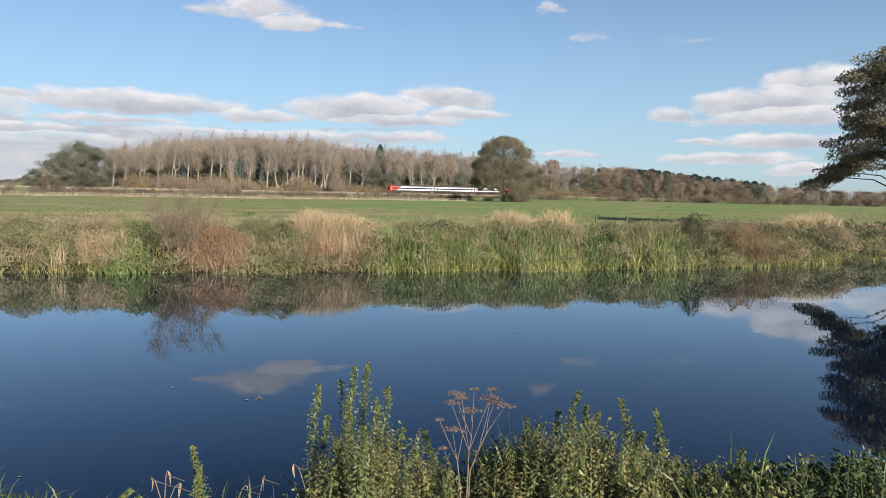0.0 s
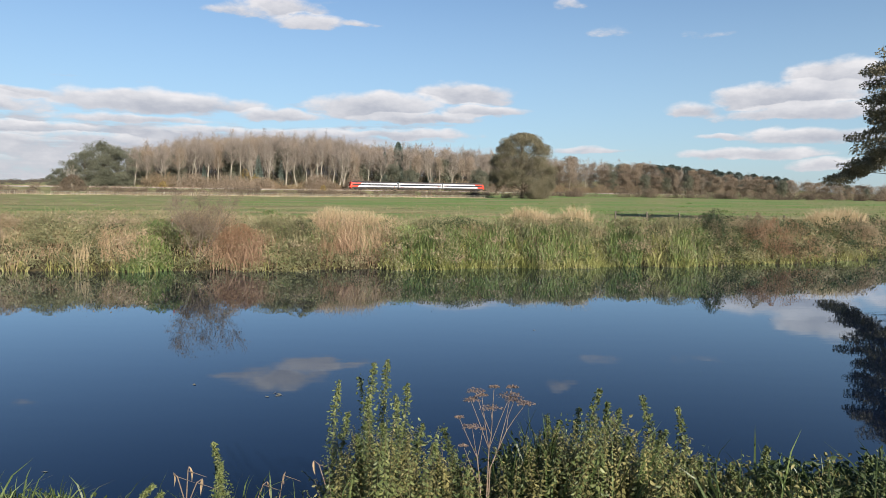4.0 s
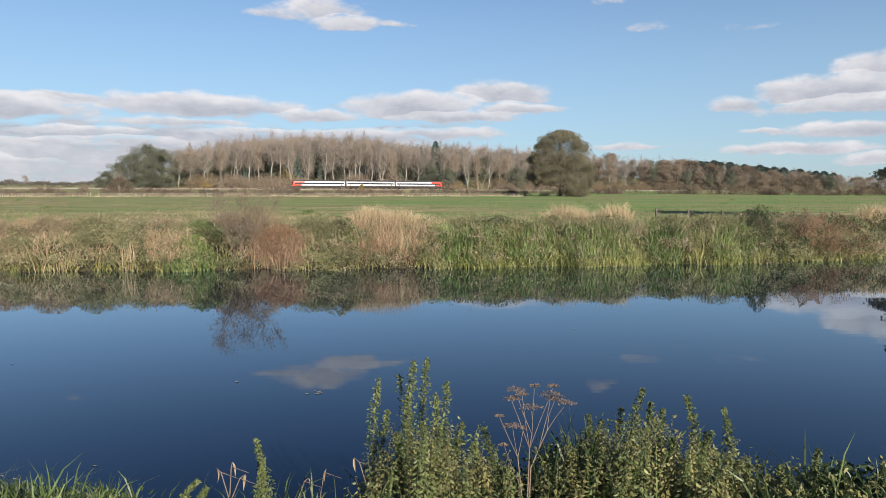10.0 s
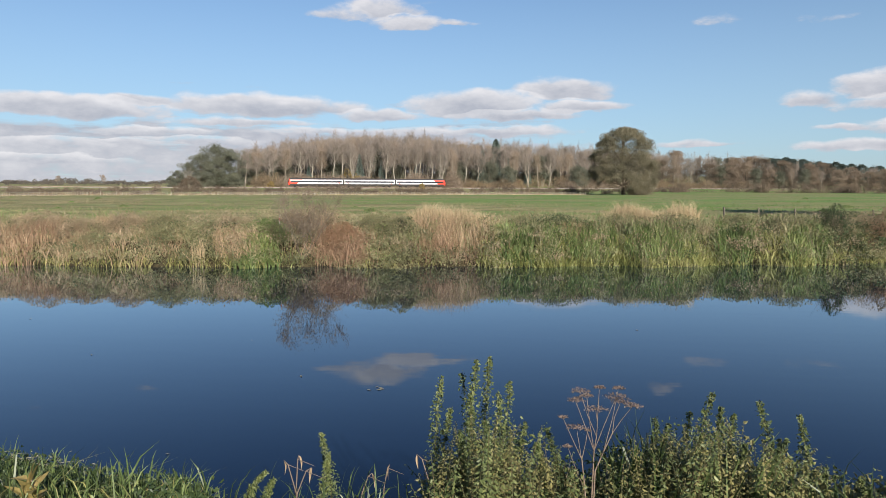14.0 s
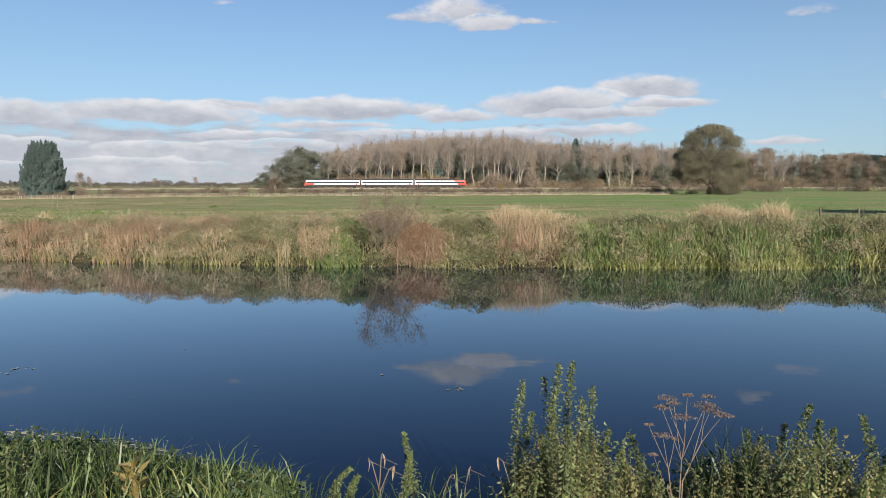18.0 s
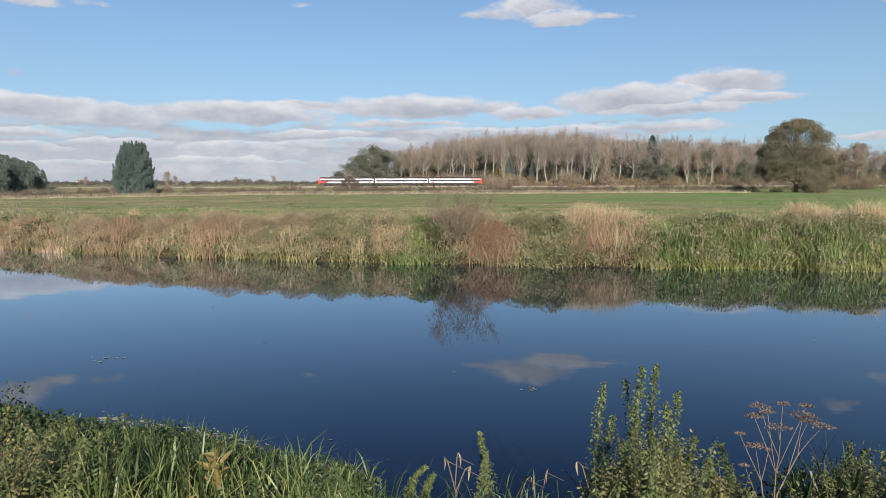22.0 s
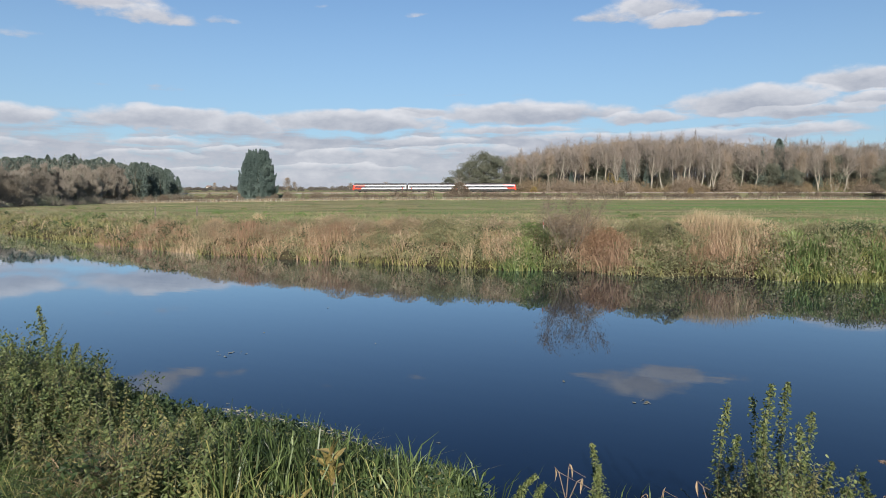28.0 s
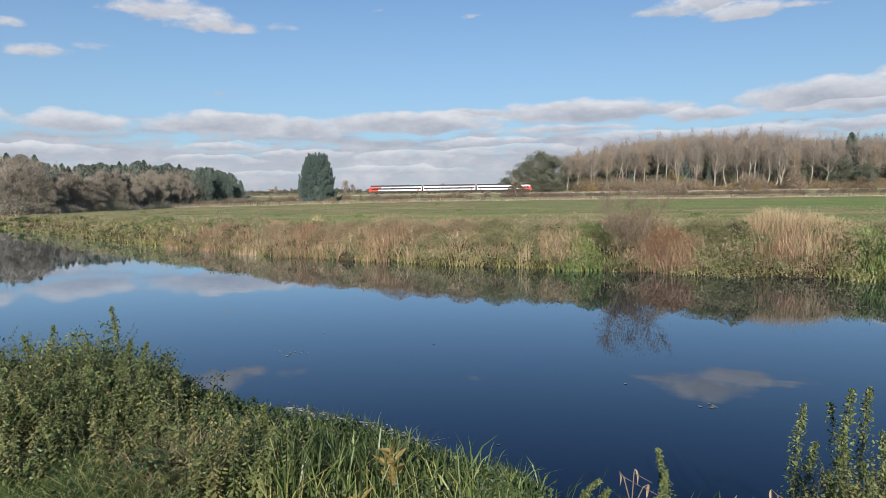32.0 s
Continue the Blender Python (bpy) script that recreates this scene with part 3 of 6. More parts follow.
def crowned(seed, name, label, category, mat, n, size, w, h, base, lumps, lump, bark=M_BARK_DARK, group="", r0=.5, flat=.6, limbs=14, fill=.55, extra=(), lift=None):
    """A broad tree: leaves in many clumps over an uneven dome w wide that reaches from base to h."""
    rng = np.random.default_rng(seed)
    ob = thing(name, label, category, group)
    a, u = rng.uniform(0, 2 * np.pi, lumps), rng.uniform(-1, 1, lumps)
    u = np.sin(u * np.pi / 2)
    ring = np.sqrt(np.maximum(1 - np.abs(u) ** np.where(u < 0, 6.0, 2.4), 0)) * (1 + .10 * np.sin(a * 3 + seed) + .07 * np.sin(a * 5 + 2))
    k = rng.uniform(fill, 1, lumps) ** .6
    c = np.stack([np.cos(a) * ring * k * w / 2, np.sin(a) * ring * k * w / 2, (h + base) / 2 + u * k * (h - base) / 2], 1)
    if extra:
        c, lumps = np.concatenate([c, np.array(extra)]), lumps + len(extra)
    segs = []
    tr = np.array([[0, 0, 0], [.01 * w, 0, h * .22], [-.01 * w, .01 * w, h * .5], [0, 0, h * .8]])
    for i in range(3):
        segs.append([*tr[i], *tr[i + 1], r0 * (1 - i * .3), r0 * (.7 - i * .28)])
    for j in range(0, lumps, max(1, lumps // (limbs * 3))):
        z = min(max(c[j][2] * .55, h * .14), h * .75)
        o = np.array([np.interp(z, tr[:, 2], tr[:, i]) for i in range(3)])
        m = (o + c[j]) / 2 + [0, 0, .05 * h]
        segs += [[*o, *m, r0 * .24, r0 * .15], [*m, *c[j], r0 * .15, r0 * .04]]
        for _ in range(3):
            e = c[j] + rng.normal(size=3) * lump * .5
            segs.append([*(m * .3 + c[j] * .7), *e, r0 * .06, r0 * .02])
    part_of("trunk", tubes(segs, 6), bark, ob, smooth=True)
    i = rng.integers(0, lumps, n)
    d = unit(rng.normal(size=(n, 3))) * (rng.uniform(0, 1, n) ** .45)[:, None]
    core = rng.uniform(0, 1, n) < .16
    inner = unit(rng.normal(size=(n, 3))) * (rng.uniform(0, .8, n) ** .4)[:, None] * [w / 2, w / 2, (h - base) / 2] + [0, 0, (h + base) / 2]
    c = np.concatenate([c, inner])
    i = np.where(core, lumps + np.arange(n), i)
    size_of = np.concatenate([rng.uniform(.7, 1.2, (lumps, 1)), np.full((n, 1), .3)])
    c = c[i] + d * lump * [1.15, 1.15, flat] * size_of[i]
    if lift:
        c = c[(c[:, 0] > lift[0] + rng.normal(size=n) * .6) | (c[:, 2] > lift[1] + .8 * np.sin(c[:, 0] * 1.7) + rng.normal(size=n) * .3) | (rng.uniform(0, 1, n) < .04)]
    part_of("crown", leaves(c, np.full(len(c), size), rng), mat, ob)
    return ob


def conifer(seed, height, name, label, mat, n, size, width, group="", droop=-.1, base=.05, power=1.0, round_top=0.0, outline=None):
    rng = np.random.default_rng(seed)
    ob = thing(name, label, "tree", group)
    part_of("trunk", tubes([[0, 0, 0, 0, 0, height * .5, .28, .18], [0, 0, height * .5, 0, 0, height * .97, .18, .03]], 6), M_BARK_DARK, ob, smooth=True)
    u = rng.uniform(0, 1, n) ** .8
    a = rng.uniform(0, 2 * np.pi, n)
    lump = 1 + .16 * np.sin(a * 3 + u * 9 + seed) + .12 * np.sin(a * 7 - u * 17) + .10 * np.sin(u * 21 + a * 11)
    rad = width * ((1 - u) ** power * (1 - round_top) + np.sqrt(np.maximum(1 - u ** 2.6, 0)) * round_top) * lump * np.sqrt(rng.uniform(.35, 1, n))
    if outline:
        rad = width * np.interp(u, *outline) * lump * np.sqrt(rng.uniform(.35, 1, n))
    rad = rad * np.where(rng.uniform(0, 1, n) < .06, rng.uniform(1.0, 1.16, n), 1) * (1 + .07 * np.sin(u * 37 + a * 2) * np.sin(a * 5 + u * 11))
    c = np.stack([np.cos(a) * rad, np.sin(a) * rad, (base + (1 - base) * u) * height], 1)
    d = np.stack([np.cos(a), np.sin(a), np.full(n, droop)], 1)
    part_of("crown", leaves(c, np.full(n, size), rng, slim=.4, dirs=d), mat, ob)
    return ob


def bush(seed, w, d, h, name, label, category, mat, n, size, group="", twig=None, twigs=0, base=0.05):
    """A rounded shrub: leaves through an uneven dome, twigs from its root."""
    rng = np.random.default_rng(seed)
    ob = thing(name, label, category, group)
    a, z = rng.uniform(0, 2 * np.pi, n), rng.uniform(base, 1, n)
    lump = 1 + .25 * np.sin(a * 2 + seed) + .18 * np.sin(a * 5 + seed * 2) + .12 * np.sin(a * 9 + z * 8)
    r = np.sqrt(np.maximum(1 - z ** 2.4, 0.02)) * np.sqrt(rng.uniform(.25, 1.05, n)) * lump
    c = np.stack([np.cos(a) * r * w / 2, np.sin(a) * r * d / 2, z * h * (1 + .14 * np.sin(a * 3 + seed * 3))], 1)
    part_of("foliage", leaves(c, np.full(n, size), rng), mat, ob)
    if twigs:
        a = rng.uniform(0, 2 * np.pi, twigs)
        dd = unit(np.stack([np.cos(a) * w * rng.uniform(.05, .5, twigs), np.sin(a) * d * rng.uniform(.05, .5, twigs), np.full(twigs, h)], 1))
        p = np.stack([np.cos(a) * w * .12, np.sin(a) * d * .12, np.zeros(twigs)], 1) * rng.uniform(0, 1, (twigs, 1))
        part_of("twig_crown", slivers(p, dd, h * rng.uniform(.7, 1.25, twigs), np.full(twigs, max(.012, size * .18)), rng), twig or M_TWIG, ob)
    return ob


def box(bm, x0, y0, z0, x1, y1, z1, bevel=0.0):
    r = bmesh.ops.create_cube(bm, size=1.0, matrix=Matrix.Translation(((x0 + x1) / 2, (y0 + y1) / 2, (z0 + z1) / 2)) @ Matrix.Diagonal((x1 - x0, y1 - y0, z1 - z0, 1)))
    if bevel:
        es = list({e for v in r["verts"] for e in v.link_edges})
        bmesh.ops.bevel(bm, geom=es, offset=bevel, segments=1, affect="EDGES")


# ---- the lie of the land ----
FAR_X = [-250, -130, -84, -45.7, -30, -25, -18, -13.8, -7, .4, 8.9, 15.8, 20.6, 40, 70, 140]
FAR_Y = [95, 49, 34, 25.0, 22.2, 21.3, 21.5, 21.8, 22.7, 24.2, 26.0, 28.8, 32.0, 47, 70, 120]
NEAR_X = [-250, -130, -84, -40, -16, -11, -8.6, -7, 0, 10, 40, 80, 140]
NEAR_Y = [74, 30, 15, 4.5, 1.0, 2.4, 4.2, 4.9, 4.75, 5.2, 14, 30, 70]
TN = np.array([-math.sin(radians(29)), math.cos(radians(29))])    # across the railway, away from the river
TD = np.array([-math.cos(radians(29)), -math.sin(radians(29))])   # along the railway, to the west
RAIL_Q, RAIL_Z = 305.0, 5.75


def ease(x):
    x = np.clip(x, 0, 1)
    return x * x * (3 - 2 * x)


def far_edge(x):
    return np.interp(x, FAR_X, FAR_Y) + .25 * np.sin(np.asarray(x) * 1.3) + .15 * np.sin(np.asarray(x) * 3.7)


def near_edge(x):
    return np.interp(x, NEAR_X, NEAR_Y) + .12 * np.sin(np.asarray(x) * 1.7 + 1) + .06 * np.sin(np.asarray(x) * 5.1)


def land(x, y):
    x, y = np.asarray(x, float), np.asarray(y, float)
    q = x * TN[0] + y * TN[1]
    az = np.degrees(np.arctan2(-x, y))
    df, dn = (y - far_edge(x)) * .92, near_edge(x) - y
    z = np.interp(q, [-500, 0, 25, 60, 210, 240, 292, 299, 311, 318, 360, 1000, 4600], [1.2, 1.05, 1.05, 1.2, 2.35, 2.7, 4.4, 5.35, 5.35, 5.0, 6.2, 17, 75])
    hill = ease((az + 34) / 16) * ease((33 - az) / 8) * ease((q - 318) / 130) * ease((1500 - q) / 600)
    z = z + hill * 9.0
    along = x * TD[0] + y * TD[1]
    z = z - 1.1 * ease((along - 15) / 110) * ease(q / 190) * ease((300 - q) / 60)
    z = z + .05 * np.sin(x * .31 + y * .17) + .04 * np.sin(x * .11 - y * .43)
    far = 1.05 * ease(df / 2.0) + (z - 1.05) * ease((df - 1) / 4)
    near = .95 * ease(dn / 1.7)
    bed = -1.4 * ease(np.minimum(-df, -dn) / 2.5) - .05
    return np.where(df > 0, far, np.where(dn > 0, near, bed))


radii = np.concatenate([[0.0], np.geomspace(.5, 4600, 330)])
angles = np.radians(np.concatenate([np.arange(-60, 90, .6), np.arange(90, 300, 3.0)]))
rr, aa = np.meshgrid(radii[1:], angles, indexing="ij")
gx, gy = (-rr * np.sin(aa)).ravel(), (rr * np.cos(aa)).ravel()
gv = np.concatenate([[[0, 0, float(land(0, 0))]], np.stack([gx, gy, land(gx, gy)], 1)])
na, nr = len(angles), len(radii) - 1
ii, jj = np.meshgrid(np.arange(nr - 1), np.arange(na), indexing="ij")
ii, jj = ii.ravel(), jj.ravel()
gq = np.stack([1 + ii * na + jj, 1 + (ii + 1) * na + jj, 1 + (ii + 1) * na + (jj + 1) % na, 1 + ii * na + (jj + 1) % na], 1)
gt = np.stack([np.zeros(na, int), 1 + np.arange(na), 1 + (np.arange(na) + 1) % na], 1)
tagged(part_of("ground", (gv, [gq[:, ::-1], gt[:, ::-1]]), M_GROUND, smooth=True), "green and brown autumn pasture with earth river banks", "ground", kind="structure")
wv = np.array([[-240, -2, 0], [130, -2, 0], [130, 110, 0], [-240, 110, 0]], float)
tagged(part_of("water", (wv, [np.array([[0, 1, 2, 3]])]), M_WATER), "still dark blue river water with reflections", "river", kind="structure")


def polar(az, r, dz=0.0):
    x, y = -r * math.sin(radians(az)), r * math.cos(radians(az))
    return x, y, float(land(x, y)) + dz


def track(s, q, dz=0.0):
    p = TN * q + TD * s
    return float(p[0]), float(p[1]), float(land(p[0], p[1])) + dz


def stand(az, r, turn=0.0, size=1.0, dz=0.0):
    return pose(*polar(az, r, dz), 0, 0, turn) @ Matrix.Scale(size, 4)

# ---- railway ----
S0, S1 = -520.0, 420.0


def strip_along(profile, x0, x1, steps=1):
    """A band: profile points (y, z) carried from x0 to x1; x0 and x1 may differ point by point."""
    p = np.array(profile, float)
    a = np.full(len(p), x0) if np.isscalar(x0) else np.array(x0, float)
    b = np.full(len(p), x1) if np.isscalar(x1) else np.array(x1, float)
    vs = np.concatenate([np.stack([a + (b - a) * i / steps, p[:, 0], p[:, 1]], 1) for i in range(steps + 1)])
    m = len(p)
    k = np.arange(m - 1)
    q = np.concatenate([np.stack([k, k + 1, k + 1 + m, k + m], 1) + i * m for i in range(steps)])
    return vs, [q]


rail_m = pose(*(TN * RAIL_Q), 0, 0, 0, 209)
railway = tagged(thing("railway_track", "single railway track on pale stone ballast along a low bank", "railway", at=rail_m), kind="structure")
part_of("ballast", strip_along([(-2.9, 5.2), (-2.0, 5.52), (-1.6, 5.56), (1.6, 5.56), (2.0, 5.52), (2.9, 5.2)], S0, S1, 20), M_BALLAST, railway)
for side in (-.75, .75):
    part_of("rail", strip_along([(side - .06, 5.56), (side - .02, 5.62), (side - .035, RAIL_Z - .03), (side - .03, RAIL_Z), (side + .03, RAIL_Z), (side + .035, RAIL_Z - .03), (side + .02, 5.62), (side + .06, 5.56)], S0, S1, 4), M_RAIL, railway)
bm = bmesh.new()
box(bm, -.12, -1.25, 5.50, .12, 1.25, 5.62, .02)
sleeper = part("sleeper", bm, M_SLEEPER, railway)
for k in range(1, 150):
    o = sleeper.copy()
    scene.collection.objects.link(o)
    o.location.x = -170 + k * 1.95
sleeper.location.x = -170

# ---- train: three coaches ----
train = thing("train", "three-coach white diesel train with red ends and dark windows", "train")
SIDE = [(1.30, .95), (1.38, 1.25), (1.40, 1.75), (1.39, 2.1), (1.34, 2.75), (1.27, 3.25)]
ROOFP = [(1.27, 3.25), (1.20, 3.60), (.85, 3.86), (0, 3.95), (-.85, 3.86), (-1.20, 3.60), (-1.27, 3.25)]
FULL = SIDE + ROOFP[1:] + [(-y, z) for y, z in SIDE[::-1]][1:]


def puffed(p, d):
    return [(y * (1 + d / 1.35), z) for y, z in p]


def coach(cx, cab):
    """One coach with its centre at cx; cab: +1 or -1 for a driving end that way, 0 for none."""
    h = 11.5
    ob = thing("carriage", "white coach with a dark window band and grey roof", "")
    ob.parent, ob.location.x = train, cx
    vs, fs = strip_along(FULL + [FULL[0]], -h, h, 12)
    m = len(FULL) + 1
    cap = [np.arange(m - 1)[None, :], (np.arange(m - 1) + 12 * m)[None, ::-1]]
    part_of("body", (vs, fs + cap), M_WHITE, ob, smooth=False)
    part_of("roof", strip_along(puffed([(1.265, 3.22), *ROOFP[1:-1], (-1.265, 3.22)], .03), -h, h, 4), M_ROOF, ob, "dark grey ribbed roof", smooth=True)
    for sg in (1, -1):
        band = [(sg * (y + .006), z) for y, z in ((1.417, 2.02), (1.400, 2.3), (1.374, 2.70))]
        part_of("window_band", strip_along(band, -h + .3, h - .3, 2), M_GLASS, ob, "dark tinted window band")
        pane = mesh_of("window", *strip_along([(sg * (y + .014), z) for y, z in ((1.417, 2.08), (1.402, 2.34), (1.380, 2.64))], -.72, .72), M_GLASS)
        for k in range(9):
            part_of("window", pane, M_GLASS, ob, at=Matrix.Translation((-8.2 + k * 2.05, 0, 0)))
        doorm = mesh_of("door", *strip_along([(sg * (y + .018), z) for y, z in ((1.43, 1.43), (1.425, 1.75), (1.415, 1.97))], -.28, .28), M_RED)
        for k in (-9.9, 9.9) if not cab else (-9.9 * cab,):
            part_of("door", doorm, M_RED, ob, "red lower door panel", at=Matrix.Translation((k, 0, 0)))
        sill = [(sg * 1.33, .70), (sg * 1.425, 1.42)]
        part_of("skirt", strip_along(sill, -h, h, 2), M_UNDER, ob)
    bm = bmesh.new()
    for bx in (-5.6, -2.2, 1.4, 5.0):
        box(bm, bx - 1.2, -1.15, .42, bx + 1.2, 1.15, .95, .05)
    part("underframe", bm, M_UNDER, ob)
    for bx in (-8.0, 8.0):
        bm = bmesh.new()
        box(bm, bx - 1.7, -1.12, .40, bx + 1.7, -.98, .75, .03)
        box(bm, bx - 1.7, .98, .40, bx + 1.7, 1.12, .75, .03)
        box(bm, bx - .3, -1.05, .4, bx + .3, 1.05, .7, .03)
        part("bogie", bm, M_UNDER, ob)
        for ax in (-1.3, 1.3):
            bm = bmesh.new()
            for sg in (-.75, .75):
                bmesh.ops.create_cone(bm, cap_ends=True, segments=20, radius1=.45, radius2=.42, depth=.13, matrix=pose(bx + ax, sg, .45, 90, 0, 0))
            bmesh.ops.create_cone(bm, cap_ends=True, segments=10, radius1=.08, radius2=.08, depth=1.5, matrix=pose(bx + ax, 0, .45, 90, 0, 0))
            part("wheelset", bm, M_UNDER, ob)
    if cab:
        e = cab * h
        red = puffed(SIDE, .022)
        for sg in (1, -1):
            slant = [e - cab * v for v in (2.9, 3.0, 3.3, 3.7, 4.6, 5.2)]
            part_of("end_panel", strip_along([(sg * y, z) for y, z in red], slant, e), M_RED, ob, "red painted cab side")
            part_of("cab_window", strip_along([(sg * (y + .045), z) for y, z in ((1.375, 2.1), (1.345, 2.62))], e - cab * 1.7, e - cab * .7), M_GLASS, ob)
        rows = [puffed(FULL, .022), [(y * .97, .95 + (z - .95) * .985) for y, z in FULL], [(y * .86, 1.0 + (z - .95) * .94) for y, z in FULL]]
        vs = np.array([[e + cab * d - (cab * max(z - 2.0, 0) * .34 if d > 0 else 0), y, z] for r, d in zip(rows, (-.02, .35, .62)) for y, z in r])
        k = len(FULL)
        fs = [np.stack([np.arange(k), (np.arange(k) + 1) % k, (np.arange(k) + 1) % k + k, np.arange(k) + k], 1) + i * k for i in range(2)]
        part_of("nose", (vs, fs + [(np.arange(k) + 2 * k)[None, :]]), M_RED, ob, "red rounded cab front")
        bm = bmesh.new()
        box(bm, e + cab * .30 - .05, -.95, 2.15, e + cab * .56 + .02, .95, 2.85, .05)
        part("windscreen", bm, M_GLASS, ob)
        for sg in (-.85, .85):
            bm = bmesh.new()
            bmesh.ops.create_cone(bm, cap_ends=True, segments=14, radius1=.14, radius2=.12, depth=.12, matrix=pose(e + cab * .62, sg, 1.35, 0, 90, 0))
            part("headlamp", bm, M_LAMP, ob)
    return ob


coach(23.75, 1), coach(0, 0), coach(-23.75, -1)
for gx0 in (11.5, -12.25):
    bm = bmesh.new()
    for k in range(5):
        box(bm, gx0 + .02 + k * .145, -1.0, 1.05, gx0 + .12 + k * .145, 1.0, 3.3, .03)
    part("gangway", bm, M_UNDER, train, "black concertina gangway between coaches")

# ---- pale fence along the far side of the pasture ----
fence = thing("fence", "long pale timber fence of close upright stakes", "fence")
FQ = 208.0
bm = bmesh.new()
box(bm, -.035, -.03, -.1, .035, .03, 1.0, .01)
stake0 = part("stake", bm, M_GUARD, fence)
rng = np.random.default_rng(3)
rest = []
sv, sf = np.array([v.co for v in stake0.data.vertices]), [np.array([list(f.vertices) for f in stake0.data.polygons if len(f.vertices) == k]) for k in (3, 4)]
for k, s in enumerate(np.arange(-125, 118, .5)):
    m = pose(*track(s + rng.uniform(-.14, .14), FQ + rng.normal() * .12), rng.normal() * 3, rng.normal() * 3, 209) @ Matrix.Diagonal((rng.uniform(.7, 1.2), 1, rng.uniform(.8, 1.1), 1))
    if rng.uniform() < .06:
        continue
    if -95 < s < 45:
        o = stake0 if not stake0.get("set") else stake0.copy()
        if stake0.get("set"):
            scene.collection.objects.link(o)
        stake0["set"] = 1
        o.matrix_basis = m
    else:
        m = np.array(m)
        rest.append((sv @ m[:3, :3].T + m[:3, 3], sf))
tagged(part_of("stakes", join(rest), M_GUARD, fence), kind="stuff")
pts = np.array([track(s, FQ + .5 + rng.normal() * .5) for s in rng.uniform(-125, 118, 5200)])
w = rng.uniform(0, 1, len(pts)) < np.where(pts[:, 0] > -70, .9, .4)
tagged(part_of("dry_grass", blades(pts[w], rng.uniform(.2, .6, w.sum()), rng.uniform(.05, .13, w.sum()), np.full(w.sum(), .6), rng), M_STRAW), "strip of pale dead grass along the timber fence", "grass", kind="stuff")
def strand(points, r):
    """One unbroken wire of square section through the points."""
    p = np.array(points)
    ring = np.array([[0, 0, r], [r, 0, 0], [0, 0, -r], [-r, 0, 0]])
    k = np.arange(len(p) - 1)[:, None] * 4
    i = np.arange(4)
    return (p[:, None] + ring[None]).reshape(-1, 3), [np.stack([k + i, k + (i + 1) % 4, k + (i + 1) % 4 + 4, k + i + 4], 2).reshape(-1, 4)]


for z in (.45, .95):
    part_of("wire", strand([track(s, FQ, z) for s in np.arange(-125, 116, 6.0)], .018), M_WIRE, fence)

# ---- the wood behind the railway ----
SKY_AZ = [-40, -34, -30.3, -26.6, -22.8, -18.7, -16.5, -14.4, -9.9, -7.4, -2.1, 1.2, 4, 5.6, 8.6, 11.3, 13.9, 16.1, 18.6, 21.5, 23.5, 26.2]
SKY_EL = [1.1, 1.1, 1.15, 1.35, 1.9, 2.4, 2.65, 2.95, 3.3, 3.5, 4.0, 4.25, 4.5, 4.5, 4.7, 5.3, 5.2, 5.3, 5.1, 4.75, 4.15, 3.85]


def wood_front(az):
    return min(336 / math.cos(radians(min(az, 40) - 29)), 430 + (-az) * 1.2)


kinds = []
for k in range(8):
    kinds.append(bare_tree(100 + k, 20, "bare_tree", "tall bare grey-brown woodland tree in autumn", M_TWIG if k % 4 else M_TWIG_RED, 2300, 1.7, .06, "trees of the wood", jit=.9,
                           first=(.30, .45, .38, .55, .42, .34, .5, .4)[k], spread=.20 + .035 * (k % 4), limbs=12 + k % 3, sub=4, r0=.36 + .05 * (k % 3), wob=.045 + .02 * (k % 3 == 1), rise=.8 + .25 * (k % 3), forks=1 + (k % 3 == 2), fan=.09))
scrub = [bare_tree(140 + k, 9, "scrub_tree", "low brown leafless scrub tree at the wood edge", M_TWIG_RED if k else M_TWIG, 900, 1.6, .10, "scrub along the wood",
                   first=.1, spread=.38, limbs=11, sub=4, r0=.12, wob=.08, rise=.8, forks=3) for k in range(3)]
pine = conifer(150, 20, "conifer", "dark green spruce among the bare trees", M_PINE, 1800, 1.3, 3.8, "conifers of the wood", base=.12)
spruce = conifer(154, 20, "conifer", "tall dark spruce standing above the bare trees", M_PINE, 3000, 1.0, 2.3, "conifers of the wood", base=.2, outline=([0, .15, .5, .8, .93, 1], [.8, 1, .85, .62, .38, .05]), droop=-.2)
ever = crowned(151, "evergreen_tree", "rounded dark olive-green tree at the wood's end", "tree", M_EVERGREEN, 19000, .42, 15, 17, .5, 46, 2.5, group="evergreens of the wood", r0=.4, flat=.75)
mid = broadleaf(152, 14, "evergreen_tree", "dull green ivy-clad tree inside the wood", "tree", M_EVERGREEN, 2200, .8, puff=1.1, group="evergreens of the wood", first=.15, spread=.28, limbs=12, sub=3, r0=.3, rise=.8)
broad = conifer(153, 13, "conifer", "broad dark green pine at the wood's edge", M_PINE_DARK, 2600, .8, 3.6, "conifers of the wood", base=.15, outline=([0, .1, .4, .75, .92, 1], [.5, .9, 1, .8, .5, .15]), droop=.3)
autumn = [crowned(155 + k, "autumn_tree", "rounded brown autumn tree at the wood's edge", "tree", M_AUTUMN if k < 2 else M_SCRUB, 7000, .34, 8.5 + k, 11, .4, 34, 1.7, group="brown trees of the wood", r0=.22) for k in range(3)]
used = {}


def plant(ob, m):
    """The first call sets the thing itself, later ones set copies."""
    if ob.name in used:
        return copy_thing(ob, m @ Matrix.Scale(1 / used[ob.name], 4))
    used[ob.name] = m.to_scale().x
    ob.matrix_basis = m
    return ob


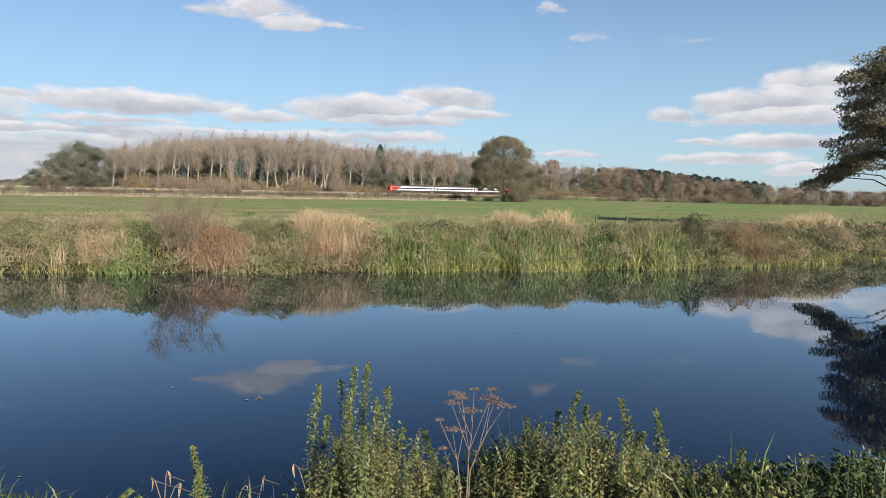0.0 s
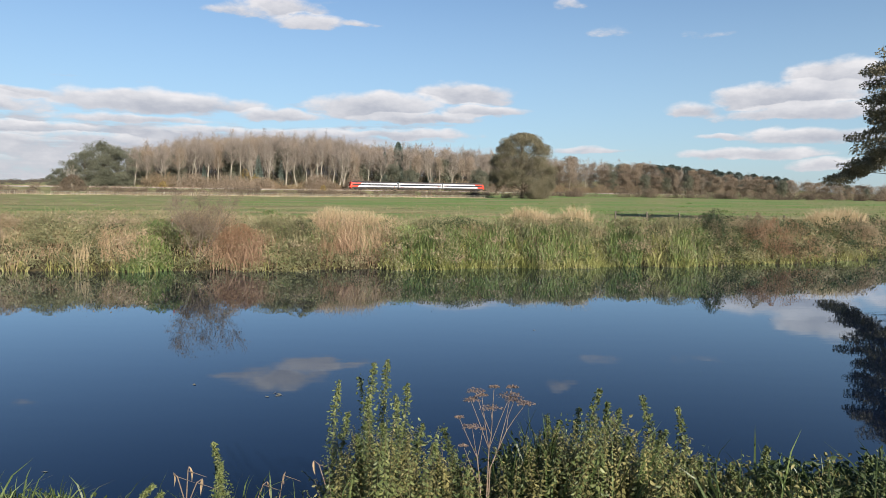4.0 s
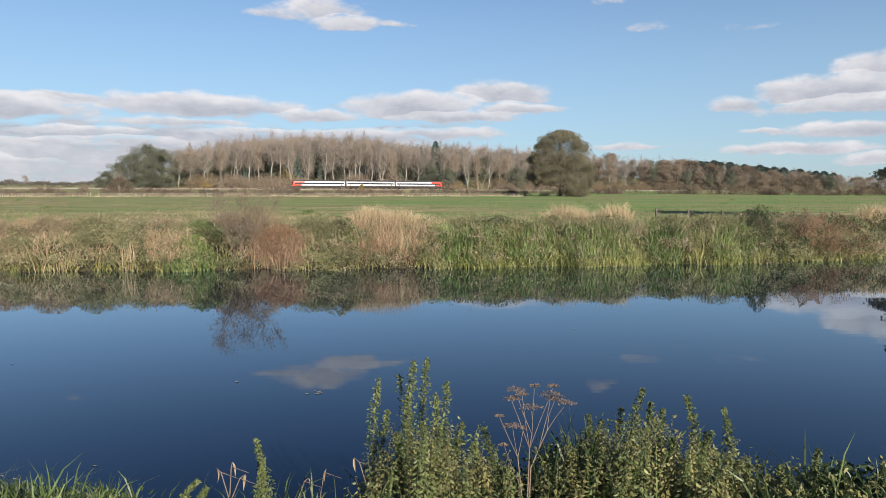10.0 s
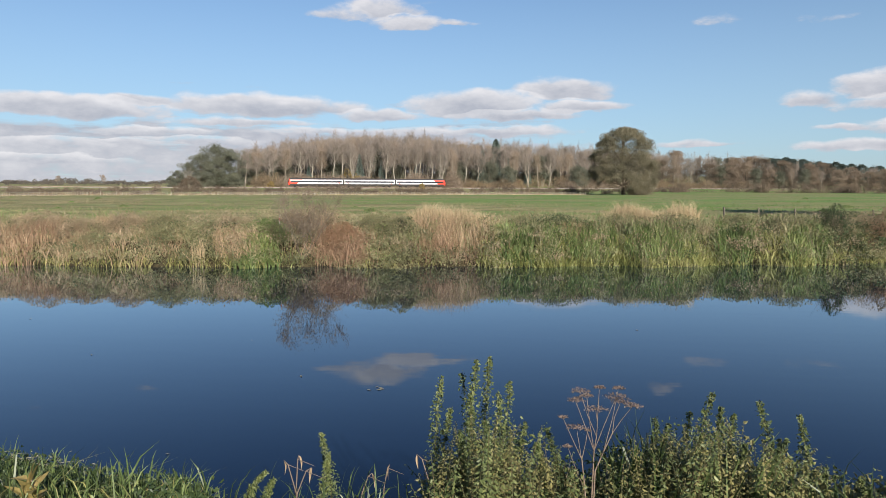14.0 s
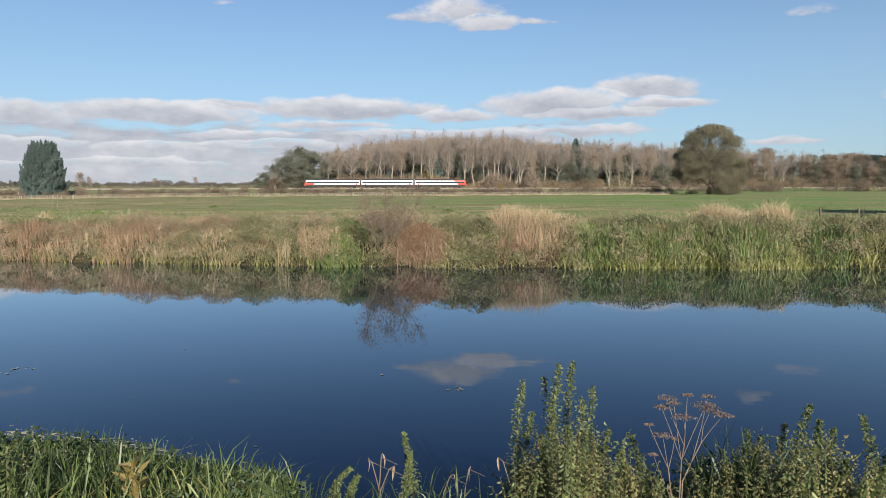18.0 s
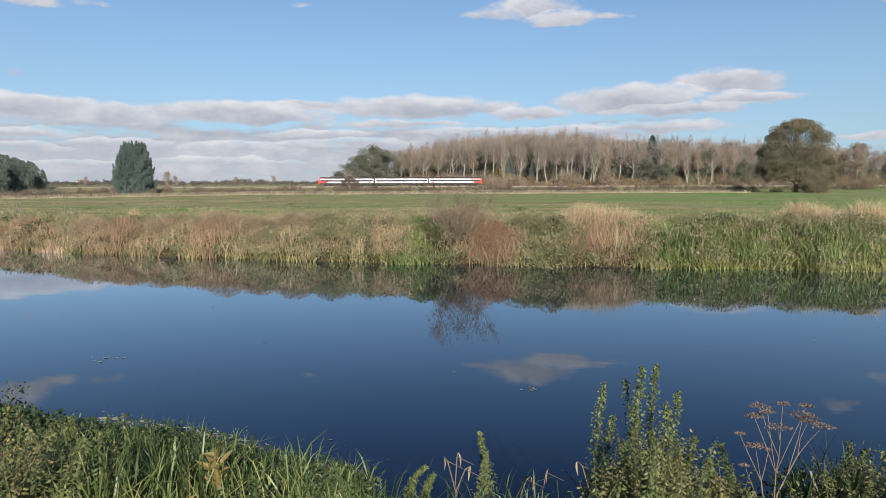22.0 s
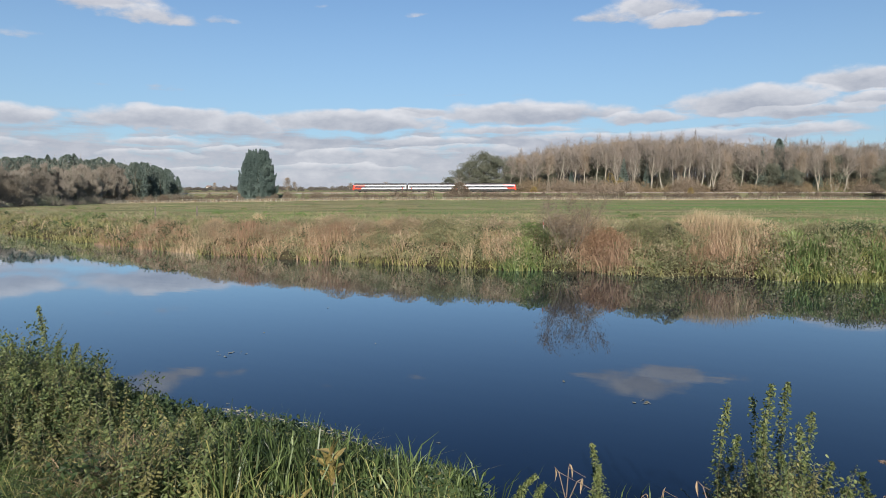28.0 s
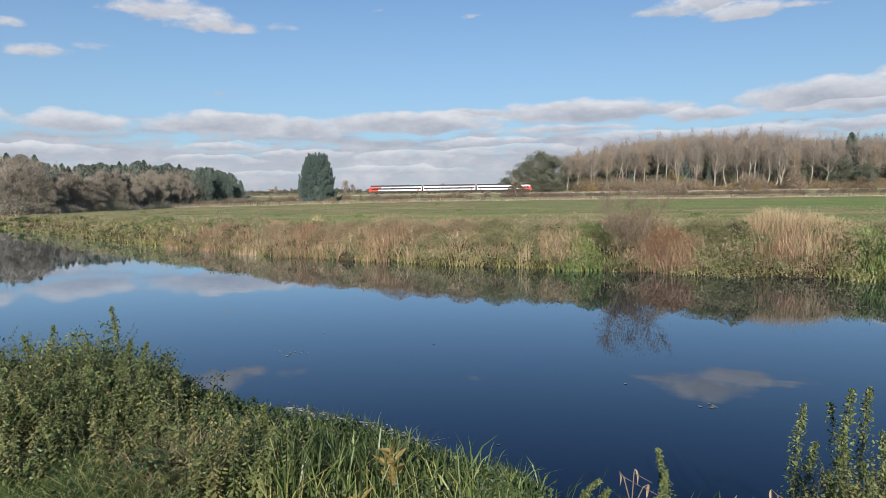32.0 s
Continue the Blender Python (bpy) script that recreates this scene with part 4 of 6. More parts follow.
rng = np.random.default_rng(11)
HT = {id(o): h for o, h in [(k, 23.6) for k in kinds] + [(s, 10) for s in scrub] + [(pine, 20), (spruce, 20), (broad, 13.3), (ever, 17), (mid, 15)] + [(o, 11.3) for o in autumn]}


def to_skyline(ob, az, r, share):
    x, y, z = polar(az, r)
    top = EYE + r * math.tan(radians(float(np.interp(az, SKY_AZ, SKY_EL)))) * share
    return plant(ob, pose(x, y, z - .2, 0, 0, rng.uniform(0, 360)) @ Matrix.Scale(max(top - z, 5) / HT[id(ob)], 4))


for row, (back, step, lo, hi) in enumerate([(0, 1.05, .84, .97), (9, 1.0, .90, 1.0), (20, 1.05, .94, 1.02), (36, 1.1, .96, 1.03), (60, 1.3, .96, 1.02)]):
    az = 25.5
    while az > -8:
        to_skyline(kinds[rng.integers(0, 8)], az, wood_front(az) + back + rng.uniform(-3, 3), rng.uniform(lo, hi))
        az -= step * rng.uniform(.7, 1.3)
for row, (back, step, lo, hi) in enumerate([(0, .9, .66, .9), (14, .9, .88, 1.02), (32, 1.0, .92, 1.02)]):
    az = -8.0
    while az > -36:
        r = wood_front(az) + back + rng.uniform(-4, 4)
        pick = broad if (-25 < az < -15.5 and row == 2) else (mid if rng.uniform() < .16 else (autumn * 3 + kinds[:2] + scrub[:1])[rng.integers(0, 12)])
        to_skyline(pick, az, r, rng.uniform(lo, hi) * (1.05 if pick is broad else 1))
        az -= step * rng.uniform(.7, 1.3) * (.5 if row == 2 and -25 < az < -15.5 else 1)
for az, share in ((6.3, .80), (14.6, .55), (8.8, .5), (2.6, .6), (11.8, .45), (16.4, .62), (4.2, .66), (20.5, .5)):
    to_skyline(pine, az, wood_front(az) + 4, share)
to_skyline(spruce, 5.2, wood_front(5.2) + 7, 1.0)
for az, r, h in ((31.0, 318, 5.0), (30.5, 320, 7.5), (29.7, 322, 11.0), (28.8, 324, 14.5), (27.6, 328, 18.6), (26.6, 336, 17.0)):
    plant(ever, stand(az, r, az * 50, h / 17))
for az, r, h in ((24.9, 352, 14), (22.6, 356, 13), (17.9, 352, 12), (5.8, 366, 13), (4.2, 362, 11), (-1.5, 372, 12)):
    plant(ever, stand(az, r, az * 70, h / 17))
for az in np.arange(25, -8, -1.3):
    if rng.uniform() < .75:
        to_skyline(mid, az, wood_front(az) + rng.uniform(5, 16), rng.uniform(.42, .78))

# the depth of the wood behind its first trees
def depth_of_wood(a0, a1, back, share, n, mat, seed, size, low=0.0, label="dense bare branches in the depth of the wood"):
    rng = np.random.default_rng(seed)
    az = rng.uniform(a0, a1, n)
    r = np.array([wood_front(a) for a in az]) + back + rng.uniform(-12, 12, n)
    x, y = -r * np.sin(np.radians(az)), r * np.cos(np.radians(az))
    z0 = land(x, y)
    top = EYE + r * np.tan(np.radians(np.interp(az, SKY_AZ, SKY_EL))) * share * (.93 + .08 * np.sin(az * 5.1 + seed) + .05 * np.sin(az * 13 + seed))
    c = np.stack([x, y, z0 + (top - z0) * (low + (1 - low) * rng.uniform(0, 1, n))], 1)
    d = unit(rng.normal(size=(n, 3)) * [.5, .5, .2] + [0, 0, 1])
    tagged(part_of("woodland", slivers(c, d, size * rng.uniform(.5, 1.3, n), size * .05 * rng.uniform(.5, 1.5, n), rng), mat), label, "wood", kind="stuff")


# twigs in the darkened colour paint the shade between the trunks
depth_of_wood(-8, 25.5, 50, .84, 30000, M_SHADE_TWIG, 1, 3.2, .0)
depth_of_wood(-8, 25.5, 85, .95, 26000, M_TWIG, 2, 3.4, .1)
depth_of_wood(-38, -8, 45, .97, 30000, M_TWIG_RED, 3, 1.6, .0)
depth_of_wood(-38, -8, 14, .84, 16000, M_TWIG_RED, 6, 1.5, .0)
depth_of_wood(-25.5, -15, 42, .99, 9000, M_PINE_DARK, 8, 1.5, .3, "dark conifers in the depth of the wood")
depth_of_wood(-38, -8, 4, .38, 9000, M_RUSSET, 7, 1.3, .0, "brown scrub at the wood edge")
depth_of_wood(-8, 26, 16, .34, 12000, M_SCRUB, 4, 2.2, .0, "dark shrubs, brambles and shade-toned branches under the trees")
# more darkened twigs, painting the shade behind the undergrowth
depth_of_wood(-8, 26, 70, .65, 26000, M_SHADE_TWIG, 5, 4.0, .0, "dark shrubs, brambles and shade-toned branches under the trees")

# ---- oak in the pasture ----
oak = crowned(31, "oak_tree", "large rounded oak with dense olive-brown leaves in the pasture", "tree", M_OAK, 175000, .29, 20.8, 22.3, .3, 190, 1.85, r0=.75, fill=.84, flat=.8, lift=(2.6, 4.9),
              extra=[(2.0 + .23 * k, 3 * math.sin(k * 2.1), 2.4 + 1.4 * math.sin(k * 1.3)) for k in range(30)] + [(-2.0 - .23 * k, 3 * math.sin(k * 2.1), 5.6 + .6 * math.sin(k * 1.3)) for k in range(32)])
oak.matrix_basis = stand(-5.0, 246, -5)

# ---- cypress, far hedges and houses to the west ----
def cypress(seed, height, width):
    """A dense cypress built of many upright plumes over a broad cone with a ragged double top."""
    rng = np.random.default_rng(seed)
    ob = thing("cypress_tree", "dense dark blue-green cypress standing alone", "tree")
    part_of("trunk", tubes([[0, 0, 0, 0, 0, height * .5, .4, .25], [0, 0, height * .5, 0, 0, height * .9, .25, .05]], 6), M_BARK_DARK, ob, smooth=True)
    n = 420
    u, a = rng.uniform(0, .93, n) ** .95, rng.uniform(0, 2 * np.pi, n)
    rad = width * np.interp(u, [0, .15, .35, .6, .85, .93], [.93, 1, .96, .78, .52, .40]) * rng.uniform(.7, 1.0, n)
    foot = np.stack([np.cos(a) * rad, np.sin(a) * rad, u * height * .95], 1)
    foot = np.concatenate([foot, [[-1.6, 0, height * .80], [1.2, .3, height * .82], [.3, -.8, height * .78], [-.6, .9, height * .76]]])
    up = unit(np.concatenate([np.stack([np.cos(a) * .28, np.sin(a) * .28, np.ones(n)], 1), np.tile([[0, 0, 1.0]], (4, 1))]) + rng.normal(size=(n + 4, 3)) * .1)
    tall = np.concatenate([rng.uniform(1.4, 2.9, n) * np.interp(u, [0, .8, .93], [1, .9, .7]), [3.3, 3.1, 2.6, 2.8]])
    k = np.repeat(np.arange(n + 4), 130)
    v = rng.uniform(0, 1, len(k))
    out = unit(rng.normal(size=(len(k), 3))) * (.85 * (1 - v) ** .7 * rng.uniform(.5, 1, len(k)))[:, None]
    c = foot[k] + up[k] * (tall[k] * v)[:, None] + out
    w = rng.uniform(0, .9, 9000)
    b = rng.uniform(0, 2 * np.pi, 9000)
    core = width * np.interp(w, [0, .15, .35, .6, .85, .93], [.93, 1, .96, .78, .52, .40]) * rng.uniform(.5, .84, 9000)
    c = np.concatenate([c, np.stack([np.cos(b) * core, np.sin(b) * core, w * height], 1)])
    part_of("crown", leaves(c, np.concatenate([np.full(len(k), .46), np.full(9000, .9)]), rng, slim=.42, dirs=np.concatenate([up[k] + out * .6, np.tile([[0, 0, 1.0]], (9000, 1))])), M_CYPRESS, ob)
    return ob


cyp = cypress(41, 19.0, 6.9)
cyp.matrix_basis = stand(45.9, 268)


def thicket(name, label, category, path, height, depth, mat, per, size, seed, kind="stuff"):
    """A hedge or far belt of scrub along a path of ground points: many bushes of uneven height."""
    rng = np.random.default_rng(seed)
    pts = np.array(path, float)
    seg = np.linalg.norm(np.diff(pts, axis=0), axis=1)
    n, nb = int(seg.sum() * per), max(int(seg.sum() / height * 2.2), 4)
    cum = np.concatenate([[0], np.cumsum(seg)])
    u = rng.uniform(0, seg.sum(), nb)
    bh = height * (.42 + .22 * np.sin(u / height * .31 + seed) + rng.uniform(0, .42, nb))
    bw = height * rng.uniform(.35, .85, nb)
    bx, by = np.interp(u, cum, pts[:, 0]) + rng.normal(size=nb) * depth * .35, np.interp(u, cum, pts[:, 1]) + rng.normal(size=nb) * depth * .35
    k = rng.integers(0, nb, n)
    d = unit(rng.normal(size=(n, 3))) * (rng.uniform(.2, 1, n) ** .5)[:, None]
    x, y = bx[k] + d[:, 0] * bw[k], by[k] + d[:, 1] * bw[k]
    c = np.stack([x, y, land(x, y) + np.abs(d[:, 2]) * bh[k] * rng.uniform(.92, 1.12, n)], 1)
    return tagged(part_of(name, leaves(c, np.full(n, size), rng, slim=.6), mat), label, category, kind=kind)


def line_of(s0, s1, q0, q1=None, n=12):
    q1 = q0 if q1 is None else q1
    return [tuple(TN * (q0 + (q1 - q0) * k / n) + TD * (s0 + (s1 - s0) * k / n)) for k in range(n + 1)]


thicket("hedge", "dark brown leafless hedge below the railway", "hedge", line_of(-190, 170, 268), 3.2, 3.0, M_SCRUB, 120, .36, 1)
thicket("hedge", "dark leafless hedge close behind the pale fence", "hedge", line_of(-150, 160, 228), 3.0, 2.5, M_SCRUB, 220, .30, 6)
thicket("hedge", "low brown bramble hedge behind the pale fence", "hedge", line_of(-130, 150, 224), 1.2, 3.5, M_HEDGE, 70, .32, 2)
thicket("scrub_belt", "brown bramble and thorn scrub behind the railway", "scrub", line_of(-330, -20, 326), 8.6, 7, M_HEDGE, 260, .46, 3)
thicket("scrub_belt", "russet thorn scrub on the railway bank", "scrub", line_of(-78, -42, 321), 13.0, 6, M_AUTUMN, 420, .5, 4)
thicket("scrub_belt", "russet thorn scrub on the railway bank", "scrub", line_of(-125, -98, 321), 11.0, 6, M_AUTUMN, 360, .5, 8)
thicket("scrub_belt", "russet thorn scrub on the railway bank", "scrub", line_of(-230, -178, 321), 9.0, 6, M_AUTUMN, 300, .5, 9)
thicket("hedge", "brown hedge at the far edge of the pasture", "hedge", [tuple(polar(a, 300 + (-a) * 4)[:2]) for a in range(-7, -42, -3)], 6.5, 8, M_SCRUB, 140, .5, 5)
for k, (r0, r1, hh, mt) in enumerate([(520, 480, 2.6, M_FARHEDGE), (760, 700, 4.6, M_FARHEDGE), (1050, 1000, 7, M_FARHEDGE), (1500, 1450, 11, M_FARHEDGE)]):
    thicket("far_hedge", "distant dark hedgerow with small trees", "hedge", [tuple(polar(a, r0 + (r1 - r0) * (a - 25) / 45)[:2]) for a in range(24, 78, 3)], hh, hh * .8, mt, 14, hh * .24, 20 + k)
for az, r, h in ((43.6, 420, 9), (42.9, 470, 7), (49.2, 700, 8), (38.6, 820, 9), (35.6, 900, 11)):
    plant(scrub[int(az) % 3], stand(az, r, az * 70, h / 10))


def house(az, r, turn, w):
    ob = thing("house", "small distant house with pale walls and brown tiled roof", "house", "distant houses", stand(az, r, turn))
    bm = bmesh.new()
    box(bm, -w / 2, -4, 0, w / 2, 4, 5.2, .05)
    part("wall", bm, M_BRICKWALL, ob)
    bm = bmesh.new()
    a = [bm.verts.new(p) for p in ((-w / 2 - .4, -4.4, 5.1), (w / 2 + .4, -4.4, 5.1), (w / 2 + .4, 4.4, 5.1), (-w / 2 - .4, 4.4, 5.1), (-w / 2 - .4, 0, 8.4), (w / 2 + .4, 0, 8.4))]
    for f in ((0, 1, 5, 4), (2, 3, 4, 5), (0, 4, 3), (1, 2, 5), (3, 2, 1, 0)):
        bm.faces.new([a[i] for i in f])
    part("roof", bm, M_TILE, ob)
    for wx0 in (-w * .3, w * .05, w * .3):
        bm = bmesh.new()
        box(bm, wx0 - .6, -4.06, 1.2, wx0 + .6, -3.98, 2.5)
        part("window", bm, M_GLASS, ob)


house(49.6, 1500, 20, 9)

# ---- wood on the west bank ----
W_AZ, W_EL = [50.5, 51.9, 53, 55, 57.1, 59.1, 62.9, 65.4, 66.7, 68.1, 75], [1.3, 1.9, 2.8, 3.05, 3.3, 3.4, 3.15, 3.2, 4.0, 3.6, 4.2]


def west_front(az):
    return float(np.interp(az, [50, 54, 57, 60, 64, 68, 72, 78], [300, 275, 248, 200, 150, 118, 104, 95]))


def to_west(ob, az, back, share):
    r = west_front(az) + back
    x, y, z = polar(az, r)
    top = EYE + r * math.tan(radians(float(np.interp(az, W_AZ, W_EL)))) * share
    return plant(ob, pose(x, y, z - .1, 0, 0, rng.uniform(0, 360)) @ Matrix.Scale(max(top - z, 2) / HT[id(ob)], 4))


willow = crowned(161, "sallow_tree", "grey-green leafy sallow at the wood's edge", "tree", M_SALLOW, 8000, .26, 6.5, 9.5, .3, 120, .9, group="sallows of the west wood", r0=.16)
HT[id(willow)] = 10
birch = bare_tree(162, 9, "bare_tree", "pale-stemmed brown leafless tree at the wood's edge", M_TWIG_PALE, 3000, .9, .045, "bare trees of the west wood", first=.2, spread=.26, limbs=16, sub=5, r0=.13, rise=.9)
HT[id(birch)] = 9.6
fir = conifer(163, 12, "conifer", "dark blue-green fir in the west wood", M_PINE, 4200, .55, 3.6, "conifers of the west wood", base=.03, power=.75)
HT[id(fir)] = 12
fir2 = conifer(164, 12, "conifer", "full dark green pine in the west wood", M_PINE, 4600, .5, 3.4, "conifers of the west wood", base=.05, outline=([0, .1, .4, .75, .92, 1], [.6, .95, 1, .75, .45, .12]), droop=.3)
HT[id(fir2)] = 12.2
brown = crowned(165, "autumn_tree", "pinkish-brown leafless tree at the wood's edge", "tree", M_WESTBROWN, 9000, .24, 6.8, 9.5, .3, 120, .95, group="brown trees of the west wood", r0=.15, bark=M_BARK)
HT[id(brown)] = 10
for az in np.arange(52.6, 69.5, .42):
    to_west([fir, fir2, fir2][rng.integers(0, 3)], az, 30 + rng.uniform(-4, 10), rng.uniform(.86, 1.0))
for az in np.arange(51.9, 55.0, .42):
    to_west([fir, fir2][rng.integers(0, 2)], az, rng.uniform(4, 26), rng.uniform(.72, 1.0))
for az in np.arange(54.3, 69.5, .55):
    to_west([willow, birch, birch, brown, birch, birch][rng.integers(0, 6)], az, 18 + rng.uniform(-5, 5), rng.uniform(.66, .88))
for az in np.arange(54.8, 69.5, .8):
    to_west([willow, brown, birch, birch, birch][rng.integers(0, 5)], az, 8 + rng.uniform(-3, 3), rng.uniform(.52, .8))
for az in np.arange(56, 69.5, 1.7):
    to_west([brown, birch, birch][rng.integers(0, 3)], az, rng.uniform(-2, 3), rng.uniform(.4, .72))
to_west(brown, 65.9, -6, .72), to_west(brown, 62.4, -3, .6)
for az in (66.9, 67.6, 65.9):
    to_west(kinds[3], az, 18, 1.0)
n = 7000
az = rng.uniform(53.5, 69.5, n)
r = np.array([west_front(a) for a in az]) + rng.uniform(2, 34, n)
x, y = -r * np.sin(np.radians(az)), r * np.cos(np.radians(az))
z0 = land(x, y)
top = EYE + r * np.tan(np.radians(np.interp(az, W_AZ, W_EL))) * (.86 + .06 * np.sin(az * 4.0) + .05 * np.sin(az * 11))
d = unit(rng.normal(size=(n, 3)) * [.5, .5, .2] + [0, 0, 1])
tagged(part_of("woodland", slivers(np.stack([x, y, z0 + (top - z0) * rng.uniform(0, 1, n)], 1), d, rng.uniform(.5, 1.5, n), rng.uniform(.03, .09, n), rng), M_TWIG_PALE), "dense grey-brown branches in the depth of the west wood", "wood", kind="stuff")
thicket("scrub_belt", "brown scrub in front of the west wood", "scrub", [tuple(polar(a, west_front(a) - 4)[:2]) for a in range(51, 70, 2)], 3.0, 4, M_WESTBROWN, 150, .26, 32)
thicket("scrub_belt", "low scrub in front of the west wood", "scrub", [tuple(polar(a, west_front(a) - 2)[:2]) for a in range(51, 70, 2)], 2.6, 4, M_SALLOW, 90, .28, 31)

# ---- far bank ----
_x = np.linspace(60, -200, 2601)
_az, _r = np.degrees(np.arctan2(-_x, far_edge(_x))), np.hypot(_x, far_edge(_x))
_o = np.argsort(_az)
EDGE_AZ, EDGE_R = _az[_o], _r[_o]


def far_r(az):
    return np.interp(az, EDGE_AZ, EDGE_R)


def far_points(a0, a1, d0, d1, n, rng, spread="even"):
    """Ground points in a band behind the far water's edge, with their distance behind it."""
    az = rng.uniform(a0, a1, n) if spread == "even" else rng.normal((a0 + a1) / 2, (a1 - a0) / 4, n)
    d = rng.uniform(d0, d1, n)
    r = far_r(az) + d * np.clip(far_r(az) / 25, 1, 3)
    x, y = -r * np.sin(np.radians(az)), r * np.cos(np.radians(az))
    return np.stack([x, y, land(x, y)], 1), az, d, r


def clump(az, seed, f=1.0):
    """Uneven growth along the bank, 0 to 1."""
    w = az + .35 * np.sin(az * 2.7 + seed * 1.3) + .5 * np.sin(az * .83 + seed)
    return .5 + .24 * np.sin(w * 1.13 * f + seed) + .16 * np.sin(w * 2.9 * f + seed * 2.1) + .10 * np.sin(w * 6.1 * f + seed * .7)


def bank_top(d, az, seed):
    """The height above the water that growth reaches at the distance d behind the edge."""
    return np.minimum(1.04 + .17 * d, 1.66) * (.90 + .2 * clump(az, seed, 1.7)) * np.interp(az, [20, 40, 60], [1, .93, .85])


def bank_grass(name, label, a0, a1, d0, d1, n, h, w, lean, mat, seed, category="grass", gaps=0.0, spread="even", over=0.0):
    rng = np.random.default_rng(seed)
    p, az, d, r = far_points(a0, a1, d0, d1, n, rng, spread)
    c = clump(az, seed)
    keep = c > gaps
    p, c, r, d, az = p[keep], c[keep], r[keep], d[keep], az[keep]
    m = len(p)
    hh = h * (.45 + .75 * c) * rng.uniform(.6, 1.15, m)
    hh = np.clip(bank_top(d, az, 5) + rng.normal(size=m) * .07 + over - np.maximum(p[:, 2], 0), .12, hh)
    ww = np.maximum(w, r * .00055) * rng.uniform(.6, 1.3, m)
    p[:, 2] = np.maximum(p[:, 2], -.05)
    return tagged(part_of(name, blades(p, hh, ww, np.full(m, lean), rng), mat), label, category, kind="stuff")


def bank_leaves(name, label, a0, a1, d0, d1, n, h, size, mat, seed, gaps=0.0, category="undergrowth", spread="even"):
    rng = np.random.default_rng(seed)
    p, az, d, r = far_points(a0, a1, d0, d1, n, rng, spread)
    c = clump(az, seed, .8) * .6 + clump(az + d * 2, seed + 3, 2.3) * .4
    keep = c > gaps
    p, c, r, d, az = p[keep], c[keep], r[keep], d[keep], az[keep]
    room = np.maximum(bank_top(d, az, 5) + rng.normal(size=len(p)) * .05 - np.maximum(p[:, 2], 0), .06)
    p[:, 2] = np.maximum(p[:, 2], 0) + np.minimum(h * (.35 + 1.0 * c), room) * rng.uniform(0, 1, len(p)) ** .7
    # most leaves gather in sprays, with gaps between
    hub = rng.integers(0, max(len(p) // 100, 1), len(p))
    own = rng.uniform(0, 1, len(p)) < .15
    j = np.where(own, np.arange(len(p)), hub)
    p, r = p[j] + np.where(own, 0, 1)[:, None] * rng.normal(size=(len(p), 3)) * [.17, .17, .10], r[j]
    p[:, 2] = np.maximum(p[:, 2], .02)
    return tagged(part_of(name, leaves(p, np.maximum(size, r * .0022), rng), mat), label, category, kind="stuff")


bank_leaves("undergrowth", "dark olive nettles and brambles on the far bank", -38, 74, -.15, 5.0, 80000, .70, .075, M_HERB, 51)
bank_leaves("undergrowth", "brownish bramble tangle on the far bank", -38, 74, .0, 5.2, 54000, .75, .072, M_BRAMBLE, 52, .40)
bank_leaves("undergrowth", "green nettle patches on the far bank", -20, 17, .1, 3.6, 12000, .62, .062, M_SEDGE_G, 58, .48)
bank_grass("sedge", "yellow-green sedge along the far water's edge", -36, 7, -.25, .7, 2448, .34, 0.028, 1.3, M_SEDGE_Y, 53, gaps=.36)
bank_leaves("undergrowth", "yellow-green leaves at the far water's edge", -22, 7, -.15, .9, 9000, .30, .06, M_SEDGE_Y, 74, .4)
bank_grass("sedge", "pale yellow-green sedge low on the bank", -22, 7, -.2, 1.3, 3900, .5, 0.028, .7, M_SEDGE_Y, 70, gaps=.42)
bank_grass("sedge", "dull olive grass mixed through the far bank", -38, 30, -.1, 3.0, 3600, .45, 0.028, 1.0, M_SEDGE, 71, gaps=.35)
bank_grass("sedge", "green sedge blades on the far bank slope", -21, 6.5, .0, 2.8, 8200, .75, 0.034, .4, M_SEDGE_G, 54, gaps=.42)
bank_grass("dead_stems", "upright brown willowherb stems above the bank", -38, 60, 1.5, 4.8, 2600, .85, .014, .35, M_BRAMBLE, 72, gaps=.3, over=.16)
bank_grass("dead_stems", "upright olive nettle and willowherb stalks on the bank", -24, 16, .6, 4.2, 3200, .8, .022, .3, M_HERB, 75, gaps=.3, over=.10)
# shade low in the growth, painted with darker leaves
bank_leaves("undergrowth", "leaves coloured dark for the shade low in the bank", -38, 74, -.1, 3.4, 22000, .5, .06, M_DARKLEAF, 73, .2)
bank_grass("sedge", "bright green sedge at the water's edge", 22.8, 26.6, -.2, 1.4, 1080, .48, 0.034, .9, M_SEDGE_G, 55, spread="bell")
bank_grass("sedge", "mixed green and straw grass at the water's edge", 24, 74, -.3, .9, 2600, .42, 0.028, 1.0, M_SEDGE, 56, gaps=.3)
bank_grass("dry_grass", "dry brown reeds along the far bank", 29.5, 57, -.1, 2.6, 1584, .8, 0.022, .7, M_REED, 57, gaps=.45)
bank_grass("dry_grass", "rust-brown dry grass at the water's edge", 40, 57.5, -.3, 1.4, 1872, .6, 0.025, .8, M_RUST, 61, gaps=.4)
bank_grass("dry_grass", "pale straw grass among the undergrowth", -38, 72, .8, 5.5, 1440, .7, 0.018, .7, M_STRAW, 59, gaps=.5)
bank_grass("dry_grass", "brown dead stems among the undergrowth", -38, 60, .2, 3.5, 2160, .75, 0.018, .7, M_RUST, 60, gaps=.45)
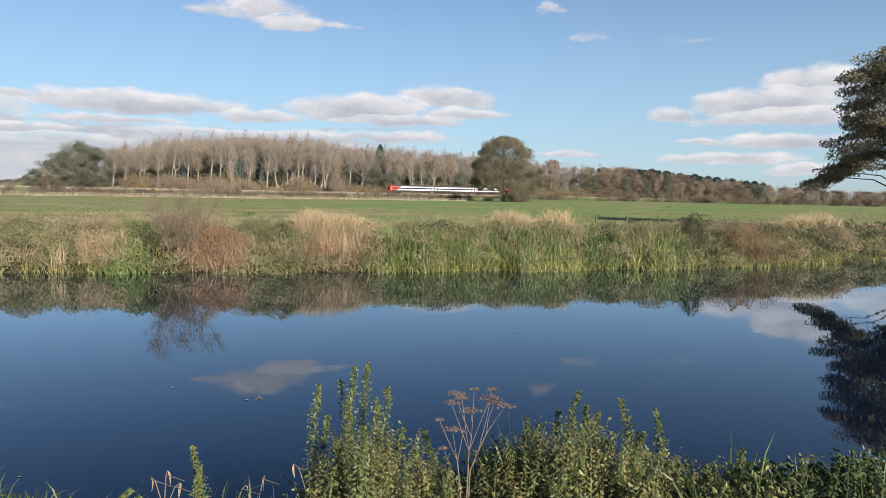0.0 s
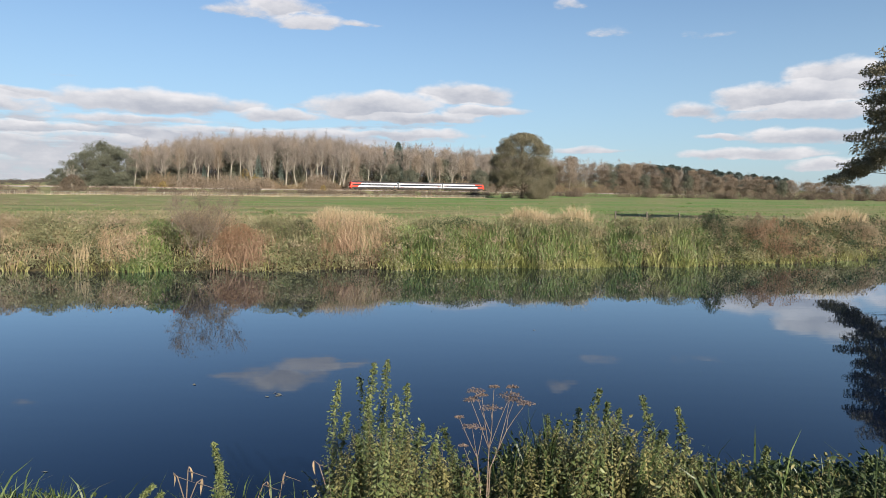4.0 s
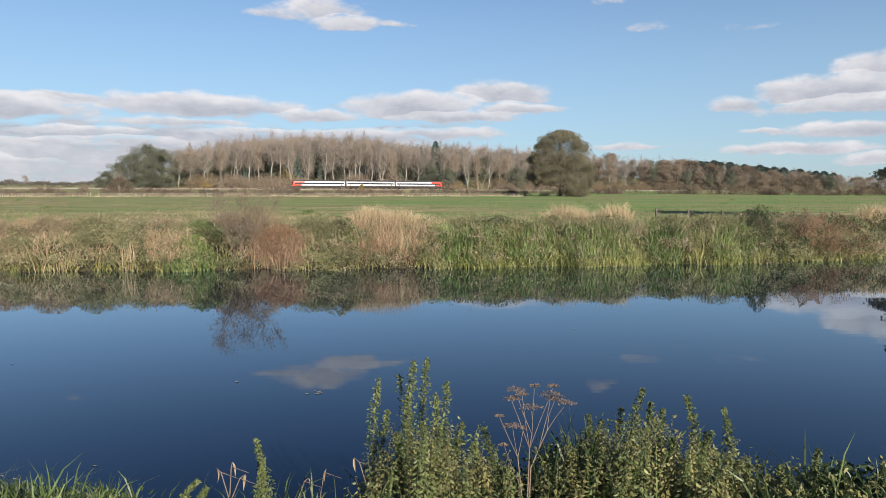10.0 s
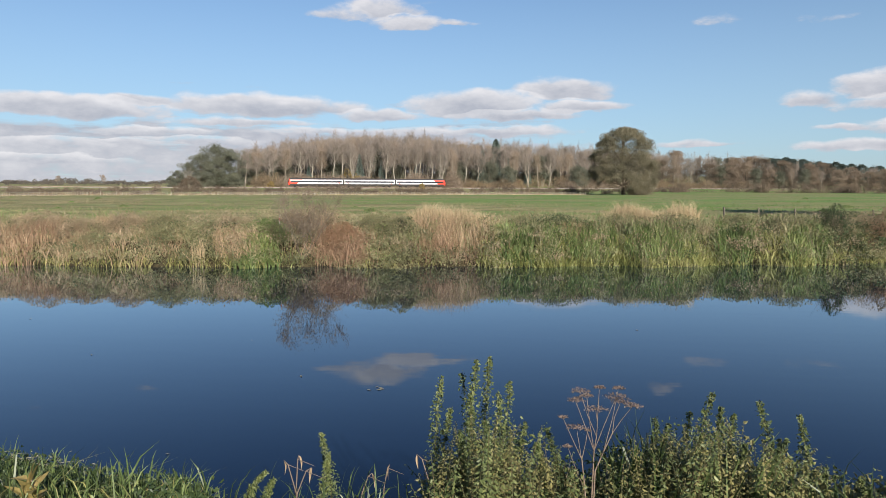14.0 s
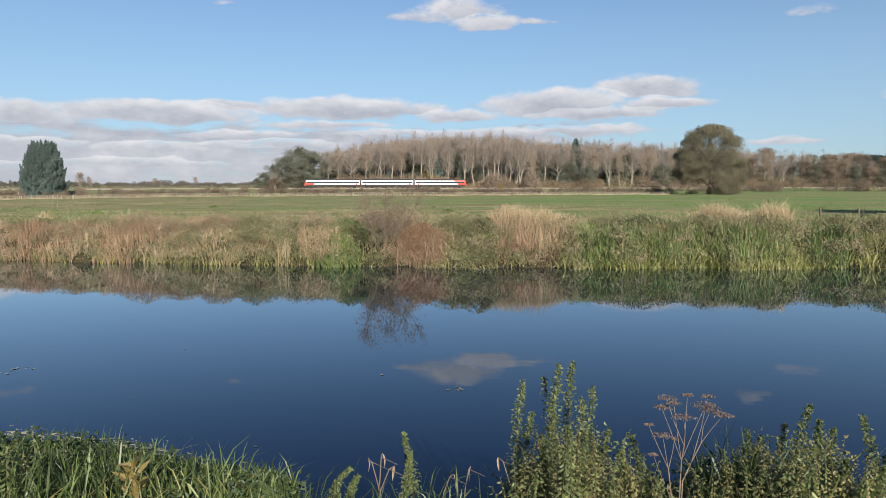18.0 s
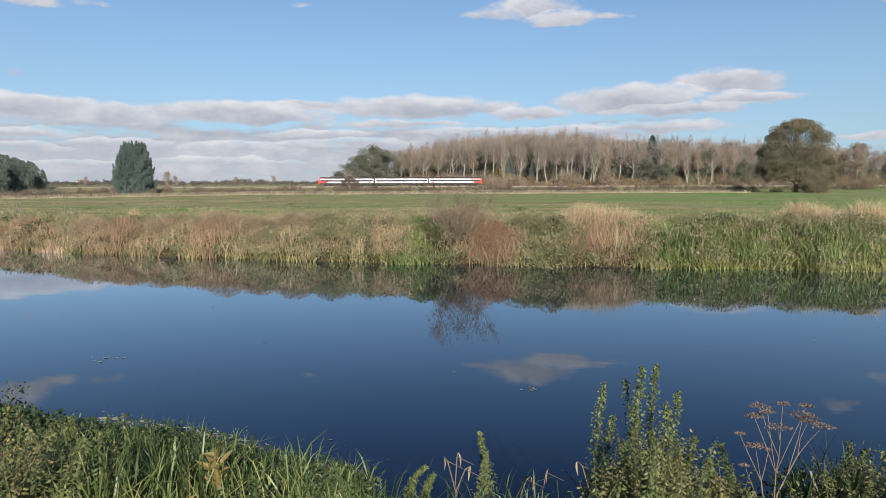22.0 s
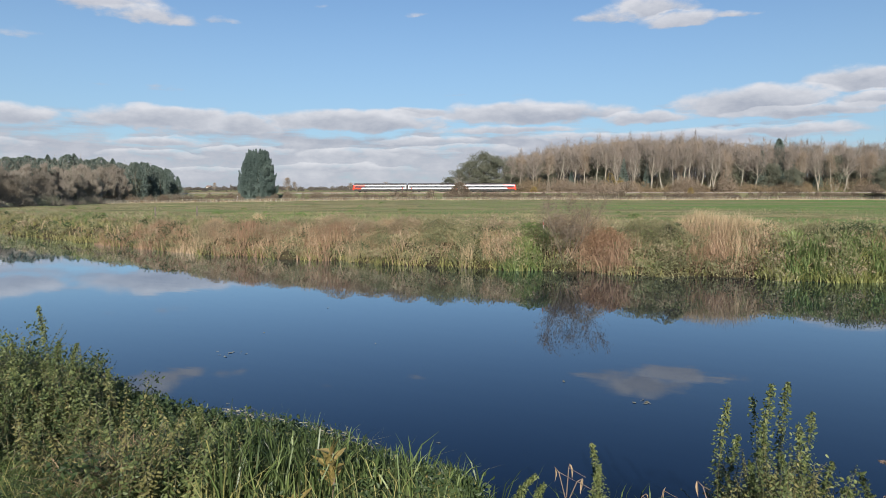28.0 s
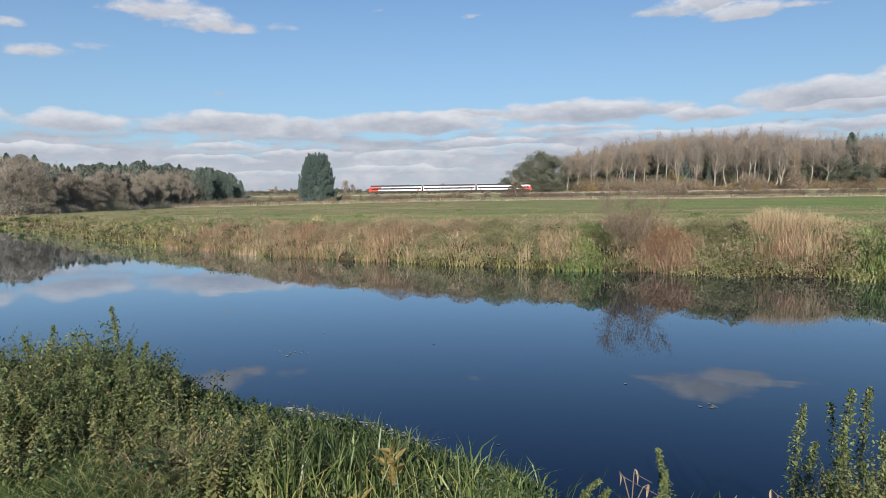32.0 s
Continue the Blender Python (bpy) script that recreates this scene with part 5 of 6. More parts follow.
bank_grass("sedge", "rough green grass on the western bank", 55, 74, -.2, 5, 5760, .45, 0.028, 1.0, M_SEDGE, 62)
bank_leaves("undergrowth", "reddish-brown dead willowherb on the bank", 15.6, 19.8, -.1, 1.6, 5500, .8, .06, M_RUST, 65, spread="bell")
bank_grass("dry_grass", "rust-brown upright dead stems on the bank", 15.6, 20.6, .0, 1.6, 864, .95, 0.022, .4, M_RUST, 66, spread="bell")
bank_leaves("undergrowth", "dark green nettles above the water's edge", 10.5, 17.5, .0, 2.4, 7000, .66, .065, M_HERB, 67, spread="bell")
bank_leaves("undergrowth", "dark green nettles behind the reeds", 27.5, 34, .6, 3.0, 8000, .7, .065, M_HERB, 68, spread="bell")
bank_leaves("undergrowth", "low olive leaves trailing into the water", -38, 74, -.25, .7, 16000, .42, .06, M_HERB, 76)
# darker leaf colour stands in for the shade on this reach
bank_leaves("undergrowth", "bramble leaves coloured dark for the shade over the water", -38, -19, -.1, 4.0, 24000, .8, .07, M_DARKLEAF, 77)
bank_grass("dry_grass", "dead reddish-brown grass below the pale tufts", 5.5, 12.5, .2, 3.6, 1500, .8, .018, .45, M_RUST, 78)
bank_leaves("undergrowth", "green nettles behind the dry reeds", 36, 60, 2.6, 7.5, 15000, .42, .06, M_SEDGE_G, 79, .42)
bank_leaves("undergrowth", "olive herbs behind the dry reeds", 30, 62, 2.2, 7.5, 12000, .42, .06, M_HERB, 80, .35)
bank_grass("reeds", "tall pale standing reeds at the water's edge", 28.7, 29.6, -.1, .8, 60, 1.1, .014, .2, M_STRAW, 63, category="reeds")
bank_grass("reeds", "short tan reeds at the water's edge", 24.5, 28.0, .4, 2.2, 900, .8, .016, .4, M_REED, 64, category="reeds")


def grass_tuft(az, back, w, h, n, mat, label, seed):
    rng = np.random.default_rng(seed)
    back, h = (back + 1.5, h * .98) if back > 1.5 else (back + .6, h * .98)
    h *= .82 if az > 30 else 1
    r = float(far_r(az)) + back
    x, y, z = polar(az, r)
    ob = thing("grass_tuft", label, "grass tuft", "tufts on the far bank", pose(x, y, z - .03))
    a, rad = rng.uniform(0, 2 * np.pi, n), np.sqrt(rng.uniform(0, 1, n)) * w / 2
    p = np.stack([np.cos(a) * rad * 1.3, np.sin(a) * rad * .7, np.zeros(n)], 1)
    p[:, 2] = land(p[:, 0] + x, p[:, 1] + y) - z
    hh = h * rng.uniform(.55, 1.1, n) * (1 - .35 * (rad / (w / 2)) ** 2)
    part_of("foliage", blades(p, hh, np.full(n, max(.012, r * .0005)), np.full(n, .42), rng), mat, ob)
    return ob


# bearing, distance behind the edge, width, height, blades
PALE = "tall pale straw-coloured grass tuft in seed"
for k, (az, back, w, h, n, mat) in enumerate([
        (9.4, 1.3, 2.4, 1.1, 620, M_REED), (10.2, 2.3, 2.0, 1.25, 560, M_STRAW), (10.9, 2.2, .9, 1.3, 420, M_STRAW), (9.6, 2.4, 1.1, 1.05, 380, M_STRAW), (8.0, 2.0, 1.0, 1.2, 420, M_STRAW), (6.6, 2.6, 1.0, .95, 300, M_STRAW), (11.4, .8, 1.0, .95, 260, M_REED), (8.8, .9, 1.8, 1.0, 420, M_REED), (10.2, .6, 1.4, .8, 260, M_RUST), (5.2, 1.8, .9, .7, 250, M_STRAW),
        (-5.2, 3.4, 1.3, 1.4, 600, M_STRAW), (-6.6, 3.2, 1.2, 1.15, 480, M_STRAW), (-9.4, 3.4, 1.1, 1.4, 520, M_STRAW), (-1.0, 1.2, .8, .7, 260, M_REED),
        (-27.2, 3.4, 1.3, 1.3, 500, M_STRAW), (-28.6, 3.6, 1.6, 1.4, 700, M_STRAW), (-31.8, 3.4, .9, .8, 260, M_STRAW), (-21.0, 3.6, .7, .7, 200, M_STRAW),
        (33.5, 2.4, 1.2, .95, 420, M_REED), (35.5, 2.6, 1.2, 1.05, 420, M_REED), (38.6, 2.8, 1.4, 1.0, 460, M_REED), (41.0, 3.2, .5, 1.15, 160, M_STRAW), (44.0, 1.6, 1.2, .8, 420, M_RUST), (47.0, 1.2, 1.6, .9, 520, M_RUST), (49.5, 2.4, 1.5, .9, 460, M_REED), (53.5, 2.0, 1.8, 1.0, 520, M_RUST), (46.0, 6.5, .5, 1.1, 130, M_STRAW), (46.4, 1.1, 3.0, .8, 600, M_RUST), (50.4, 1.1, 3.2, .8, 600, M_REED), (53.2, 1.1, 3.0, .75, 500, M_RUST), (43.0, 1.0, 2.2, .85, 450, M_REED), (40.0, 1.0, 2.2, .85, 450, M_RUST), (37.4, .6, 1.6, .8, 350, M_REED), (56.0, .6, 3.0, .6, 500, M_RUST), (31.5, .5, 1.5, .6, 250, M_REED)]):
    grass_tuft(az, back, w, h, int(n * 1.7), mat, PALE if mat is M_STRAW else ("brown dry reed tuft leaning over the bank" if mat is M_REED else "rust-brown dead grass clump by the water"), 300 + k)

# shrubs on the bank
for k, (az, back, w, d, h, mat, tw, label) in enumerate([
        (19.6, 1.3, 2.3, 1.6, 1.45, M_BRAMBLE, M_RUST, "brown thorny shrub with dead stems on the bank"), (17.8, .7, 1.7, 1.3, 1.2, M_RUSTLEAF, M_RUST, "rusty dead willowherb clump by the water"),
        (21.8, 1.4, 1.5, 1.4, 1.2, M_BRAMBLE, M_RUST, "brown bramble bush on the bank"), (15.4, 1.2, 1.6, 1.4, 1.0, M_HERB, M_STEM, "dark green bramble mound on the bank"),
        (-22.8, 1.0, 1.9, 1.4, 1.2, M_BRAMBLE, M_RUST, "brown bramble bush overhanging the water"), (-24.4, -.2, 3.0, 1.8, 1.45, M_RUSTLEAF, M_RUST, "russet bramble bush at the water's edge"), (-29.5, 1.2, 2.2, 1.5, 1.1, M_BRAMBLE, M_RUST, "brown bramble bank by the water"), (-20.0, 1.4, 1.2, 1.2, 1.3, M_DARKLEAF, M_STEM, "dark green elder bush on the bank"),
        (31.4, 1.6, 2.0, 1.4, 1.1, M_HERB, M_STEM, "green nettle bed on the bank"), (37.0, 1.4, 1.5, 1.2, 1.0, M_BRAMBLE, M_RUST, "brown bramble bush on the bank"), (42.5, 3.4, 2.2, 1.6, .9, M_HERB, M_STEM, "green nettle bed on the bank"), (26.0, 2.6, 2.4, 1.5, .8, M_BRAMBLE, M_RUST, "low brown bramble mound on the bank"), (13.4, .9, 2.0, 1.4, 1.15, M_HERB, M_STEM, "dark green bramble mound on the bank"), (34.2, 1.6, 2.2, 1.5, 1.05, M_BRAMBLE, M_RUST, "brown bramble bush on the bank"), (39.6, 1.5, 2.6, 1.5, 1.15, M_BRAMBLE, M_RUST, "grey-brown dead willowherb on the bank"), (36.2, 1.0, 1.6, 1.2, .8, M_HERB, M_STEM, "green nettle bed on the bank"), (44.5, 1.6, 2.4, 1.5, 1.05, M_BRAMBLE, M_RUST, "grey-brown dead willowherb on the bank"), (49.0, 1.6, 3.0, 1.6, 1.0, M_BRAMBLE, M_RUST, "brown bramble bush on the bank"), (54.0, 1.6, 3.2, 1.6, .95, M_RUST, M_RUST, "rusty dead willowherb clump by the water"), (-9.0, 1.8, 2.6, 1.5, 1.0, M_HERB, M_STEM, "olive nettle bed on the bank"), (-17.0, 1.8, 2.2, 1.5, 1.05, M_HERB, M_STEM, "olive nettle bed on the bank"), (-4.5, 1.6, 2.4, 1.5, 1.0, M_HERB, M_STEM, "olive nettle bed on the bank"), (.2, 1.6, 2.2, 1.5, 1.0, M_DARKLEAF, M_STEM, "dark green nettle bed on the bank"), (23.9, .8, 1.6, 1.2, .85, M_SEDGE_G, M_STEM, "bright green nettle patch by the water"), (-33.5, 1.4, 2.4, 1.5, 1.1, M_HERB, M_STEM, "olive bramble bank by the water"), (12.6, 1.0, 1.2, 1.0, .9, M_DARKLEAF, M_STEM, "dark green bramble mound on the bank"), (3.0, 2.2, 2.0, 1.4, .9, M_HERB, M_STEM, "olive nettle bed on the bank"), (-13.5, 2.2, 2.0, 1.4, .95, M_HERB, M_STEM, "olive nettle bed on the bank")]):
    b = bush(400 + k, w * 1.1, d, h * (.74 if az > -18 else 1.0), "bramble_bush", label, "bush", mat, 4200, .05, "bushes on the far bank", tw, 260)
    b.matrix_basis = pose(*polar(az, float(far_r(az)) + back + .9, -.12))

sapling = bare_tree(71, 2.5, "willow_sapling", "leafless willow sapling with fine brown twigs at the water", M_SAPLING, 2600, .18, .012, jit=.09, first=.25, spread=.27, limbs=9, sub=4, r0=.016, wob=.05, rise=.75, forks=6, fan=.42, bark=M_SAPLING)
_p = np.random.default_rng(74)
_u = _p.normal(size=(520, 3))
_u = unit(_u) * (_p.uniform(.25, 1, 520) ** .5)[:, None] * [1.15, .9, 1.0] + [0, 0, 1.85]
part_of("foliage", leaves(_u, np.full(520, .05), _p), M_SAPLING, sapling, "last few withered leaves")
sapling.matrix_basis = pose(*polar(21.1, float(far_r(21.1)) + .35, .1), 4, 0, 0)

# marker post
M_BAND = material("faded_red", [(.28, .06, .04), (.36, .10, .07)], .6, 10, 50, .2)
mk = thing("marker_post", "thin white marker post with a red band on the bank", "post", at=pose(*polar(22.9, float(far_r(22.9)) + 1.6, -.30)))
bm = bmesh.new()
bmesh.ops.create_cone(bm, cap_ends=True, segments=10, radius1=.015, radius2=.014, depth=1.2, matrix=Matrix.Translation((0, 0, .50)))
part("post", bm, M_MARK, mk)
bm = bmesh.new()
bmesh.ops.create_cone(bm, cap_ends=True, segments=10, radius1=.017, radius2=.017, depth=.10, matrix=Matrix.Translation((0, 0, .93)))
part("band", bm, M_BAND, mk, "red painted band")

# small white post beside the cypress
wp = thing("white_post", "short white painted post beside the cypress", "post", at=stand(47.5, 262))
bm = bmesh.new()
box(bm, -.11, -.11, -.2, .11, .11, 1.5, .03)
part("post", bm, M_WHITE, wp)

# post and rail fence behind the right-hand reach
wf = thing("post_fence", "low dark timber post and wire fence across the pasture", "fence", at=pose(0, 0, 0))
tops_ = []
for k, az in enumerate(np.arange(-12.5, -44, -2.45)):
    r = 37.5 + abs(az + 20) * .12
    x, y, z = polar(az, r)
    bm = bmesh.new()
    box(bm, -.035, -.035, -.2, .035, .035, .78, .01)
    p = part("post", bm, M_POST, wf)
    p.matrix_basis = pose(x, y, z, R.normal() * 2, R.normal() * 2, 20)
    tops_.append(np.array([x, y, z]))
for h in (.30, .52, .70):
    part_of("rail", strand([a + [0, 0, h] for a in tops_], .007), M_POST, wf)
for az, r in ((50.6, 44), (53.6, 47)):
    bm = bmesh.new()
    box(bm, -.045, -.045, -.2, .045, .045, .95, .01)
    o = part("fence_post", bm, M_POST)
    o.matrix_basis = pose(*polar(az, r), 2, 1, az)
    tagged(o, "lone weathered fence post in the rough grass", "post", "lone fence posts")

# alder at the right
alder = crowned(81, "alder_tree", "alder tree with thinning brown-green leaves behind the river bank", "tree", M_ALDER, 90000, .15, 8.6, 10.9, 3.3, 240, .8, r0=.25, flat=.42, limbs=24, fill=.3,
                extra=[(-2.2 - .26 * k + .3 * math.sin(k * 2.3), .6 * math.sin(k * 1.7), 4.7 - .17 * k + .4 * math.sin(k * 3.1)) for k in range(12)] * 2)
alder.matrix_basis = pose(*polar(-34.4, 47, -.1), 1, -1, -35)

# dead pollard by the railway
dead = bare_tree(72, 8.0, "dead_tree", "pale dead tree with bare spreading limbs near the railway", M_TWIG_PALE, 60, 1.4, .10, first=.35, spread=.5, limbs=12, sub=3, r0=.35, wob=.06, rise=.5)
dead.matrix_basis = stand(29.6, 284, 0, 1.0)
b = bush(73, 11, 6, 5.0, "thorn_bush", "dark thorn bush round the foot of the dead tree", "bush", M_SCRUB, 2600, .5)
b.matrix_basis = stand(29.6, 282)
for k, (az, r, h, mat, label) in enumerate([(17.4, 338, 8.5, M_GOLD, "small tree with yellow-orange autumn leaves"), (16.6, 336, 6.5, M_GOLD, "yellow-leaved shrub by the railway"), (11.3, 300, 3.0, M_GOLD, "yellow-leaved shrub by the railway"), (23.5, 316, 3.0, M_GOLD, "yellow-leaved shrub by the railway")]):
    b = bush(500 + k, h * 1.0, h * .8, h, "autumn_shrub", label, "bush", mat, 500, .6, "yellow shrubs by the railway", M_TWIG, 60)
    b.matrix_basis = stand(az, r)

# ---- pasture ----
rng = np.random.default_rng(90)


def field_points(n, a0, a1, e0, e1):
    """Ground points spread evenly over the view, by their angle below the eye."""
    az, el = rng.uniform(a0, a1, n), rng.uniform(e0, e1, n)
    r = 1.25 / np.tan(np.radians(el))
    x, y = -r * np.sin(np.radians(az)), r * np.cos(np.radians(az))
    keep = (y - far_edge(x)) > 4
    return np.stack([x, y, land(x, y)], 1)[keep], r[keep]


def uneven(x, y, seed, size):
    """Drifts of growth without a lattice, about 0 to 1."""
    w = np.random.default_rng(seed)
    tot = 0
    for k in range(14):
        a, f = w.uniform(0, 2 * np.pi), (.6 + .25 * k) / size
        tot = tot + np.sin(x * f * math.cos(a) * .45 + y * f * math.sin(a) * 1.5 + w.uniform(0, 6.3)) / (1 + .25 * k)
    return .5 + tot * .13


for name, label, n, e0, e1, h, mat in (("pasture_grass", "rough tussocky green pasture grass", 60000, .3, 2.4, .09, M_PASTURE), ("pasture_grass", "worn tan and olive grass over the near pasture", 110000, .4, 2.4, .10, M_TIRED)):
    p, r = field_points(n, -40, 72, e0, e1)
    c = uneven(p[:, 0], p[:, 1], 7 if mat is M_PASTURE else 8, 5.0)
    q = p @ [-.485, .875, 0]
    az = np.degrees(np.arctan2(-p[:, 0], p[:, 1]))
    tired = np.where(az < 33, np.clip((95 - q) / 40, 0, 1) * np.clip((14 - p[:, 0]) / 22, 0, 1), np.clip((q - 48) / 25, 0, 1))
    u = rng.uniform(0, 1, len(p))
    keep = (c > .35) & (u < 1 - .85 * tired) if mat is M_PASTURE else (c > .38) & (u < .12 + .88 * tired) & (p[:, 0] < 20)
    p, r, c = p[keep], r[keep], c[keep]
    m = len(p)
    tagged(part_of(name, blades(p, h * (.4 + c) * rng.uniform(.6, 1.3, m), r * .0008 * rng.uniform(.6, 1.4, m), np.full(m, .9), rng), mat), label, "grass", kind="stuff")
cow = [bush(520 + k, 1.6, 1.0, .34, "tussock", "dark green grass tussock in the pasture", "tussock", M_SEDGE_G if k else M_PASTURE, 260, .12, "tussocks in the pasture") for k in range(3)]
for k in range(46):
    az, r = rng.uniform(-34, 60), 1.2 / math.tan(radians(rng.uniform(.28, 1.5)))
    x, y, z = polar(az, r)
    if y - float(far_edge(x)) < 6 or r > 190:
        continue
    plant(cow[k % 3], pose(x, y, z - .05, 0, 0, rng.uniform(0, 360)) @ Matrix.Scale(rng.uniform(.4, 1.0), 4))

# ---- near bank ----
def eye_ray(az, el, r):
    return np.array([-r * math.sin(radians(az)), r * math.cos(radians(az)), EYE + r * math.tan(radians(el))])


def leaf_mesh(name, L, W, mat, teeth=4, fold=.25):
    """A pointed, folded leaf along +x, with a toothed edge."""
    us = np.linspace(0, 1, teeth + 2)
    v = [[0, 0, 0]]
    for u in us[1:-1]:
        w = W * .5 * math.sin(math.pi * u ** .75)
        z = -.25 * L * u * u
        v += [[u * L, 0, z], [u * L - .03 * L, w, z + w * fold], [u * L - .03 * L, -w, z + w * fold]]
    v.append([L, 0, -.25 * L])
    n = teeth
    f3, f4 = [[0, 1, 2], [0, 3, 1]], []
    for i in range(n - 1):
        a, b = 1 + 3 * i, 4 + 3 * i
        f4 += [[a, b, b + 1, a + 1], [a, a + 2, b + 2, b]]
    e = len(v) - 1
    a = 1 + 3 * (n - 1)
    f3 += [[a, e, a + 1], [a, a + 2, e]]
    return mesh_of(name, v, [np.array(f4), np.array(f3)], mat)


M_NLEAF = material("nettle_leaf", [(.028, .040, .016), (.07, .088, .033), (.14, .155, .06), (.215, .21, .095)], .5, 12, 70, .3, by="object", leaf=.2)
NLEAF = [leaf_mesh("leaf", L, L * .56, M_NLEAF) for L in (.015, .023, .030)]


def nettle(az, el, r, seed, length=None, label="tall stinging nettle with pale green toothed leaves", bare=.0):
    """A nettle whose tip stands at that bearing, height and distance from the eye."""
    rng = np.random.default_rng(seed)
    tip = eye_ray(az, el, r)
    bx, by = tip[0] + rng.normal() * .05, tip[1] + rng.normal() * .05
    foot = np.array([bx, by, float(land(bx, by)) - .03])
    h = tip[2] - foot[2]
    if length and h > length:
        foot[2], h = tip[2] - length, length
    ob = thing("nettle_plant", label, "nettle", "nettles on the near bank", pose(*foot))
    n = 9
    u = np.linspace(0, 1, n)
    bow = rng.normal(size=2) * .035
    path = np.stack([(tip[0] - bx) * u + bow[0] * np.sin(u * 3.1), (tip[1] - by) * u + bow[1] * np.sin(u * 3.1), h * u], 1)
    part_of("stem", tubes([[*path[i], *path[i + 1], .0032 - .002 * u[i], .0032 - .002 * u[i + 1]] for i in range(n - 1)], 5), M_STEM_GREEN, ob, smooth=True)
    z, k = max(h * .30, h - .75), 0
    while z < h - .005:
        w = z / h
        o = [np.interp(w, u, path[:, i]) for i in range(3)]
        if rng.uniform() > bare:
            for s in (0, 180):
                m = NLEAF[0] if h - z < .09 else NLEAF[1 + (rng.uniform() < .45)]
                part_of("leaf", m, M_NLEAF, ob, at=pose(*o, rng.normal() * 14, 8 + rng.normal() * 16 + 14 * (1 - w), k * 90 + s + rng.normal() * 16))
        z += .0175 if h - z > .12 else .012
        k += 1
    m = int(420 * (1 - bare))
    w = 1 - rng.uniform(.02, .75, m) ** 1.2 * min(1, .8 / h)
    c = np.stack([np.interp(w, u, path[:, i]) for i in range(3)], 1)
    out = rng.normal(size=(m, 3)) * [1, 1, .5]
    c += unit(out) * (rng.uniform(.006, .045, m) * (.35 + .9 * np.minimum((1 - w) * h / .3, 1)))[:, None]
    part_of("foliage", leaves(c, np.full(m, .017), rng, slim=.58, dirs=unit(out) - [0, 0, .35], oval=True), M_NETTLE, ob)
    return ob


NETTLES = [
    # bearing, height, distance of each tip
    (10.1, -14.9, 3.65, .0), (8.4, -14.6, 3.75, .45), (7.15, -13.6, 3.6, .0), (6.1, -13.3, 3.7, .0), (4.4, -15.2, 3.75, .25), (7.7, -16.4, 3.5, .1), (5.4, -16.2, 3.5, .1), (9.3, -17.4, 3.6, .1), (3.0, -18.5, 3.6, .1), (1.4, -18.8, 3.6, .1), (2.2, -20.0, 3.5, .1), (6.6, -18.4, 3.4, .1), (8.6, -19.2, 3.4, .1),
    (-7.3, -17.5, 3.6, .3), (-8.4, -17.8, 3.7, .2), (-9.9, -16.8, 3.7, .3), (-11.6, -15.2, 3.6, .0), (-12.2, -16.2, 3.6, .1), (-13.1, -16.6, 3.6, .1), (-14.8, -15.5, 3.65, .0), (-16.3, -17.9, 3.7, .3), (-17.6, -16.1, 3.6, .0), (-16.9, -18.0, 3.5, .1), (-10.6, -18.6, 3.5, .1), (-14.0, -18.6, 3.5, .1),
    (-24.2, -18.2, 3.6, .0), (-19.5, -19.4, 3.6, .2), (-21.6, -19.8, 3.6, .1), (-28.3, -18.6, 3.8, .1), (-31.0, -18.0, 3.8, .1), (-32.5, -17.4, 3.8, .1),
    (20.2, -19.0, 3.8, .0), (19.6, -20.6, 3.7, .0), (24.6, -21.6, 3.6, .0), (24.0, -22.2, 3.5, .0),
    (51.0, -15.6, 4.6, .1), (52.0, -15.9, 4.6, .1), (54.3, -16.2, 4.7, .1), (49.2, -17.0, 4.4, .2),
]
for k, (az, el, r, bare) in enumerate(NETTLES):
    nettle(az, el, r, 600 + k, length=1.05, bare=bare, label="straggling nettle stem, mostly bare of leaves" if bare > .2 else "tall stinging nettle with pale green toothed leaves")


def near_points(a0, a1, r0, r1, n, rng):
    az, r = rng.uniform(a0, a1, n), rng.uniform(r0, r1, n)
    x, y = -r * np.sin(np.radians(az)), r * np.cos(np.radians(az))
    return np.stack([x, y, np.maximum(land(x, y), -.1)], 1), az, r


CAP_AZ = [-38, -32, -28, -24, -20, -18, -16, -12, -8, -5, -3, -1, .5, 3, 6, 9, 11, 13, 20, 27, 30, 33, 36, 40, 44, 49, 52, 55, 58, 62, 70, 85]
CAP_EL = [17.0, 17.8, 19.3, 20.0, 20.2, 19.8, 18.3, 17.8, 18.3, 19.3, 21.5, 22.0, 20.6, 19.2, 18.2, 19.2, 21.3, 22.5, 23.2, 23.6, 22.9, 21.9, 21.0, 20.2, 19.4, 18.1, 17.4, 17.5, 18.3, 19.0, 19.5, 20.0]


def cap_z(az, r):
    """How high growth reaches on the near bank, west of which the thicket stands."""
    return EYE - r * np.tan(np.radians(np.interp(az, CAP_AZ, CAP_EL)))


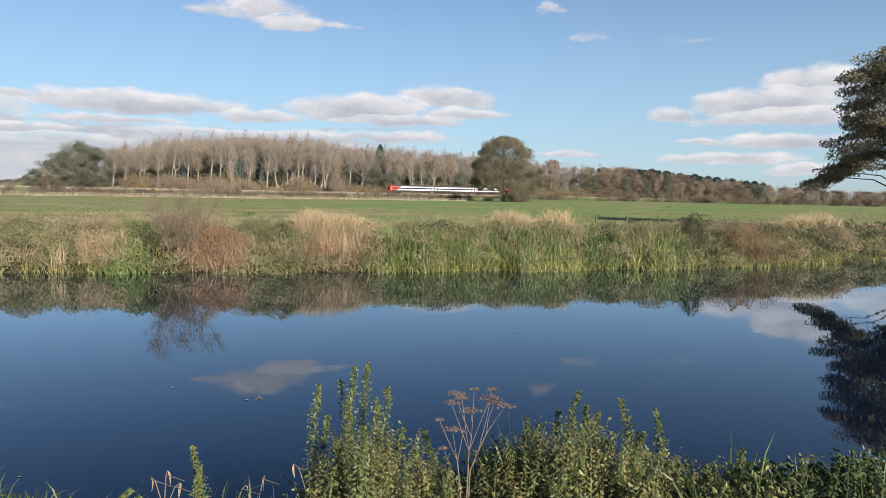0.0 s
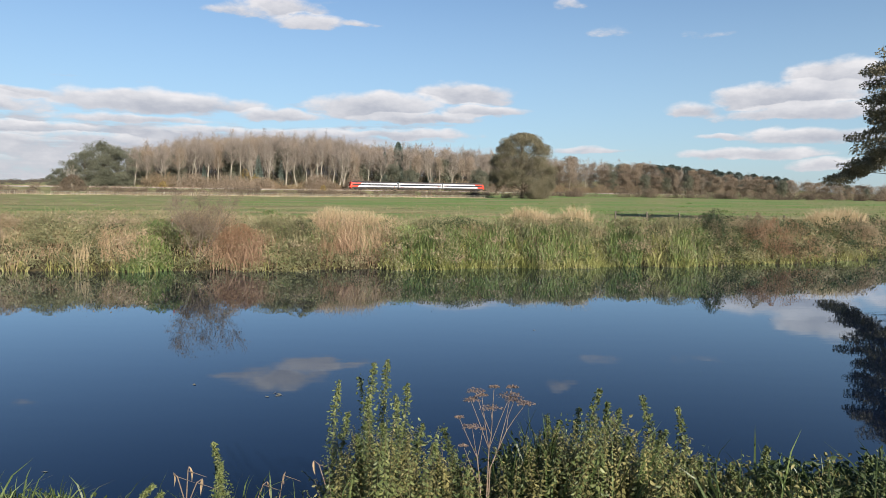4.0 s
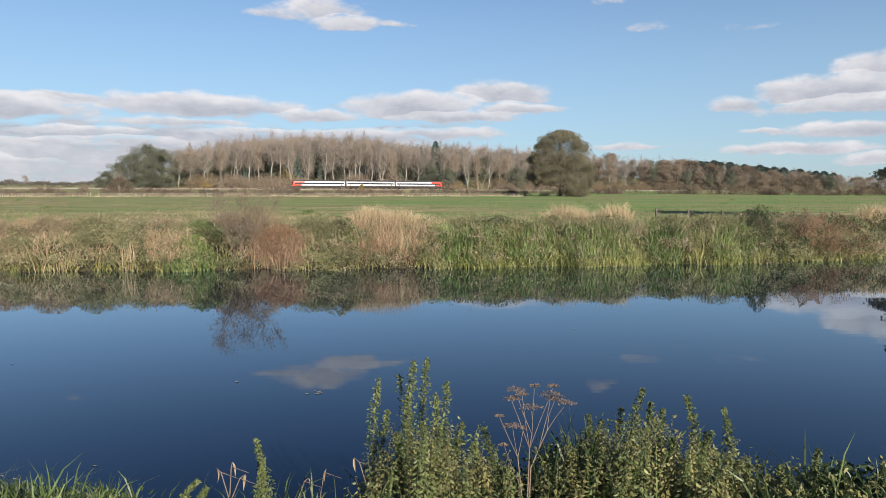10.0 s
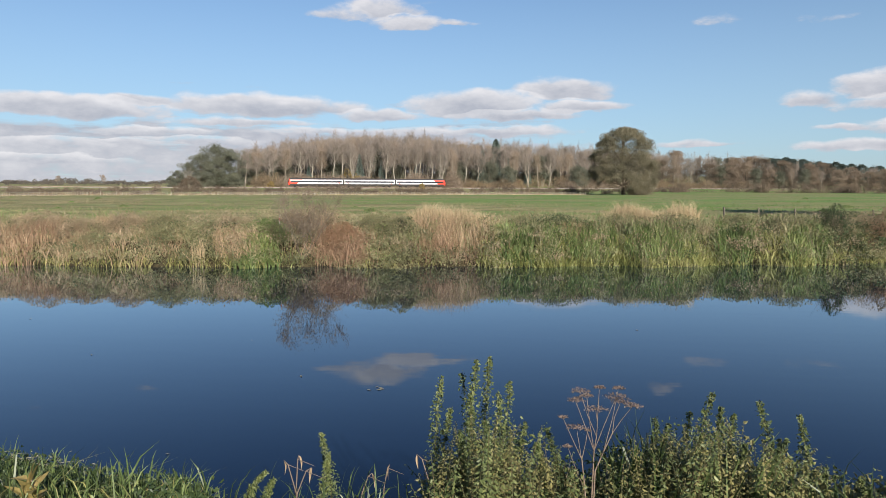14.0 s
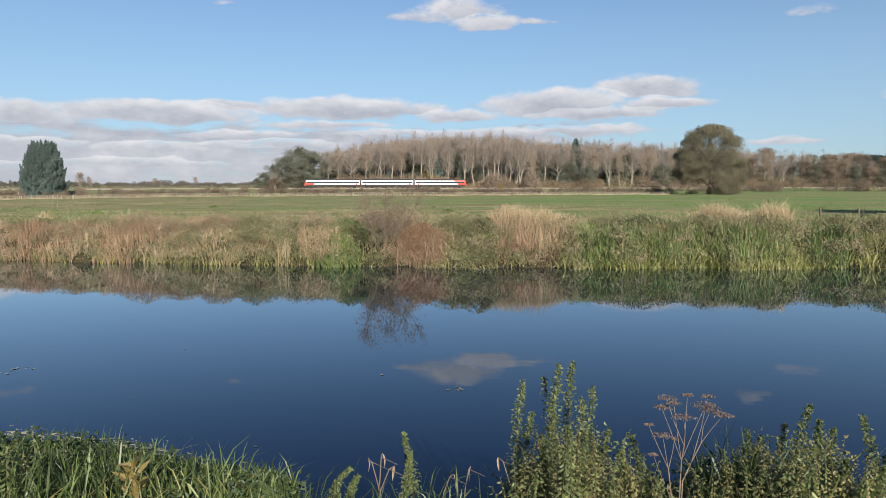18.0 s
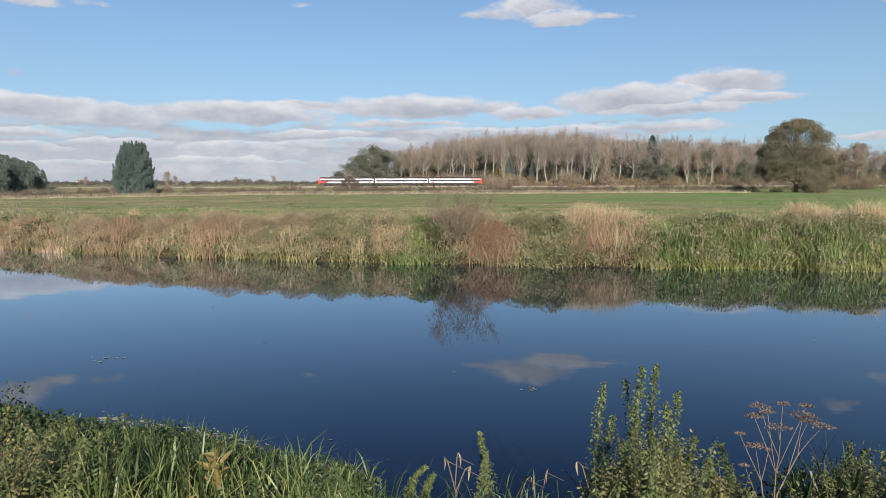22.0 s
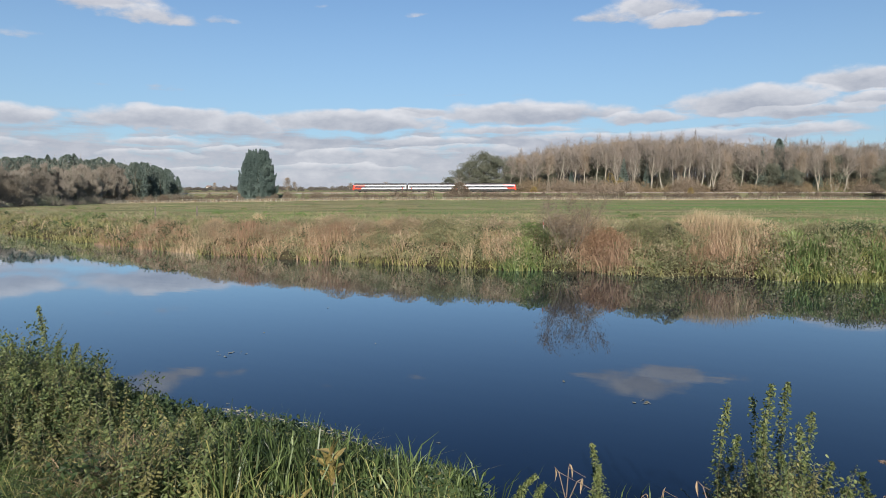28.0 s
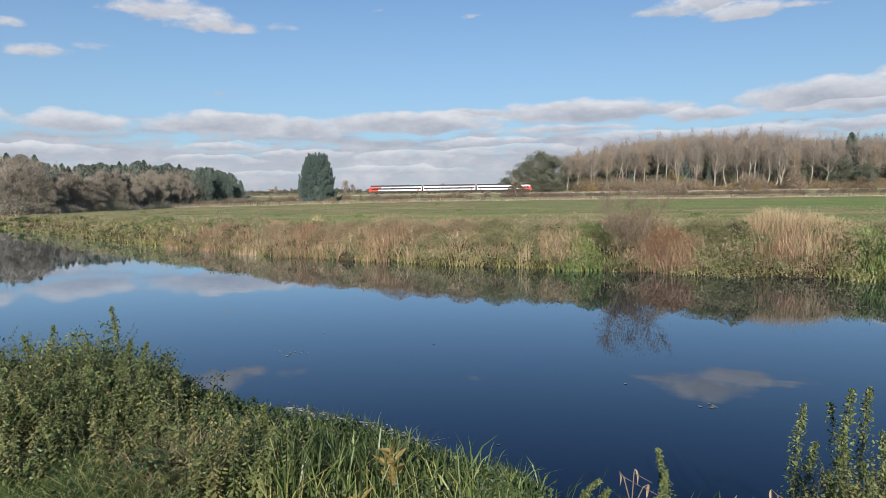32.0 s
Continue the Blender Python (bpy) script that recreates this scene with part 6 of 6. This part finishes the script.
def near_leaves(label, a0, a1, r0, r1, n, cap, size, mat, seed, gaps=.3, tall=False):
    """Leafy growth on the near bank, up to the height cap(az) above the water."""
    rng = np.random.default_rng(seed)
    p, az, r = near_points(a0, a1, r0, r1, n, rng)
    top = cap(az) * (.72 + (.42 if tall else .5) * clump(az * 3 + r * 2, seed, 1.0))
    top = np.where(not tall, np.minimum(top, cap_z(az, r) + .10 * (clump(az * 6, seed + 5) - .5)), top)
    z = p[:, 2] + (np.maximum(top - p[:, 2], .05)) * rng.uniform(0, 1, n) ** .75
    c = clump(az * 2.2, seed + 1) * .5 + clump(r * 9 + az, seed + 2) * .5
    keep = c > gaps
    q = np.stack([p[:, 0], p[:, 1], z], 1)[keep]
    own = rng.uniform(0, 1, len(q)) < .12
    q = q[np.where(own, np.arange(len(q)), rng.integers(0, max(len(q) // 45, 1), len(q)))] + np.where(own, 0, 1)[:, None] * rng.normal(size=q.shape) * [.05, .05, .035]
    ob = tagged(part_of("undergrowth", leaves(q, np.full(len(q), size), rng, slim=.6, oval=True), mat), label, "undergrowth", kind="stuff")
    return ob


def near_grass(label, a0, a1, r0, r1, n, h, w, lean, mat, seed, name="grass", cap=None):
    rng = np.random.default_rng(seed)
    p, az, r = near_points(a0, a1, r0, r1, n, rng)
    keep = near_edge(p[:, 0]) - p[:, 1] > -.25
    p, az, r = p[keep], az[keep], r[keep]
    m = len(p)
    hh = h * (.55 + .7 * clump(az * 1.5 + r, seed)) * rng.uniform(.6, 1.15, m)
    room = np.maximum(cap_z(az, r) - p[:, 2] + rng.normal(size=m) * .09, .05)
    hh = np.minimum(hh, room) if h > .2 and h < .79 else hh
    return tagged(part_of(name, blades(p, hh, w * rng.uniform(.6, 1.3, m), np.full(m, lean), rng), mat), label, "grass", kind="stuff")


def stalks(label, a0, a1, r0, r1, n, drop, mat, stem_mat, seed, size=.034, reach=.45, cap=None, sway=.10, rough=0.0):
    """A stand of leafy stalks: each a bowed stem with paired leaves, joined."""
    rng = np.random.default_rng(seed)
    p, az, r = near_points(a0, a1, r0, r1, n, rng)
    lim = (cap_z(az, r) if cap is None else cap(az)) + rng.normal(size=len(az)) * rough
    keep = (near_edge(p[:, 0]) - p[:, 1] > -.1) & (lim - p[:, 2] > .12)
    p, lim = p[keep], lim[keep]
    segs, cs, ds, sz = [], [], [], []
    for k in range(len(p)):
        h = (lim[k] - p[k][2]) * rng.uniform(drop, 1.04)
        lean = rng.normal(size=2) * sway * h
        u = np.linspace(0, 1, 6)
        path = np.stack([p[k][0] + lean[0] * u ** 1.6, p[k][1] + lean[1] * u ** 1.6, p[k][2] + h * u], 1)
        segs += [[*path[i], *path[i + 1], .0026 - .0015 * u[i], .0026 - .0015 * u[i + 1]] for i in range(5)]
        m = int(max(h - max(h - reach, .1), .1) / .011)
        w = np.linspace(max(1 - reach / h, .2), 1, m)
        pts = np.stack([np.interp(w, u, path[:, i]) for i in range(3)], 1)
        a = np.arange(m) * 1.57 + rng.uniform(0, 6)
        for s in (0, np.pi):
            out = np.stack([np.cos(a + s), np.sin(a + s), -.35 + rng.normal(size=m) * .3], 1)
            L = size * (1.15 - .75 * w ** 3) * rng.uniform(.6, 1.25, m)
            live = rng.uniform(0, 1, m) > .15
            cs.append((pts + out * (L * .65)[:, None])[live]), ds.append(out[live]), sz.append(L[live])
    c, d, L = np.concatenate(cs), unit(np.concatenate(ds)), np.concatenate(sz)
    s_ = unit(np.cross(d, [0, 0, 1.0]) + rng.normal(size=d.shape) * .3)
    nn = np.cross(d, s_)
    L = L[:, None]
    v, f = oval_leaves(c, unit(d - [0, 0, .25]), s_, nn, L, .64)
    tagged(part_of("nettle_stand", (v, f), mat), label, "nettles", kind="stuff")
    tagged(part_of("plant_stems", tubes(segs, 4), stem_mat), "thin brown and green stems of the nettle stand", "stems", kind="stuff")


stalks("yellowing nettle and willowherb stalks on the near bank", -19, 11.5, 3.15, 3.9, 300, .5, M_NETTLE_OLD, M_STEM_GREEN, 81, .027, .6, sway=.16)
stalks("green nettle stalks on the near bank", -37, 12, 3.05, 4.2, 460, .45, M_NETTLE, M_STEM_GREEN, 82, .029, .6, sway=.16)
# shade at the nettles' foot painted by dark leaves; the lit layers are paler
near_leaves("leaves coloured dark as shade at the foot of the nettles", -37, 12, 3.3, 4.6, 12000, lambda a: .85 + 0 * a, .032, M_DARKLEAF, 83, .15)
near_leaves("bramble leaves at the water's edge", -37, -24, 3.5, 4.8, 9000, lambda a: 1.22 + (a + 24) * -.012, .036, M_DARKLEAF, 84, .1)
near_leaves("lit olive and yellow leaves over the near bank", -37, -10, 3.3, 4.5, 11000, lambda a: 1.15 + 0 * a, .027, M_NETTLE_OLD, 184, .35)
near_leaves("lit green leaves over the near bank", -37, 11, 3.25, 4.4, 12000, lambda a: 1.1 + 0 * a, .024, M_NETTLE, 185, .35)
near_grass("broad green sedge blades on the near bank", -37, -4, 3.2, 4.6, 700, .62, .011, .5, M_LUSH, 85, "sedge")
near_grass("broad green sedge blades on the near bank", -8, -3, 3.3, 3.9, 90, .75, .011, .3, M_LUSH, 95, "sedge")
near_grass("low straggling grass at the bank's lip", 10, 30, 3.2, 4.3, 200, .34, .008, .8, M_LUSH, 86)
near_grass("broad green sedge hanging over the water", 29, 50.5, 3.5, 5.9, 2800, .44, .010, .42, M_LUSH, 87, "sedge")
near_grass("yellow-green sedge among the green", 29, 50, 3.5, 5.9, 900, .42, .009, .6, M_SEDGE_G, 88, "sedge")
near_grass("dull olive grass among the sedge", 29, 52, 3.2, 6.0, 700, .42, .006, 1.0, M_SEDGE, 188, "sedge")

M_BLADE = material("sedge_blade", [(.018, .03, .011), (.045, .067, .023), (.095, .125, .045), (.18, .21, .085)], .42, 6, 40, .1, by="object", leaf=.2)


def blade_mesh(L, w, reach):
    """One channelled sedge leaf that arches over at its tip."""
    u = np.linspace(0, 1, 7)
    wd = w * .5 * np.array([.7, 1, 1, .95, .8, .5, .03])
    x, z = reach * u ** 2.4, L * (u - .18 * (reach / L) * u ** 4)
    v = np.concatenate([np.stack([x, -wd, z + wd * .5], 1), np.stack([x, 0 * wd, z], 1), np.stack([x, wd, z + wd * .5], 1)])
    k = np.arange(6)[:, None]
    return mesh_of("blade", v, [np.concatenate([k + [0, 1, 8, 7], k + [7, 8, 15, 14]])], M_BLADE)


BLADES = [blade_mesh(L, w, q) for L, w, q in ((.52, .012, .10), (.44, .011, .20), (.36, .012, .06), (.48, .010, .30))]
rng = np.random.default_rng(61)
for k in range(26):
    az, r = 30.5 + k * .74 + rng.uniform(-.3, .3), rng.uniform(3.7, 4.9)
    x, y, z = polar(az, r)
    if float(near_edge(x)) - y < -.1:
        continue
    ob = thing("sedge_plant", "clump of broad arching green sedge leaves on the bank", "sedge", "sedge clumps on the near bank", pose(x, y, z - .02))
    room = float(cap_z(az, r)) - z
    for i in range(11):
        part_of("blade", BLADES[i % 4], M_BLADE, ob, at=pose(rng.normal() * .03, rng.normal() * .03, 0, rng.normal() * 7, rng.normal() * 7, rng.uniform(0, 360)) @ Matrix.Scale(min(max(room / .44, .35), 1.0) * rng.uniform(.8, 1.15), 4))
# dark leaf colour paints the shaded gaps at the sedge's base
near_leaves("leaves coloured dark as shade low among the sedge", 29, 54, 3.4, 6.0, 9000, lambda a: 1.05 + 0 * a, .03, M_DARKLEAF, 189, .2)
near_grass("short lush turf on the bank top", 61.5, 85, 3.6, 4.6, 16000, .15, .005, 1.2, M_SEDGE_G, 89)
near_grass("short lush turf on the bank top", 61.5, 85, 3.6, 4.6, 9000, .13, .005, 1.2, M_LUSH, 96)
near_grass("long arching grass below the nettles", 54, 66, 3.8, 4.7, 900, .36, .005, 1.3, M_SEDGE, 204)
near_grass("long arching green grass below the nettles", 52, 66, 3.8, 4.9, 1300, .34, .006, 1.2, M_LUSH, 205)
near_grass("bent dead grass on the bank top", 55.5, 60.5, 3.9, 4.6, 1500, .24, .005, 1.5, M_REED, 90, "dry_grass")


def mixed_top(a):
    return np.interp(a, [47, 50, 53, 56, 60, 66, 80], [1.0, 1.16, 1.16, 1.2, 1.26, 1.32, 1.36]) + .16 * (clump(a * 2, 4) - .5)


# same dark leaf colour, deepening the shade low down here
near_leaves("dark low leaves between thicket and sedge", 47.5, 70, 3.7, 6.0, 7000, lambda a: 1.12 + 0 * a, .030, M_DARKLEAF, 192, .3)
stalks("nettles and willowherb beside the sedge", 47.5, 60, 3.6, 5.4, 290, .35, M_NETTLE, M_STEM_GREEN, 97, .034, .5, sway=.2, rough=.09)
stalks("yellowing nettles beside the sedge", 47.5, 61, 3.6, 5.2, 130, .35, M_NETTLE_OLD, M_STEM_GREEN, 98, .031, .5, sway=.2, rough=.09)
stalks("nettles and willowherb below the thicket", 57, 78, 4.25, 5.6, 360, .35, M_NETTLE, M_STEM_GREEN, 197, .034, .5, cap=mixed_top, sway=.25, rough=.07)
stalks("yellowing willowherb below the thicket", 55, 78, 4.2, 5.4, 170, .35, M_NETTLE_OLD, M_STEM_GREEN, 198, .031, .5, cap=mixed_top, sway=.25, rough=.07)
near_grass("tufted grass at the foot of the nettles", 49, 63, 3.6, 4.6, 2600, .16, .006, .8, M_LUSH, 201)
near_grass("yellow-green grass at the foot of the nettles", 50, 63, 3.6, 4.6, 500, .15, .005, 1.0, M_SEDGE, 202)
near_grass("sedge blades among the nettles", 49, 64, 4.2, 6.0, 520, .36, .010, .5, M_LUSH, 199, "sedge")
near_grass("pale grass blades among the nettles", 52, 66, 4.5, 6.0, 260, .36, .006, .7, M_SEDGE, 200, "sedge")

near_grass("short worn turf on the bank top", -180, 180, .2, 3.9, 26000, .06, .006, .9, M_PASTURE, 203)


def thicket_top(az):
    return np.interp(az, [53.5, 55, 57.3, 59.2, 62, 66, 80], [.70, .82, 1.09, 1.32, 1.39, 1.46, 1.54]) + .12 * (clump(az * 3, 6) - .5)


# light painted by leaf colour: shade-dark inside, paler for the sunlit outside
near_leaves("dense nettle and willowherb thicket on the near bank, its inside coloured dark as shade", 53.2, 84, 5.0, 7.4, 40000, lambda a: thicket_top(a) * .86, .030, M_DARKLEAF, 91, .05, True)
stalks("paler sun-toned stalks of the nettle thicket", 54.3, 84, 4.9, 6.6, 760, .5, M_NETTLE, M_STEM_GREEN, 92, .027, .7, cap=thicket_top, sway=.3)
near_leaves("paler sun-toned leaves of the nettle thicket", 54.5, 84, 5.0, 6.4, 36000, lambda a: thicket_top(a) * .97, .025, M_NETTLE, 191, .25, True)
# dark stalks add to the shade painted inside the thicket
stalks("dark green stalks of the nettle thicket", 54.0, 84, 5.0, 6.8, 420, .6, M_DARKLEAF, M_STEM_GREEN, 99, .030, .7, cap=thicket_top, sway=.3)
stalks("yellowing stalks of the nettle thicket", 56, 84, 4.9, 5.8, 300, .4, M_NETTLE_OLD, M_STEM_GREEN, 93, .026, .6, cap=thicket_top, sway=.3)
near_grass("dead grass stalks in the thicket", 60, 84, 5.2, 6.6, 120, .7, .004, .5, M_REED, 94, "dry_grass")
for k, (az, el, r) in enumerate([(61.6, -7.5, 5.6), (65.2, -8.5, 5.6), (59.2, -10.3, 5.8), (57.4, -12.4, 5.8), (67.2, -9.0, 5.5), (56.2, -14.4, 5.6), (63.2, -9.9, 5.4), (60.4, -10.0, 5.5)]):
    nettle(az, el, r, 700 + k, length=1.0, label="tall nettle spike rising from the thicket")

# hogweed, dry and brown
hog = thing("hogweed", "dead brown hogweed with dry umbels on the near bank", "plant")
hb = np.array([.136, 3.27, 1.097])
hog.matrix_basis = pose(*hb)
rng = np.random.default_rng(5)
# three stems and the umbels that each one carries: x, y, z, radius
HOG = [
    ([(-.01, -.06, -.19), (0, 0, 0), (.009, .065, .165), (.021, .088, .229)], [(-.057, .155, .428, .045), (-.026, .148, .409, .03), (.017, .128, .350, .05), (.113, .139, .409, .06), (.035, .157, .451, .025), (-.081, .144, .386, .038)]),
    ([(.0, -.05, -.19), (.014, .033, .081), (.053, .062, .164), (.095, .089, .249)], [(.19, .121, .376, .042), (.125, .15, .453, .028), (.135, .13, .392, .045)]),
    ([(-.03, -.05, -.19), (-.033, 0, -.004), (-.048, .053, .124)], [(-.14, .12, .305, .022), (-.074, .104, .261, .046), (-.02, .11, .25, .015), (-.116, .075, .177, .02)]),
]
stems = []
for stem, tops in HOG:
    stems += [[*a, *b, .0042 - k * .0005, .0038 - k * .0005] for k, (a, b) in enumerate(zip(stem, stem[1:]))]
for root, (tx, ty, tz, rad) in [(np.array(stem[-1 - (k % 2)]), t) for stem, tops in HOG for k, t in enumerate(tops)]:
    top = np.array([tx, ty, tz])
    midp = (root + top) / 2 + rng.normal(size=3) * .006
    stems += [[*root, *midp, .0022, .0018], [*midp, *top, .0018, .0013]]
    rays, seeds = [], []
    for i in range(14):
        a = i * 2.4
        d = rad * math.sqrt((i + .5) / 14)
        e = top + [math.cos(a) * d, math.sin(a) * d, rad * (.20 - .12 * (d / rad) ** 2)]
        rays.append([*top, *e, .0012, .001])
        for _ in range(9):
            f = e + rng.normal(size=3) * [.012, .012, .004] * rad / .08
            seeds.append(f)
    part_of("umbel", join([tubes(rays, 3), leaves(np.array(seeds), np.full(len(seeds), .009), rng, slim=.7)]), M_UMBEL, hog, "dry seed umbel")
part_of("stem", tubes(stems, 6), M_STEM, hog, "ribbed pale brown stem", smooth=True)

# dead bent stems
for k, (az, el, r) in enumerate([(22.0, -20.6, 3.5), (23.2, -20.9, 3.5), (21.0, -21.6, 3.4), (14.5, -21.7, 3.6), (12.2, -21.0, 3.6), (16.0, -22.3, 3.5)]):
    tip = eye_ray(az, el, r)
    b = np.array([tip[0] + .1 * math.sin(k * 2), tip[1] - .05, 0])
    b[2] = float(land(b[0], b[1])) - .03
    ob = thing("dead_plant", "bent dead plant stem with a curled leaf", "plant", "dead stems on the near bank", pose(*b))
    t = tip - b
    m1, m2 = t * [.2, .2, .55], t * [.7, .7, .95]
    part_of("stem", tubes([[0, 0, 0, *m1, .004, .0035], [*m1, *m2, .0035, .003], [*m2, *t, .003, .0015], [*m2, *(m2 + [.09, 0, -.03]), .002, .001]], 5), M_STEM, ob, smooth=True)
    part_of("leaf", leaf_mesh("leaf", .08, .014, M_REED, 4, .8), M_REED, ob, "curled brown leaf", at=pose(*t, 20, 70, k * 70))

# dock with yellowing leaves
M_DOCK = material("dock_leaf", [(.15, .13, .042), (.27, .215, .078), (.37, .28, .12)], .5, 10, 50, .3, by="object", leaf=.35)
dl = [leaf_mesh("leaf", L, W, M_DOCK, 6, .3) for L, W in ((.14, .044), (.11, .04), (.08, .032))]
for k, (az, el, r, n) in enumerate([(41.2, -19.6, 3.6, 26), (44.2, -23.2, 3.5, 5), (33.4, -23.0, 3.7, 5)]):
    tip = eye_ray(az, el, r)
    z0 = float(land(tip[0], tip[1]))
    ob = thing("dock_plant", "dock plant with yellow and brown broad leaves", "plant", "docks on the near bank", pose(tip[0], tip[1], z0))
    h = tip[2] - z0
    part_of("stem", tubes([[0, 0, 0, .01, 0, h * .5, .007, .006], [.01, 0, h * .5, 0, 0, h, .006, .003]], 6), M_STEM, ob, smooth=True)
    for i in range(n):
        part_of("leaf", dl[i % 3], M_DOCK, ob, at=pose(0, 0, h * (.25 + .73 * i / n), rng.normal() * 20, -58 + rng.normal() * 30, i * 137))

# things afloat
rng = np.random.default_rng(17)


def afloat(name, label, x, y, n, spread, size, seed):
    rng = np.random.default_rng(seed)
    c = np.stack([x + rng.normal(size=n) * spread[0], y + rng.normal(size=n) * spread[1], np.full(n, .006)], 1)
    v, f = leaves(c, np.full(n, size), rng, slim=.5)
    v[:, 2] = .004 + np.abs(v[:, 2] - .006) * .15
    return tagged(part_of(name, (v, f), M_FLOAT), label, "debris", kind="stuff" if n > 12 else "")


afloat("floating_weed", "small pale scrap of weed afloat on the river", -2.31, 8.49, 9, (.07, .12), .07, 1)
afloat("floating_weed", "pale scraps of weed afloat on the river", -8.76, 7.77, 12, (.12, .22), .09, 2)
for k, (x, y) in enumerate([(-3.74, 5.96), (-3.5, 8.9), (-9.6, 9.3), (-5.2, 11.0), (1.4, 13.0), (6.5, 14.5), (5.0, 18.0), (8.6, 19.5), (-1.2, 7.1), (-10.5, 12.2), (-7.2, 9.6), (2.0, 17.0), (7.4, 17.4)]):
    afloat("floating_leaf", "fallen pale leaf afloat on the river", x, y, 1, (.01, .01), .07, 30 + k)
mx = np.array([-6.5, -6.0, -5.46, -4.9, -4.4, -3.7])
my = np.array([5.52, 5.55, 5.58, 5.58, 5.46, 5.25])
n = 380
u = rng.uniform(0, 5, n)
c = np.stack([np.interp(u, range(6), mx) + rng.normal(size=n) * .08, np.interp(u, range(6), my) + rng.normal(size=n) * .10, np.full(n, .014)], 1)
d = unit(rng.normal(size=(n, 3)) * [1, .5, .015] + [.5, -.2, .0])
tagged(part_of("floating_debris", slivers(c, d, .02 + .26 * rng.uniform(0, 1, n) ** 3, np.full(n, .011), rng), M_FLOAT), "raft of dead stalks and weed along the near water's edge", "debris", kind="stuff")


# ---- what moves: the train, slowly westward ----
def motions():
    rows = []
    for t in np.arange(0, 32.01, 1.0):
        s = -1.6191261e-3 * t ** 3 + 2.80721132e-2 * t ** 2 + 7.24854187 * t - 175.075841
        p = TN * RAIL_Q + TD * s
        rows.append((float(t), pose(float(p[0]), float(p[1]), RAIL_Z, 0, 0, 209)))
    walk(train, rows)


motions()
